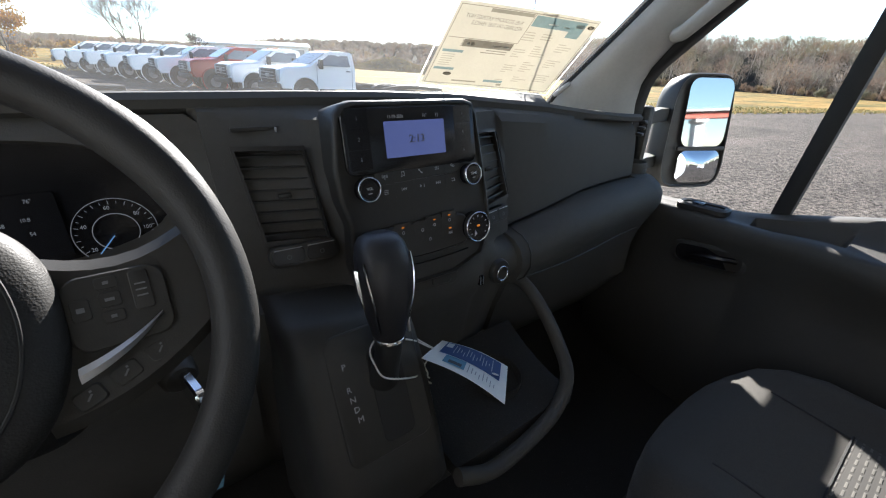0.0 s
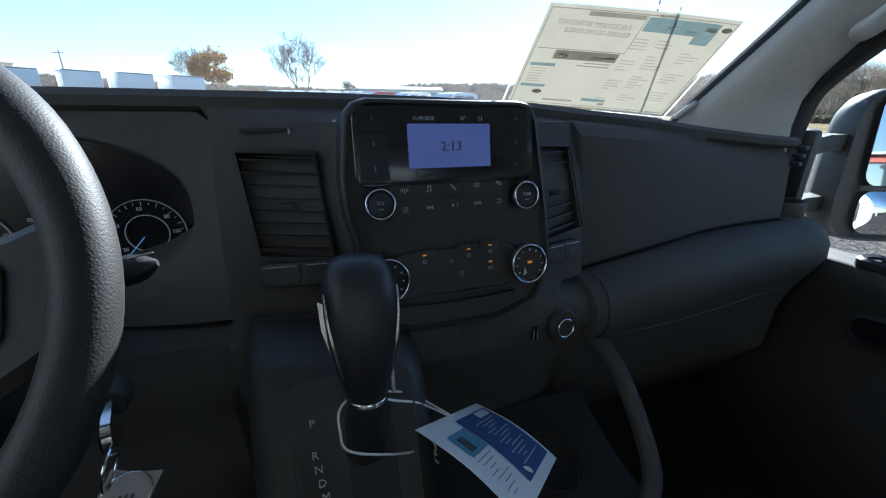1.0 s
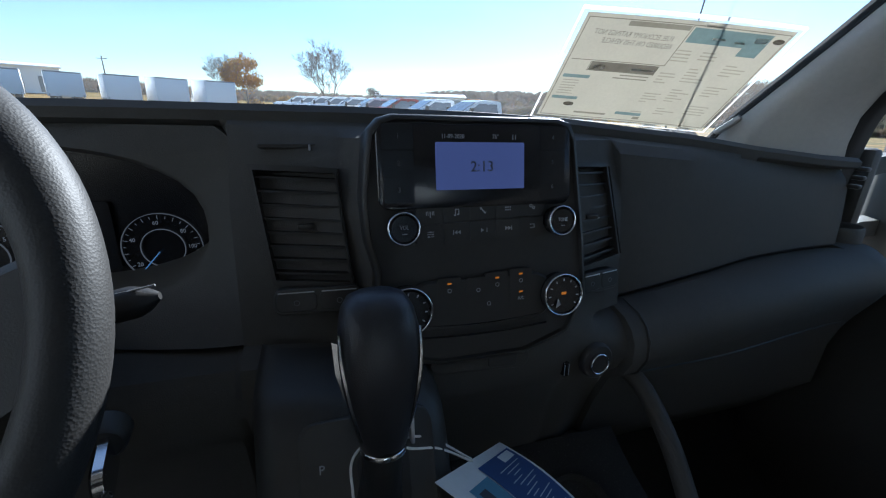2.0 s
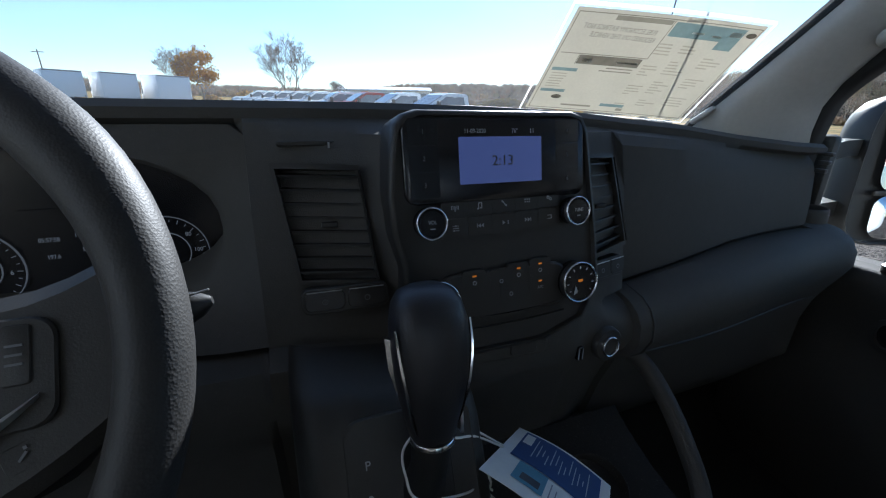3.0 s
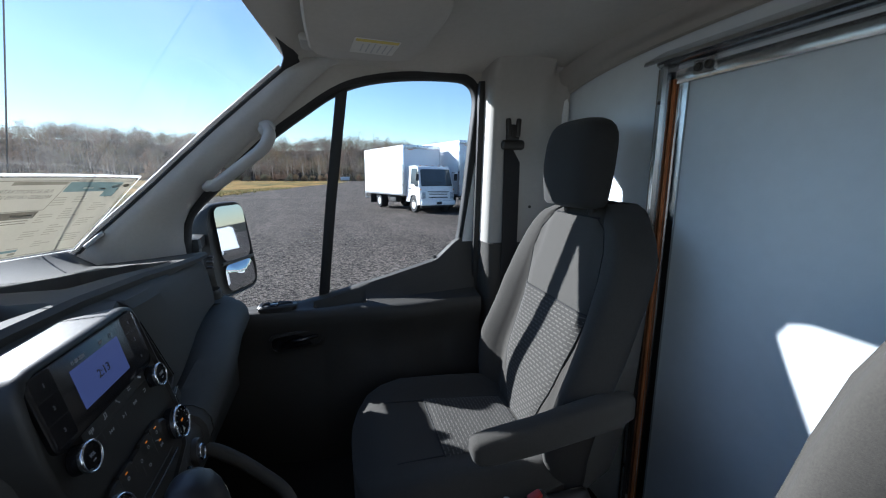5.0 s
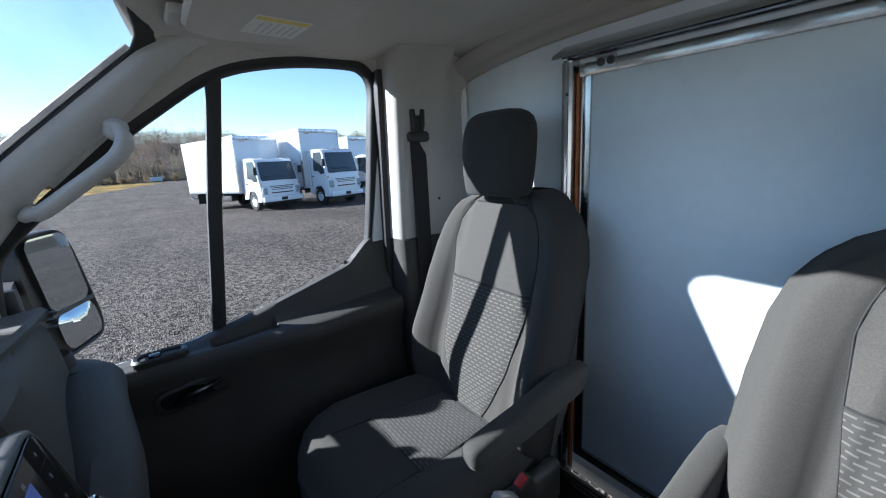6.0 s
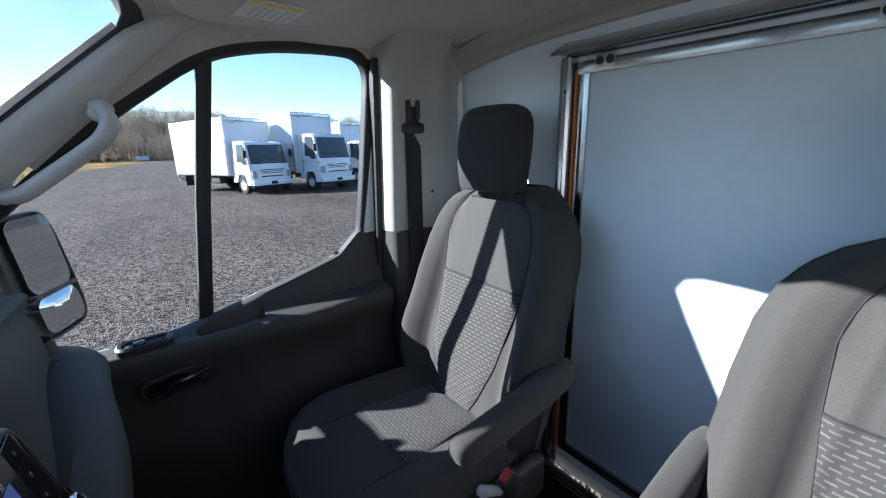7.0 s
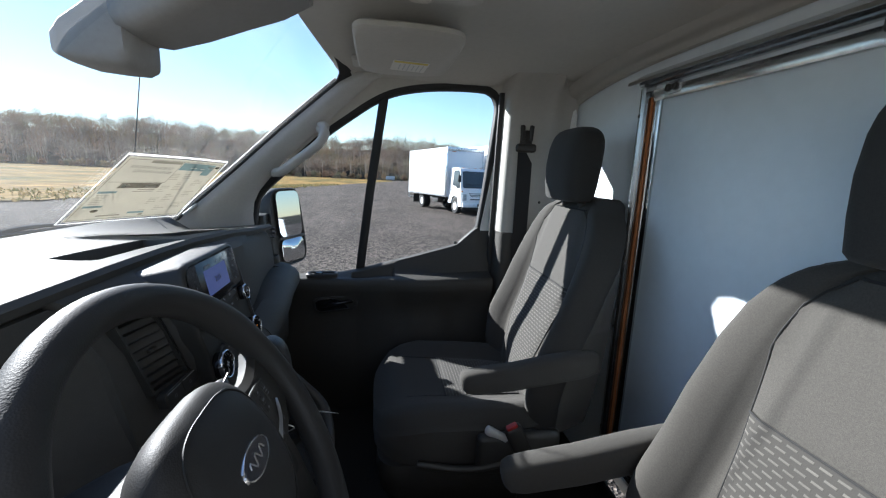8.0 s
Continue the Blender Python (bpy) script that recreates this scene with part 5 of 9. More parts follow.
    part("socket_mouth", bm, DARK, sk)


infotainment()


# ---------------------------------------------------------------- instrument cluster
def instrument_cluster():
    root = thing("instrument_cluster", "dark instrument cluster with two round gauges behind the steering wheel", "gauges")
    m0 = frame_of((-0.455, 0.897, 1.462), (1, 0, 0), (0, 0.03, 1))
    bm = bmesh.new()
    plate(bm, m0, 0.44, 0.190, 0.05, -0.01, 0.002)
    part("backing", bm, GLOSS, root)
    for cx, big, nums in ((-0.378, 0.046, [(20, 215), (40, 158), (60, 95), (80, 40), (100, 2), (120, -40)]), (-0.560, 0.046, [(1, 230), (2, 185), (3, 140), (4, 90), (5, 40), (6, -10)])):
        m = frame_of((cx, 0.892, 1.425), (1, 0, 0), (0, 0.03, 1))
        n = m.to_3x3() @ Vector((0, 0, 1))
        bm = bmesh.new()
        annulus(bm, m.translation, n, big - 0.0008, big, 0.003, 56)
        g = part("gauge_ring", bm, GAUGE_LIT, root, "thin lit gauge ring")
        bm = bmesh.new()
        annulus(bm, m.translation, n, 0.0245, 0.0255, 0.002, 40)
        part("inner_ring", bm, GAUGE_LIT, g)
        bm = bmesh.new()
        for k in range(25):
            a = 235 - 290 * k / 24
            box(bm, (big - 0.005, 0, 0.003), (0.005 if k % 2 == 0 else 0.003, 0.0007, 0.0004), 0, m @ pose(0, 0, 0, 0, 0, a))
        part("tick_marks", bm, GAUGE_LIT, g)
        for val, a in nums:
            lettering("gauge_number", str(val), 0.0075, m @ Matrix.Translation((0.034 * math.cos(radians(a)), 0.034 * math.sin(radians(a)), 0.003)), GAUGE_LIT, g, 0.9)
        bm = bmesh.new()
        box(bm, (0.020, 0, 0.005), (0.030, 0.0014, 0.001), 0.0003, m @ pose(0, 0, 0, 0, 0, 228))
        part("needle", bm, GAUGE_BLUE, g, "pale blue gauge needle")
    # small centre display with rows of figures
    m = frame_of((-0.468, 0.892, 1.445), (1, 0, 0), (0, 0.03, 1))
    bm = bmesh.new()
    plate(bm, m, 0.085, 0.085, 0.004, 0.0, 0.003)
    d = part("trip_display", bm, GLOSS, root)
    for txt, x, y, s in (("76°", 0.018, 0.034, 0.007), ("05:57:58", -0.018, 0.008, 0.007), ("10.8", 0.010, 0.012, 0.007), ("197.6", -0.018, -0.012, 0.007), ("54", 0.012, -0.006, 0.007)):
        lettering("display_figures", txt, s, m @ Matrix.Translation((x, y, 0.0034)), GAUGE_LIT, d, 0.8)
    # fuel gauge arc
    mf = frame_of((-0.475, 0.892, 1.385), (1, 0, 0), (0, 0.03, 1))
    bm = bmesh.new()
    pts = [mf @ Vector((0.022 * math.cos(radians(a)), 0.022 * math.sin(radians(a)), 0.004)) for a in range(200, 345, 12)]
    tube(bm, pts, 0.0009, 5)
    box(bm, (0, -0.006, 0.004), (0.0009, 0.014, 0.0005), 0, mf)
    part("fuel_gauge", bm, GAUGE_LIT, root)


instrument_cluster()


# ---------------------------------------------------------------- steering wheel and column
def steering():
    c = Vector((-0.472, 0.531, 1.492))
    tilt = radians(59.2)
    up = Vector((0, math.cos(tilt), math.sin(tilt)))
    W = frame_of(c, (1, 0.015, 0), up)
    root = thing("steering_wheel", "black grained steering wheel with a padded hub and silver trim", "steering wheel")
    R, r = 0.177, 0.0158
    bm = bmesh.new()
    rings = []
    seg = 96
    for k in range(seg):
        a = 2 * math.pi * k / seg
        # thicker grips at ten and two
        g = 1 + 0.16 * (math.exp(-((math.degrees(a) - 35) / 16) ** 2) + math.exp(-((math.degrees(a) - 145) / 16) ** 2))
        ring = []
        for j in range(16):
            b = 2 * math.pi * j / 16
            ring.append(W @ Vector(((R + r * g * math.cos(b)) * math.cos(a), (R + r * g * math.cos(b)) * math.sin(a), r * 1.08 * g * math.sin(b))))
        rings.append(ring)
    loft(bm, rings, ends_closed=True)
    part("rim", bm, LEATHER, root, "black grained rim")
    # padded hub
    bm = bmesh.new()
    half_hub = [(0.0, 0.076), (0.034, 0.0745), (0.060, 0.066), (0.078, 0.046), (0.086, 0.018), (0.086, -0.014), (0.077, -0.046), (0.058, -0.072), (0.030, -0.086), (0.0, -0.089)]
    full = half_hub + [(-x, y) for x, y in half_hub[-2:0:-1]]
    hub = curve_points_2d(full + [full[0]], 72)[:-1]
    rings = []
    for k, d in ((0.86, -0.035), (0.955, -0.022), (0.993, -0.013), (1.0, -0.007), (0.992, -0.001), (0.965, 0.004), (0.92, 0.0078), (0.86, 0.0108), (0.76, 0.0150), (0.60, 0.0188), (0.40, 0.0210), (0.15, 0.0218)):
        rings.append([W @ Vector((x * k, y * k, d)) for x, y in hub])
    loft(bm, rings)
    part("hub_pad", bm, LEATHER, root, "black grained airbag pad", angle=60)
    # seam round the middle of the pad
    bm = bmesh.new()
    tube(bm, [W @ Vector((x * 0.80, y * 0.83, 0.0134)) for x, y in hub], 0.0012, 6, True)
    part("pad_seam", bm, RUBBER, root)
    # oval badge without lettering
    bm = bmesh.new()
    loft(bm, [[W @ Vector((0.030 * k * math.cos(a), 0.0140 * k * math.sin(a), d)) for a in [2 * math.pi * j / 40 for j in range(40)]] for k, d in ((1, 0.015), (1, 0.0225), (0.95, 0.0240), (0.88, 0.0236))])
    bd = part("badge", bm, CHROME, root, "chrome edged dark oval badge")
    bm = bmesh.new()
    loft(bm, [[W @ Vector((0.0262 * math.cos(a), 0.0118 * math.sin(a), d)) for a in [2 * math.pi * j / 40 for j in range(40)]] for d in (0.021, 0.0238)])
    bf = part("badge_face", bm, BADGE, bd, "dark face of the badge")
    bm = bmesh.new()
    tube(bm, [W @ Vector((0.017 * (k / 9 - 1), 0.0045 * math.sin(k * 0.9), 0.0241)) for k in range(19)], 0.0008, 6)
    part("badge_mark", bm, SILVER, bf)
    # spokes with their button clusters
    for s in (1, -1):
        bm = bmesh.new()
        rings = []
        for t in [k / 8 for k in range(9)]:
            x = s * (0.066 + 0.100 * t)
            top = 0.044 - 0.016 * math.sin(t * math.pi * 0.9) + 0.012 * t * t
            bot = -0.068 + 0.042 * t * t
            d = -0.010 + 0.004 * t
            rings.append([W @ Vector((x, y, z)) for y, z in ((top, d - 0.016), (top + 0.002, d - 0.004), (top - 0.006, d + 0.003), (bot + 0.006, d + 0.003), (bot - 0.002, d - 0.004), (bot, d - 0.016))])
        loft(bm, rings)
        sp = part("spoke", bm, DARK, root)
        m = W @ Matrix.Translation((s * 0.113, -0.002, -0.004))
        bm = bmesh.new()
        plate(bm, m, 0.054, 0.048, 0.010, -0.004, 0.0025, 0.001)
        part("button_pad", bm, DARK, sp)
        for dx, dy, w, h in ((-0.004, 0.006, 0.012, 0.010), (-0.004, 0.017, 0.012, 0.008), (-0.004, -0.005, 0.012, 0.008), (0.013, 0.008, 0.011, 0.026), (-0.019, 0.003, 0.010, 0.014)):
            bm = bmesh.new()
            plate(bm, m @ Matrix.Translation((s * dx, dy, 0)), w, h, 0.002, 0.0, 0.0034, 0.0006)
            part("button", bm, DARK, sp)
        for dx, dy, w, h in ((-0.004, 0.017, 0.003, 0.002), (-0.004, 0.006, 0.005, 0.002), (-0.004, -0.005, 0.003, 0.002), (0.013, 0.012, 0.006, 0.001), (0.013, 0.008, 0.006, 0.001), (0.013, 0.004, 0.006, 0.001), (-0.019, 0.003, 0.004, 0.003)):
            bm = bmesh.new()
            box(bm, (s * dx, dy, 0.0037), (w, h, 0.0005), 0, m)
            part("button_mark", bm, DIM_MARK, sp)
        # silver sweep below the buttons
        bm = bmesh.new()
        pts = [W @ Vector((s * x, y, z)) for x, y, z in ((0.086, -0.038, 0.001), (0.098, -0.034, 0.001), (0.112, -0.0275, 0.001), (0.124, -0.020, 0.000), (0.134, -0.012, -0.002))]
        cp = curve_points(pts, 14)
        wy = (W.to_3x3() @ Vector((0, 1, 0)))
        wz = (W.to_3x3() @ Vector((0, 0, 1)))
        loft(bm, [[p + wy * hw, p + wz * 0.0025, p - wy * hw, p - wz * 0.002] for p, hw in zip(cp, [0.0042 * (1 - 0.85 * (k / 14) ** 1.3) + 0.0005 for k in range(15)])])
        part("silver_sweep", bm, SILVER, sp, "brushed silver trim blade")
        for k in range(3):
            bm = bmesh.new()
            mm = W @ Matrix.Translation((s * (0.087 + 0.020 * k), -0.052 + 0.008 * k, -0.004)) @ pose(0, 0, 0, 0, 0, 22 * s)
            plate(bm, mm, 0.0165, 0.0125, 0.003, -0.012, -0.0004, 0.001)
            b = part("call_button", bm, DARK, sp)
            bm = bmesh.new()
            box(bm, (0, 0, 0.0), (0.0046, 0.0011, 0.0005), 0, mm @ pose(0, 0, 0, 0, 0, 35))
            box(bm, (0.002, 0.003, 0.0), (0.0014, 0.0014, 0.0005), 0, mm)
            part("symbol", bm, DIM_MARK, b)
    bm = bmesh.new()
    loft(bm, [[W @ Vector((x, y, z)) for x, y, z in ((-0.020, yy, -0.018), (0.020, yy, -0.018), (0.020, yy, -0.002), (-0.020, yy, -0.002))] for yy in (-0.06, -0.12, -0.168)])
    part("lower_spoke", bm, DARK, root)

    col = thing("steering_column", "black plastic steering column shroud with control stalks", "steering column")
    bm = bmesh.new()
    rings = []
    for d, w, h in ((0.03, 0.050, 0.045), (0.05, 0.065, 0.060), (0.12, 0.075, 0.068), (0.22, 0.075, 0.07), (0.30, 0.06, 0.06)):
        rings.append([W @ Vector((x, y - 0.022, -d)) for x, y in rounded(2 * w, 2 * h, 0.040, 6)])
    loft(bm, rings)
    part("shroud", bm, LEATHER, col, angle=60)
    for s, pts in ((1, [(0.06, 0.008, -0.085), (0.11, 0.012, -0.080), (0.155, 0.020, -0.072), (0.190, 0.026, -0.068)]), (-1, [(0.06, 0.008, -0.085), (0.12, 0.012, -0.080), (0.185, 0.026, -0.072)])):
        bm = bmesh.new()
        cp = curve_points([W @ Vector((s * x, y, z)) for x, y, z in pts], 14)
        tube(bm, cp, [(0.008 + 0.003 * ease(4, 11, k)) * (1 - 0.75 * ease(12.4, 14, k)) for k in range(15)], 10)
        st = part("control_stalk", bm, SLAT, col)
        bm = bmesh.new()
        tube(bm, [p + Vector((0, -0.004, 0.0095)) for p in cp[10:15]], 0.0008, 6)
        part("bright_tip", bm, SILVER, st)
    # ignition key with a ring and tags
    key = thing("ignition_key", "chrome ignition key with paper tags hanging in the lock", "key")
    k0 = Vector((-0.338, 0.600, 1.352))
    bm = bmesh.new()
    disc(bm, k0 + Vector((-0.01, 0.03, 0.01)), (0.25, -1, -0.1), 0.018, 0.016, 0.018, 24, 0.003)
    part("lock_barrel", bm, DARK, key)
    bm = bmesh.new()
    plate(bm, frame_of(k0, (0.25, -1, -0.1), (0, 0, 1)), 0.05, 0.030, 0.012, -0.004, 0.004, 0.002)
    part("key_head", bm, CHROME, key)
    bm = bmesh.new()
    rc = k0 + Vector((0.006, -0.028, -0.016))
    tube(bm, [rc + Vector((0.004 * math.sin(a), 0.015 * math.cos(a), 0.017 * math.sin(a))) for a in [2 * math.pi * k / 22 for k in range(22)]], 0.0011, 6, True)
    part("split_ring", bm, CHROME, key)
    tm = frame_of(k0 + Vector((0.002, -0.022, -0.058)), (0.86, 0.40, -0.20), (-0.22, 0.05, 1)) @ pose(0, 0, 0, 0, 0, -24)
    bm = bmesh.new()
    slab(bm, lambda u, v: tm @ Vector(((u - 0.5) * 0.036, (v - 0.5) * 0.052, 0.003 * math.sin(u * 3))), 6, 6, tm.to_3x3() @ Vector((0, 0, 0.0006)))
    tg = part("square_tag", bm, TAG_PAPER, key, "pale printed card tag")
    bm = bmesh.new()
    for k in range(7):
        box(bm, (-0.010 + 0.0015 * k, -0.008, 0.004), (0.0008, 0.012, 0.0004), 0, tm)
    for k in range(3):
        box(bm, (0.008, -0.020 + 0.006 * k, 0.004), (0.012, 0.0016, 0.0004), 0, tm)
    part("tag_print", bm, DARK_INK, tg)
    bm = bmesh.new()
    disc(bm, tm @ Vector((-0.002, 0.010, 0.005)), tm.to_3x3() @ Vector((0.1, 0.1, 1)), 0.017, 0.017, 0.0008, 30)
    rt = part("round_tag", bm, TAG_PAPER, key, "round pale tag with a metal rim")
    bm = bmesh.new()
    annulus(bm, tm @ Vector((-0.002, 0.010, 0.005)), tm.to_3x3() @ Vector((0.1, 0.1, 1)), 0.0162, 0.0174, 0.0016, 30)
    part("tag_rim", bm, CHROME, rt)
    bm = bmesh.new()
    for k in range(4):
        box(bm, (-0.008 + 0.004 * k, 0.008, 0.0064), (0.002, 0.004, 0.0004), 0, tm @ pose(0, 0, 0, 0, 0, 10))
    part("tag_marks", bm, DARK_INK, rt)
    bm = bmesh.new()
    box(bm, (0.008, -0.024, -0.003), (0.020, 0.04, 0.0006), 0, tm @ pose(0, 0, 0, 0, 0, 12))
    part("blue_tag", bm, TEAL_INK, key, "pale blue paper tag")


steering()


# ---------------------------------------------------------------- gear lever, console and hang tag
def console():
    root = thing("gear_console", "black sloping gear console under the radio with a selector gate", "console")
    bm = bmesh.new()
    rings = []
    for x, k, top in ((-0.250, 0.0, 1.352), (-0.247, 0.5, 1.366), (-0.238, 0.85, 1.371), (-0.225, 1.0, 1.371), (-0.17, 1.0, 1.364), (-0.115, 1.0, 1.356), (-0.094, 1.0, 1.351), (-0.082, 0.85, 1.345), (-0.074, 0.5, 1.334), (-0.068, 0.0, 1.308)):
        o = 0.045 * (1 - k)
        d = top - 1.352
        rings.append([Vector((x, y + o, z)) for y, z in ((0.70, 1.352 + d), (0.640, 1.346 + d), (0.620, 1.338 + d), (0.606, 1.318 + d * 0.6), (0.570, 1.240), (0.540, 1.170), (0.524, 1.125), (0.56, 1.05), (0.72, 0.95))])
    loft(bm, rings)
    part("console_body", bm, DARK, root, angle=50)
    G = frame_of((-0.152, 0.583, 1.270), (1, 0, 0), (0, 0.40, 0.915))
    bm = bmesh.new()
    plate(bm, G, 0.118, 0.165, 0.016, -0.004, 0.003, 0.0015)
    gate = part("gate_plate", bm, DARK, root)
    bm = bmesh.new()
    plate(bm, G @ Matrix.Translation((0.012, -0.008, 0)), 0.045, 0.125, 0.012, 0.0, 0.0042, 0.001)
    part("lever_slot", bm, RUBBER, gate)
    for ch, u, v in (("P", -0.040, 0.043), ("R", -0.040, 0.014), ("N", -0.038, 0.001), ("D", -0.036, -0.012), ("M", -0.034, -0.025)):
        lettering("gear_letter", ch, 0.0105, G @ Matrix.Translation((u, v, 0.0035)), MARK, gate)
    # bin with a curved grab bar to the passenger's side
    bm = bmesh.new()
    ctrl = [(0.215, 0.735, 1.262), (0.236, 0.700, 1.246), (0.243, 0.660, 1.215), (0.243, 0.610, 1.165), (0.225, 0.560, 1.118), (0.170, 0.535, 1.085), (0.09, 0.525, 1.07), (0.0, 0.520, 1.07), (-0.06, 0.530, 1.09)]
    tube(bm, curve_points(ctrl, 40), 0.013, 12)
    part("grab_bar", bm, DASH_LOW, root, "curved dark plastic bar round the console bin")
    bm = bmesh.new()
    slab(bm, lambda u, v: Vector((-0.05 + 0.28 * u, 0.545 + 0.18 * v, 1.085 + 0.06 * v * v)), 8, 6, (0, 0, -0.03))
    part("bin_floor", bm, CARPET, root)
    bm = bmesh.new()
    annulus(bm, (0.12, 0.64, 1.098), (0, -0.25, 1), 0.040, 0.045, 0.022, 32)
    part("cup_ring", bm, CARPET, root)
    bm = bmesh.new()
    box(bm, (0.09, 0.80, 0.98), (0.30, 0.28, 0.26), 0.03)
    foot_panel = part("console_foot", bm, DASH_LOW, root)
    for x, z, w, h, turn in ((0.111, 0.935, 0.020, 0.011, 35), (0.044, 0.892, 0.030, 0.016, 25)):
        bm = bmesh.new()
        plate(bm, frame_of((x, 0.6595, z), (1, 0, 0), (0, 0, 1)) @ pose(0, 0, 0, 0, 0, turn), w, h, 0.002, 0.0, 0.001)
        part("paper_label", bm, PAPER, foot_panel, "small white paper label")

    lever = thing("gear_lever", "black gear lever with chrome trim lines on its tall knob", "gear lever")
    foot = Vector((-0.145, 0.590, 1.280))
    k0 = Vector((-0.143, 0.572, 1.352))
    k1 = Vector((-0.137, 0.592, 1.478))
    axis = (k1 - k0).normalized()
    bm = bmesh.new()
    tube(bm, curve_points([foot, foot.lerp(k0, 0.5) + Vector((0, -0.004, 0)), k0 + axis * 0.01], 8), [0.021, 0.019, 0.0175, 0.0165, 0.016, 0.016, 0.0165, 0.017, 0.0175], 18)
    part("stem_boot", bm, RUBBER, lever)
    L = frame_of(k0, (1, 0.02, 0), axis)
    rings = []
    for v, hw, hd, off in ((0.000, 0.0165, 0.015, 0.0), (0.004, 0.0185, 0.017, 0.0), (0.014, 0.0205, 0.0185, 0.001), (0.032, 0.0245, 0.0215, 0.003), (0.056, 0.0285, 0.0245, 0.005), (0.080, 0.0300, 0.0255, 0.005), (0.100, 0.0290, 0.0245, 0.004),
                           (0.113, 0.0262, 0.0215, 0.002), (0.121, 0.021, 0.016, 0.000), (0.1245, 0.012, 0.009, -0.002)):
        ring = []
        for j in range(28):
            a = 2 * math.pi * j / 28
            cx, sx = math.cos(a), math.sin(a)
            ex = 0.75
            ring.append(L @ Vector((hw * math.copysign(abs(cx) ** ex, cx), v, hd * math.copysign(abs(sx) ** ex, sx) + off)))
        rings.append(ring)
    bm = bmesh.new()
    loft(bm, rings)
    part("knob", bm, material("knob_plastic", (0.020, 0.020, 0.023), rough=0.42, vary=0.1, scale=20, bump=0.3, bump_scale=900), lever, angle=60)
    for s in (1, -1):
        bm = bmesh.new()
        pts = [(s * 0.0160, 0.012, 0.0125), (s * 0.0200, 0.030, 0.0175), (s * 0.0245, 0.055, 0.0220), (s * 0.0278, 0.080, 0.0215), (s * 0.0285, 0.100, 0.0170)]
        tube(bm, curve_points([L @ Vector(p) for p in pts], 18), [0.0012 + 0.0006 * math.sin(k / 18 * math.pi) for k in range(19)], 6)
        part("chrome_line", bm, CHROME, lever, "thin chrome line")
    bm = bmesh.new()
    annulus(bm, L @ Vector((0, -0.004, 0.0)), axis, 0.0165, 0.0182, 0.004, 28)
    part("collar", bm, CHROME, lever, "thin chrome collar")
    bm = bmesh.new()
    loft(bm, [[L @ Vector(p) for p in r] for r in (((-0.0290, 0.088, 0.004), (-0.0290, 0.088, -0.004), (-0.0335, 0.090, -0.003), (-0.0335, 0.090, 0.003)),
                                                   ((-0.0280, 0.066, 0.005), (-0.0280, 0.066, -0.004), (-0.0325, 0.066, -0.003), (-0.0325, 0.066, 0.004)),
                                                   ((-0.0255, 0.044, 0.004), (-0.0255, 0.044, -0.003), (-0.0275, 0.044, -0.002), (-0.0275, 0.044, 0.003)))])
    part("shift_toggle", bm, CHROME, lever, "chrome shift toggle")
    bm = bmesh.new()
    box(bm, (0.0215, 0.013, 0.006), (0.003, 0.022, 0.012), 0.001, L)
    part("lock_button", bm, SILVER, lever)

    tag = thing("hang_tag", "blue and white printed card hanging by string from the gear lever", "tag")
    tl, tr, br, bl = Vector((0.015, 0.677, 1.212)), Vector((0.078, 0.580, 1.193)), Vector((-0.027, 0.487, 1.250)), Vector((-0.101, 0.568, 1.303))
    nrm = (tr - bl).cross(tl - bl).normalized()

    def card(u, v, d=0.0):
        p = bl.lerp(br, u).lerp(tl.lerp(tr, u), v)
        return p + nrm * (d + 0.006 * math.sin(u * math.pi))
    if nrm.z < 0:
        nrm = -nrm
    bm = bmesh.new()
    slab(bm, lambda u, v: card(u, v), 12, 8, -nrm * 0.0006)
    part("card", bm, PAPER, tag)

    def strip(name, u0, u1, v0, v1, mat, d):
        bm = bmesh.new()
        grid(bm, lambda u, v: card(u0 + (u1 - u0) * u, v0 + (v1 - v0) * v, d), 8, 3)
        return part(name, bm, mat, tag)
    strip("blue_field", 0.10, 0.90, 0.40, 0.955, BLUE_INK, 0.0008)
    strip("white_box", 0.12, 0.21, 0.70, 0.91, PAPER, 0.0011)
    strip("photo_field", 0.20, 0.46, 0.12, 0.385, TEAL_INK, 0.0008)
    strip("photo_shade", 0.26, 0.42, 0.16, 0.25, DARK_INK, 0.0010)
    for k in range(13):
        u0 = 0.25 + 0.044 * k
        strip("print_line", u0, u0 + 0.009, 0.52 + 0.05 * (k % 3), 0.88 - 0.06 * (k % 4), LABEL_INK, 0.0013)
    for k in range(8):
        u0 = 0.50 + 0.048 * k
        strip("print_line", u0, u0 + 0.010, 0.10 + 0.03 * (k % 3), 0.34 - 0.04 * (k % 4), PAPER_INK, 0.0010)
    bm = bmesh.new()
    disc(bm, card(0.83, 0.50, 0.0012), nrm, 0.006, 0.006, 0.0005, 18)
    part("round_mark", bm, PAPER, tag)
    # string loop round the stem and its knot
    eye = card(0.02, 0.45)
    bm = bmesh.new()
    knot = eye + Vector((-0.026, -0.012, -0.010))
    path = [eye, eye.lerp(k0, 0.45) + Vector((0.004, 0.008, -0.002)), k0 + Vector((0.020, 0.006, -0.016)), k0 + Vector((0.004, 0.021, -0.010)), k0 + Vector((-0.022, 0.006, -0.012)), k0 + Vector((-0.026, -0.012, -0.022)),
            k0 + Vector((-0.018, -0.024, -0.036)), knot.lerp(k0, 0.40) + Vector((-0.004, -0.016, -0.022)), knot + Vector((-0.008, -0.003, 0.001)), knot, eye]
    tube(bm, curve_points(path, 80), 0.0011, 6)
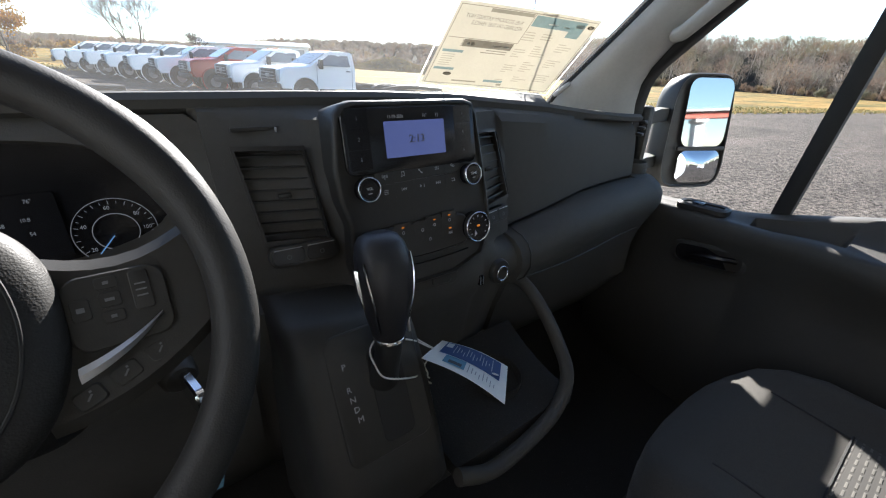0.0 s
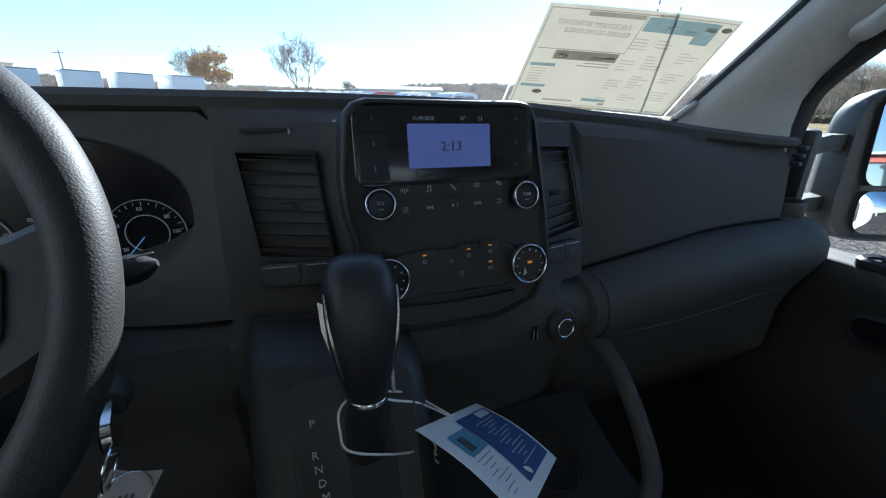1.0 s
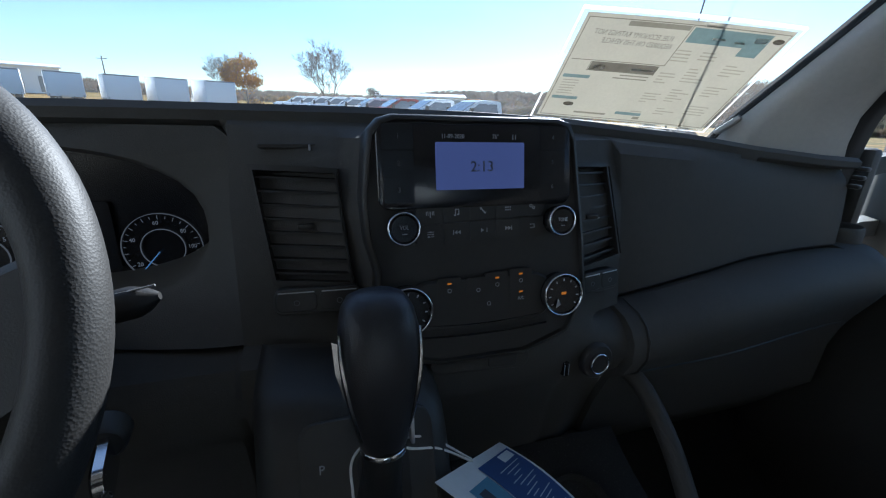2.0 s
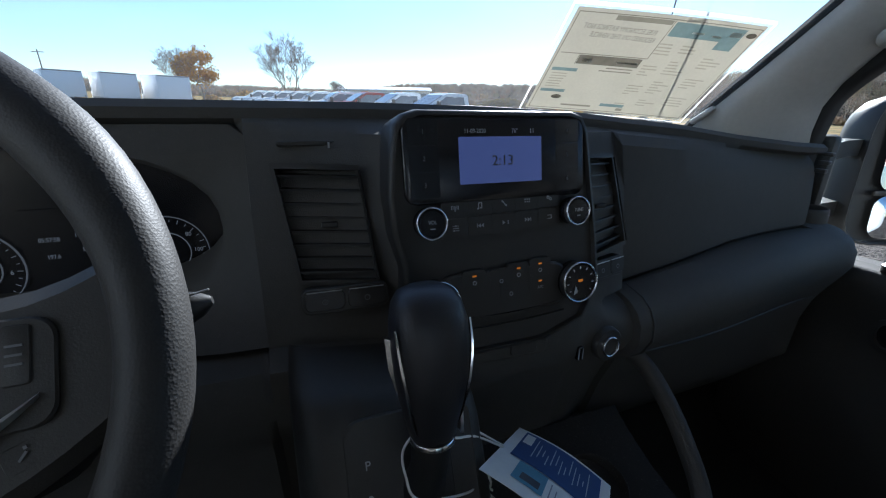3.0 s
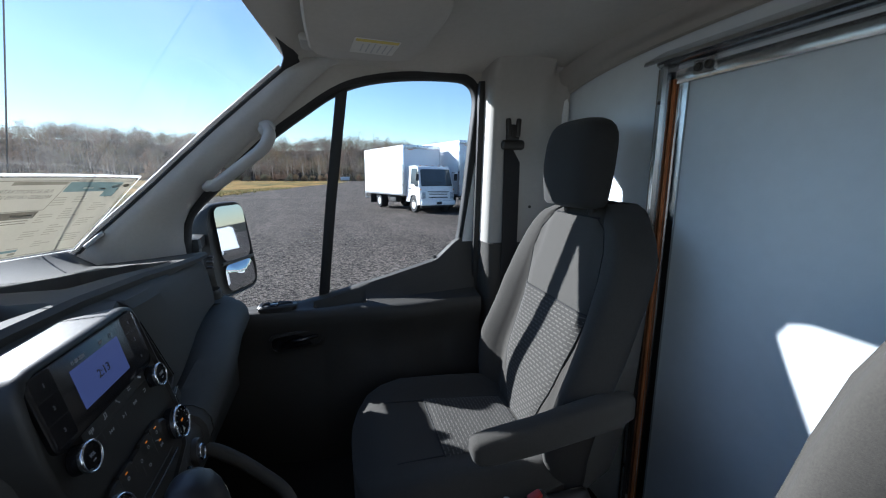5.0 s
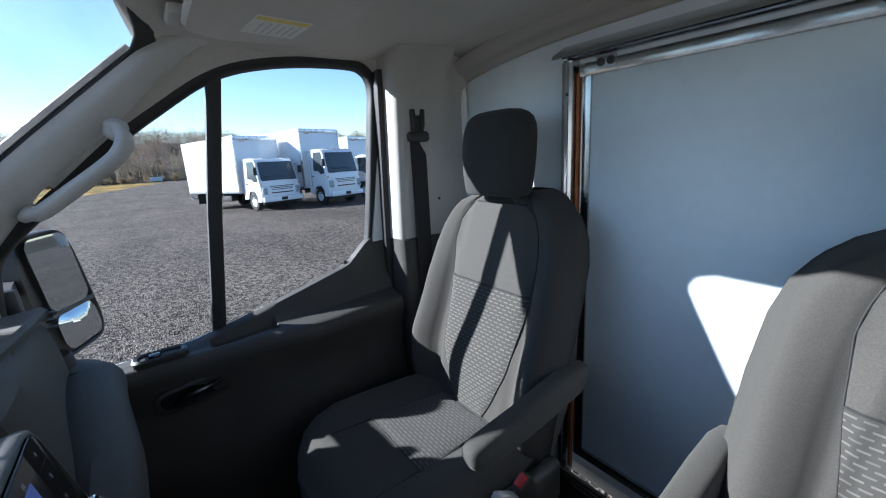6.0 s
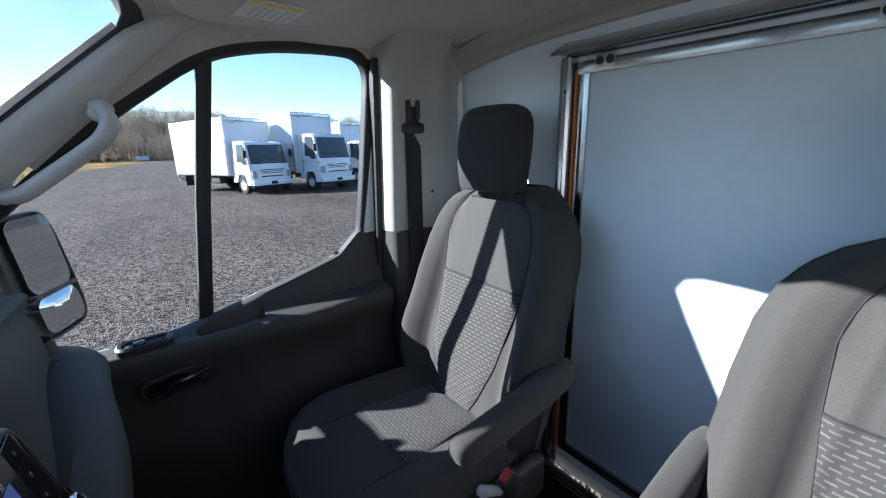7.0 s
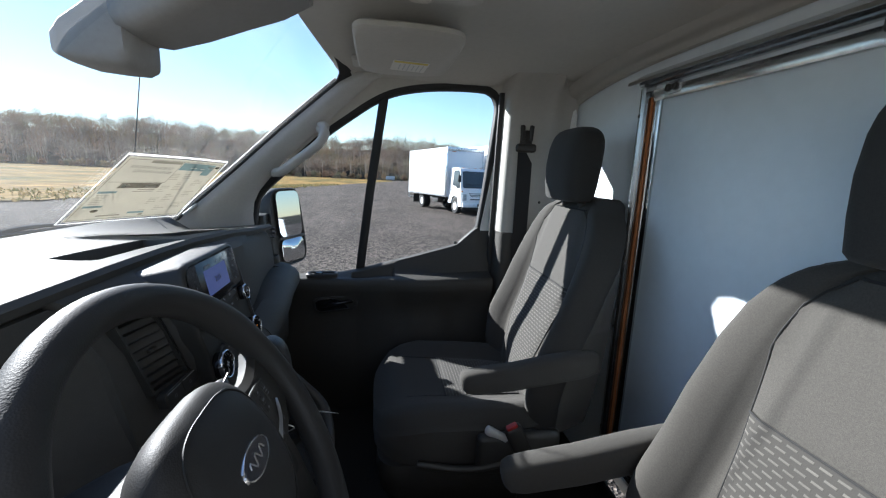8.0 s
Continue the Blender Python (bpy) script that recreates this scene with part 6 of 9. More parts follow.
    tube(bm, curve_points([eye + Vector((0, 0.002, 0.001)), eye.lerp(k0, 0.5) + Vector((0.002, 0.016, 0.002)), k0 + Vector((0.017, 0.014, -0.012))], 14), 0.0011, 6)
    part("string", bm, STRING, tag)
    bm = bmesh.new()
    tube(bm, curve_points([knot, knot + Vector((0.003, -0.006, -0.010)), knot + Vector((-0.001, -0.010, -0.018)), knot + Vector((0.004, -0.014, -0.024))], 12), 0.0012, 6)
    tube(bm, curve_points([knot, knot + Vector((-0.003, -0.008, -0.008)), knot + Vector((0.002, -0.012, -0.014))], 8), 0.0012, 6)
    disc(bm, knot - Vector((0, 0, 0.003)), (0, 0, 1), 0.0026, 0.0022, 0.006, 10)
    part("string_end", bm, STRING, tag)


console()

# ---------------------------------------------------------------- seats
def seat_half_width(z):
    return lerp_table([(1.00, 0.255), (1.10, 0.278), (1.23, 0.298), (1.42, 0.290), (1.52, 0.280), (1.58, 0.262), (1.625, 0.232), (1.655, 0.196), (1.676, 0.150), (1.690, 0.10)], z)


def seat_front(s, z):
    """How far forward the seat back's face lies at s (-1 to 1 across) and height z."""
    base = -0.148 - 0.25 * (z - 1.42) + 0.018 * math.exp(-((z - 1.20) / 0.12) ** 2)
    wing = lerp_table([(1.0, 0.02), (1.12, 0.045), (1.25, 0.055), (1.42, 0.040), (1.55, 0.018), (1.69, 0.0)], z)
    a = abs(s)
    return base + wing * ease(0.50, 0.80, a) - 0.075 * ease(0.80, 1.0, a) ** 1.6 - 0.010 * ease(0.15, 0.0, abs(a - 0.56) / 0.5)


def front_seat(cx, inner, group="front seats"):
    """inner: 1 or -1, the side of the seat on which its armrest hangs."""
    root = thing("front_seat", "dark grey cloth van seat with dashed insert and lowered armrest", "seat", group, at=(cx, 0.2, 0.70))

    def add(name, bm, mat, label="", parent=None, angle=50):
        ob = new(name, finish(bm, name, mat, angle))
        ob.parent = parent or root
        if parent is None:
            ob.matrix_parent_inverse = Matrix.Translation(-root.location)
        if label:
            tagged(ob, label)
        return ob
    # seat back body
    bm = bmesh.new()
    rings = []
    zs = [1.02 + 0.02 * k for k in range(30)] + [1.615, 1.63, 1.645, 1.655, 1.665, 1.673, 1.680, 1.686, 1.690]
    n = 56
    for z in zs:
        w = seat_half_width(z)
        shrink = ease(1.690, 1.645, z)
        front = []
        for k in range(n + 1):
            s = math.sin((k / n - 0.5) * math.pi)
            front.append(Vector((cx + s * w, seat_front(s, z) - 0.03 * (1 - shrink), z)))
        yb = -0.27 - 0.10 * (z - 1.42)
        back = []
        for k in range(1, 12):
            s = 1 - 2 * k / 12
            back.append(Vector((cx + s * w * 0.97, max(yb, -0.318) + 0.03 * abs(s) ** 4 + 0.03 * (1 - shrink), z)))
        rings.append(front + back)
    loft(bm, rings)
    add("seat_back", bm, FABRIC_SHADED)

    def panel(name, s_of, z0, z1, mat, lift, nu=16, nv=16, label=""):
        bm = bmesh.new()

        def f(u, v):
            z = z0 + (z1 - z0) * v
            sw = s_of(z)
            s = (u * 2 - 1) * sw
            x = s * seat_half_width(z)
            y = seat_front(s, z)
            edge = min(1, min(u, 1 - u) * 14, min(v, 1 - v) * 14)
            return Vector((cx + x, y + lift * (0.35 + 0.65 * edge), z)), Vector((x, z * 1.03))
        grid(bm, f, nu, nv, uv=True)
        return add(name, bm, mat, label)
    half = lambda z: lerp_table([(1.05, 0.050), (1.12, 0.090), (1.22, 0.132), (1.42, 0.160), (1.54, 0.166), (1.60, 0.152), (1.635, 0.128), (1.655, 0.100)], z) / seat_half_width(z)
    panel("upper_insert", half, 1.428, 1.655, FABRIC, 0.004)
    panel("back_insert", half, 1.055, 1.424, CLOTH_PATTERN, 0.007, 20, 24, "woven insert with light grey dashes")
    # stitched seams
    for s in (-1, 1):
        bm = bmesh.new()
        tube(bm, [Vector((cx + s * half(z) * seat_half_width(z), seat_front(half(z), z) + 0.002, z)) for z in [1.06 + 0.595 * k / 24 for k in range(25)]], 0.0014, 6)
        add("seam", bm, SEAM)
    bm = bmesh.new()
    tube(bm, [Vector((cx + t * half(1.426) * seat_half_width(1.426), seat_front(t * half(1.426), 1.426) + 0.004, 1.426)) for t in [k / 8 - 1 for k in range(17)]], 0.002, 6)
    add("cross_seam", bm, SEAM)
    bm = bmesh.new()
    tube(bm, [Vector((cx + t * 0.100, seat_front(t * 0.55, 1.657) + 0.002, 1.657)) for t in [k / 8 - 1 for k in range(17)]], 0.0022, 6)
    add("top_seam", bm, SEAM)
    # head restraint
    bm = bmesh.new()
    rings = []
    for z, w, d, y in ((1.680, 0.090, 0.030, -0.200), (1.683, 0.102, 0.041, -0.200), (1.692, 0.108, 0.048, -0.200), (1.74, 0.112, 0.055, -0.202), (1.79, 0.115, 0.058, -0.205), (1.84, 0.115, 0.056, -0.210), (1.864, 0.112, 0.052, -0.213),
                       (1.882, 0.105, 0.046, -0.214), (1.895, 0.092, 0.037, -0.214), (1.903, 0.072, 0.024, -0.214), (1.9065, 0.042, 0.011, -0.214)):
        ring = []
        for j in range(32):
            a = 2 * math.pi * j / 32
            c, s = math.cos(a), math.sin(a)
            ring.append(Vector((cx + w * math.copysign(abs(c) ** 0.52, c), y + d * math.copysign(abs(s) ** 0.66, s), z)))
        rings.append(ring)
    loft(bm, rings)
    add("head_restraint", bm, HEADREST_SHADED, "head restraint in seat cloth coloured darker to imitate shade", angle=70)
    for s in (-1, 1):
        bm = bmesh.new()
        tube(bm, [(cx + s * 0.055, -0.222, 1.60), (cx + s * 0.055, -0.218, 1.70)], 0.0065, 12)
        add("restraint_post", bm, DARK)
        bm = bmesh.new()
        disc(bm, (cx + s * 0.055, -0.2205, 1.668), (0, 0, 1), 0.013, 0.011, 0.016, 18, 0.003)
        add("post_sleeve", bm, DARK)
    # cushion
    bm = bmesh.new()
    rings = []
    outline = [(-0.085, 0.215), (-0.06, 0.245), (0.0, 0.262), (0.10, 0.268), (0.20, 0.270), (0.26, 0.270), (0.32, 0.262), (0.365, 0.240), (0.398, 0.200), (0.416, 0.140), (0.422, 0.06)]

    def cushion_top(s, y):
        return 1.076 + 0.014 * ease(0.05, 0.36, y) + 0.026 * ease(0.45, 0.80, abs(s)) * ease(0.39, 0.24, y) - 0.045 * ease(0.82, 1.0, abs(s)) ** 1.5 - 0.05 * ease(0.32, 0.425, y) ** 2 - 0.012 * ease(0.08, -0.08, y)
    for y, w in outline:
        sec = []
        for k in range(21):
            s = math.sin((k / 20 - 0.5) * math.pi)
            sec.append(Vector((cx + s * w, y, cushion_top(s, y))))
        sec += [Vector((cx + w * 1.0, y, 1.0)), Vector((cx + w * 0.95, y, 0.945)), Vector((cx, y, 0.935)), Vector((cx - w * 0.95, y, 0.945)), Vector((cx - w, y, 1.0))]
        rings.append(sec)
    loft(bm, rings)
    add("cushion", bm, FABRIC_SHADED)
    bm = bmesh.new()

    def fc(u, v):
        y = -0.04 + 0.24 * v
        x = (u * 2 - 1) * (0.108 + 0.022 * v)
        e = min(1, min(u, 1 - u) * 14, min(v, 1 - v) * 14)
        return Vector((cx + x, y, cushion_top(x / 0.27, y) + 0.002 + 0.004 * e)), Vector((x, y))
    grid(bm, fc, 16, 16, uv=True)
    add("cushion_insert", bm, CLOTH_PATTERN, "woven insert with light grey dashes")
    for s in (-1, 1):
        bm = bmesh.new()
        tube(bm, [Vector((cx + s * (0.109 + 0.022 * v), -0.04 + 0.36 * v, cushion_top(0.44, -0.04 + 0.36 * v) + 0.001)) for v in [k / 14 for k in range(15)]], 0.0022, 6)
        add("cushion_seam", bm, SEAM)
    bm = bmesh.new()
    tube(bm, [Vector((cx + t * 0.130, 0.201, cushion_top(t * 0.48, 0.201) + 0.002)) for t in [k / 7 - 1 for k in range(15)]], 0.0022, 6)
    add("cushion_cross_seam", bm, SEAM)
    # plastic skirt and pedestal
    bm = bmesh.new()
    rings = [[Vector((cx + x * k, 0.165 + y * k2, z)) for x, y in rounded(0.52, 0.48, 0.06, 5)] for z, k, k2 in ((0.955, 0.98, 1.0), (0.93, 1.0, 1.02), (0.86, 0.96, 0.98), (0.80, 0.80, 0.85), (0.705, 0.78, 0.84))]
    loft(bm, rings)
    add("pedestal", bm, DARK, "black plastic seat pedestal")
    bm = bmesh.new()
    box(bm, (cx + inner * 0.285, 0.02, 1.0), (0.035, 0.24, 0.12), 0.015)
    add("recliner_cover", bm, DARK)
    bm = bmesh.new()
    tube(bm, curve_points([(cx + inner * 0.275, 0.30, 0.975), (cx + inner * 0.298, 0.16, 0.965), (cx + inner * 0.298, 0.02, 0.985)], 10), 0.010, 10)
    add("slide_bar", bm, DARK)
    # armrest
    ax = cx + inner * 0.298
    bm = bmesh.new()
    rings = []
    for y, hw, top, bot in ((0.196, 0.010, 1.243, 1.226), (0.192, 0.019, 1.252, 1.212), (0.180, 0.0245, 1.257, 1.200), (0.15, 0.027, 1.262, 1.196), (0.05, 0.028, 1.272, 1.202), (-0.06, 0.029, 1.290, 1.216), (-0.14, 0.027, 1.300, 1.226), (-0.175, 0.020, 1.296, 1.236)):
        ring = []
        for j in range(20):
            a = 2 * math.pi * j / 20
            c, s = math.cos(a), math.sin(a)
            ring.append(Vector((ax + hw * math.copysign(abs(c) ** 0.6, c), y, (top + bot) / 2 + (top - bot) / 2 * math.copysign(abs(s) ** 0.6, s))))
        rings.append(ring)
    loft(bm, rings)
    add("armrest", bm, FABRIC_SHADED, "dark grey cloth armrest folded down", angle=60)
    bm = bmesh.new()
    disc(bm, (ax - inner * 0.045, -0.12, 1.242), (inner, 0, 0), 0.030, 0.028, 0.02, 24, 0.004)
    add("armrest_pivot", bm, DARK)
    # pale stalk that carries the buckle
    bm = bmesh.new()
    box(bm, (0, 0, 0), (0.022, 0.070, 0.024), 0.008, Matrix.Translation((cx + inner * 0.288, 0.085, 1.058)) @ pose(0, 0, 0, 28, 0, 10 * inner))
    add("buckle_stalk", bm, PILLAR, "pale grey plastic buckle stalk")
    # buckle
    bm = bmesh.new()
    box(bm, (0, 0, 0), (0.028, 0.050, 0.085), 0.010, Matrix.Translation((cx + inner * 0.300, 0.03, 1.050)) @ pose(0, 0, 0, -25, 0, 0))
    bk = add("belt_buckle", bm, DARK)
    bm = bmesh.new()
    box(bm, (0, 0, 0.038), (0.020, 0.032, 0.018), 0.004, Matrix.Translation((cx + inner * 0.300, 0.03, 1.050)) @ pose(0, 0, 0, -25, 0, 0))
    ob = new("buckle_button", finish(bm, "buckle_button", RED_BUTTON))
    ob.parent = bk
    tagged(ob, "red release button")
    return root


front_seat(0.408, -1)
driver_seat = front_seat(-0.492, 1)
driver_seat.location += Vector((0, -0.018, -0.016))


# ---------------------------------------------------------------- paper price sheet behind the windscreen
def window_sheet():
    root = thing("window_sheet", "large printed paper sheet in a clear sleeve behind the windscreen", "paper sheet")
    bl, br, tl, tr = Vector((0.304, 1.182, 1.605)), Vector((0.712, 1.108, 1.580)), Vector((0.282, 0.998, 1.772)), Vector((0.690, 0.930, 1.760))
    nrm = (br - bl).cross(tl - bl).normalized()

    def at(u, v, d=0.0):
        p = bl.lerp(br, u).lerp(tl.lerp(tr, u), v)
        return p + nrm * (d + 0.006 * math.sin(math.pi * u)) + Vector((0, 0, 0.006 * math.sin(math.pi * u)))
    bm = bmesh.new()
    slab(bm, lambda u, v: at(u, v), 16, 10, -nrm * 0.0005)
    part("sheet", bm, STICKER, root)
    bm = bmesh.new()
    grid(bm, lambda u, v: at(-0.035 + 1.07 * u, -0.035 + 1.09 * v, -0.0015), 16, 10)
    slv = part("clear_sleeve", bm, PANE, root, "clear plastic sleeve round the sheet")
    slv.visible_shadow = False

    def patch(name, u0, u1, v0, v1, mat, d=0.0012):
        bm = bmesh.new()
        grid(bm, lambda u, v: at(u0 + (u1 - u0) * u, v0 + (v1 - v0) * v, d), 6, 2)
        return part(name, bm, mat, root)
    # folded edges of the sleeve
    for u0, u1, v0, v1 in ((-0.034, -0.024, -0.03, 1.05), (1.018, 1.030, -0.03, 1.04), (-0.024, 1.018, -0.034, -0.024), (-0.024, 1.018, 1.020, 1.050)):
        patch("sleeve_edge", u0, u1, v0, v1, STICKER_EDGE, 0.0006)
    # ruled frame and columns
    for u0, u1, v0, v1 in ((0.012, 0.017, 0.02, 0.975), (0.983, 0.988, 0.02, 0.975), (0.017, 0.983, 0.02, 0.028), (0.017, 0.983, 0.967, 0.975), (0.492, 0.497, 0.62, 0.967), (0.03, 0.492, 0.618, 0.626), (0.128, 0.132, 0.52, 0.61)):
        patch("rule", u0, u1, v0, v1, STICKER_LINE)
    patch("blue_band", 0.505, 0.905, 0.835, 0.955, STICKER_BLUE)
    patch("blue_cell", 0.80, 0.905, 0.765, 0.835, STICKER_BLUE)
    patch("dark_band", 0.134, 0.475, 0.525, 0.612, STICKER_DARK)
    patch("top_bar", 0.20, 0.488, 0.925, 0.962, STICKER_LINE)
    for v in (0.445, 0.215):
        patch("side_band", 0.03, 0.165, v, v + 0.032, STICKER_BLUE)
    patch("foot_band", 0.42, 0.57, 0.085, 0.118, STICKER_BLUE)
    patch("foot_bar", 0.19, 0.37, 0.062, 0.082, STICKER_LINE)
    patch("seal_box", 0.535, 0.575, 0.045, 0.075, STICKER_LINE)
    for u in (0.168, 0.198):
        bm = bmesh.new()
        annulus(bm, at(u, 0.567, 0.0018), nrm, 0.0022, 0.0048, 0.0004, 16)
        part("round_mark", bm, STICKER_EDGE, root)
    random.seed(5)
    for col, (u0, u1) in enumerate(((0.50, 0.60), (0.63, 0.76), (0.80, 0.93))):
        for k in range(22):
            if (k + 2 * col) % 7 > 3 + col % 2:
                continue
            w = (u1 - u0) * random.uniform(0.35, 0.95)
            v = 0.76 - 0.030 * k
            patch("print_line", u0, u0 + w, v, v + 0.012, STICKER_INK)
    for k in range(6):
        patch("print_line", 0.04, 0.04 + random.uniform(0.07, 0.115), 0.415 - 0.028 * k, 0.426 - 0.028 * k, STICKER_INK, 0.0018)
    for k in range(2):
        patch("print_line", 0.31 - 0.03 * k, 0.46, 0.495 - 0.03 * k, 0.507 - 0.03 * k, STICKER_LINE)
    # heading, printed on the outer face, so that it reads backwards from the cab
    u_ax = (at(0.6, 0.5) - at(0.4, 0.5)).normalized()
    v_ax = (at(0.5, 0.6) - at(0.5, 0.4)).normalized()
    for txt, u, v, s in (("FUEL ECONOMY RATINGS NOT", 0.255, 0.855, 0.0150), ("REQUIRED ON THIS VEHICLE", 0.290, 0.790, 0.0150)):
        m = frame_of(at(u, v, 0.0016), u_ax, v_ax)
        lettering("heading", txt, s, m, STICKER_DARK, root, 0.72, mirror=True, thick=0.0)
    for u0, u1, v0, v1 in ((0.545, 0.63, 0.965, 0.985), (0.83, 0.895, 0.885, 0.925), (0.62, 0.69, 0.875, 0.890), (0.74, 0.79, 0.865, 0.88), (0.345, 0.46, 0.555, 0.575)):
        patch("name_bar", u0, u1, v0, v1, STICKER_EDGE, 0.0018)
    for u, v in ((0.948, 0.915), (0.135, 0.165)):
        bm = bmesh.new()
        c = at(u, v, 0.0018)
        loft(bm, [[c + u_ax * 0.012 * math.cos(a) + v_ax * 0.0055 * math.sin(a) + nrm * d for a in [2 * math.pi * j / 20 for j in range(20)]] for d in (0, 0.0006)])
        part("oval_mark", bm, STICKER_LINE, root)


window_sheet()


# ---------------------------------------------------------------- rear view mirror inside
def inner_mirror():
    """Camera and rain sensor cover: a block on the glass and a broad hood that runs back from it to the roof."""
    root = thing("sensor_cover", "pale grey plastic sensor cover hanging at the top of the windscreen", "sensor cover")

    def shell(name, stations, ex):
        bm = bmesh.new()
        rings = []
        for y, z0, z1, hw in stations:
            ring = []
            for j in range(28):
                a = 2 * math.pi * j / 28
                c, sn = math.cos(a), math.sin(a)
                ring.append(Vector((XC + hw * math.copysign(abs(c) ** ex, c), y, (z0 + z1) / 2 + (z1 - z0) / 2 * math.copysign(abs(sn) ** ex, sn))))
            rings.append(ring)
        loft(bm, rings)
        return part(name, bm, MIRROR_GREY, root, angle=50)
    shell("block", [(0.884, 1.928, 1.940, 0.036), (0.878, 1.914, 1.950, 0.047), (0.862, 1.906, 1.968, 0.053), (0.820, 1.902, 2.000, 0.056), (0.790, 1.901, 2.020, 0.056), (0.779, 1.906, 2.024, 0.053), (0.775, 1.920, 2.010, 0.044)], 0.35)
    hood = shell("hood", [(0.800, 1.975, 1.998, 0.050), (0.785, 1.952, 2.022, 0.062), (0.755, 1.950, 2.044, 0.072), (0.70, 1.970, 2.074, 0.086), (0.64, 1.998, 2.096, 0.102), (0.58, 2.024, 2.112, 0.116), (0.53, 2.058, 2.118, 0.124)], 0.45)
    bm = bmesh.new()
    for s in (-1, 1):
        tube(bm, [(XC + s * (0.089 + 0.26 * (0.68 - y)), y, 2.012 + 0.46 * (0.68 - y)) for y in (0.74, 0.68, 0.62, 0.56)], 0.0012, 6)
    part("joint_line", bm, DARK, hood)


inner_mirror()


# ---------------------------------------------------------------- door mirror, wiper and aerial outside
def door_mirror(side):
    root = thing("door_mirror", "black two-part towing mirror on a double arm outside the door", "mirror", "door mirrors")
    c = sided([(1.255, 0.850, 1.464)], side)[0]
    nrm = Vector((-0.62 * side, -1.326, 0.143)).normalized()
    x_ax = Vector((0, 0, 1)).cross(nrm)
    M = frame_of(c, x_ax, nrm.cross(x_ax))
    bm = bmesh.new()
    rings = []
    def sil(k):
        out = []
        for j in range(56):
            a = 2 * math.pi * j / 56
            x, y = math.copysign(abs(math.cos(a)) ** 0.42, math.cos(a)), math.copysign(abs(math.sin(a)) ** 0.42, math.sin(a))
            out.append((k * x * (0.099 - 0.008 * y) * (1.42 if x < 0 else 1), k * y * 0.186 - 0.002))
        return out
    for k, d in ((0.975, -0.004), (0.975, 0.010), (1.0, 0.013), (1.025, 0.006), (1.03, -0.03), (1.0, -0.065), (0.92, -0.092), (0.75, -0.110), (0.4, -0.120)):
        rings.append([M @ Vector((x, y, d)) for x, y in sil(k)])
    loft(bm, rings)
    part("housing", bm, DARK, root, "black plastic mirror housing", angle=50)
    for y, h, nm, lab in ((0.062, 0.222, "main_glass", "tall flat mirror glass"), (-0.117, 0.112, "wide_angle_glass", "small convex mirror glass")):
        bm = bmesh.new()
        m = M @ Matrix.Translation((0.0, y, 0.0125))
        pts = rounded(0.172, h, 0.034, 6)
        if nm == "main_glass":
            loft(bm, [[m @ Vector((a, b, d)) for a, b in pts] for d in (-0.004, 0.0)])
        else:
            loft(bm, [[m @ Vector((a * k, b * k, 0.012 * (1 - k * k))) for a, b in pts] for k in (1.0, 0.8, 0.6, 0.4, 0.2, 0.05)])
        part(nm, bm, MIRROR, root, lab, angle=80)
    bm = bmesh.new()
    box(bm, (0, -0.055, 0.012), (0.19, 0.014, 0.010), 0.003, M)
    part("glass_divider", bm, DARK, root)
    for z, dy in ((1.520, 0.0), (1.362, 0.01)):
        bm = bmesh.new()
        pts = sided([(0.945, 0.915 + dy, z - 0.01), (1.05, 0.930 + dy, z), (1.20, 0.945, z)], side)
        loft(bm, [[p + Vector(o) for o in ((0, -0.022, -0.020), (0, 0.022, -0.020), (0, 0.022, 0.020), (0, -0.022, 0.020))] for p in pts])
        part("arm", bm, DARK, root)
    bm = bmesh.new()
    box(bm, (0, 0, 0), (0.03, 0.06, 0.25), 0.012, Matrix.Translation(sided([(0.950, 0.908, 1.43)], side)[0]))
    part("mount", bm, DARK, root)


for sd in (1, -1):
    door_mirror(sd)


def wiper(u, w):
    root = thing("wiper", "black windscreen wiper parked along the foot of the glass", "wiper", "wipers")
    out = Vector((0, 0.012, 0.014))
    bm = bmesh.new()
    pts = [screen_point(u - w * k / 12, 0.11 - 0.02 * math.sin(k / 12 * math.pi)) + out for k in range(13)]
    tube(bm, pts, 0.006, 6)
    part("blade", bm, RUBBER, root)
    bm = bmesh.new()
    mid = pts[6] + Vector((0, 0.006, 0.010))
    tube(bm, curve_points([screen_point(u - w * 1.05, -0.0) + out * 1.2, pts[9] + out * 0.7, mid], 12), [0.010 - 0.005 * k / 12 for k in range(13)], 8)
    part("arm", bm, DARK, root)
    bm = bmesh.new()
    disc(bm, screen_point(u - w * 1.05, 0.0) + out * 0.8, (0, 0.6, 0.8), 0.022, 0.016, 0.024, 18, 0.005)
    part("pivot_cap", bm, DARK, root)


wiper(0.88, 0.62)
wiper(0.02, 0.70)


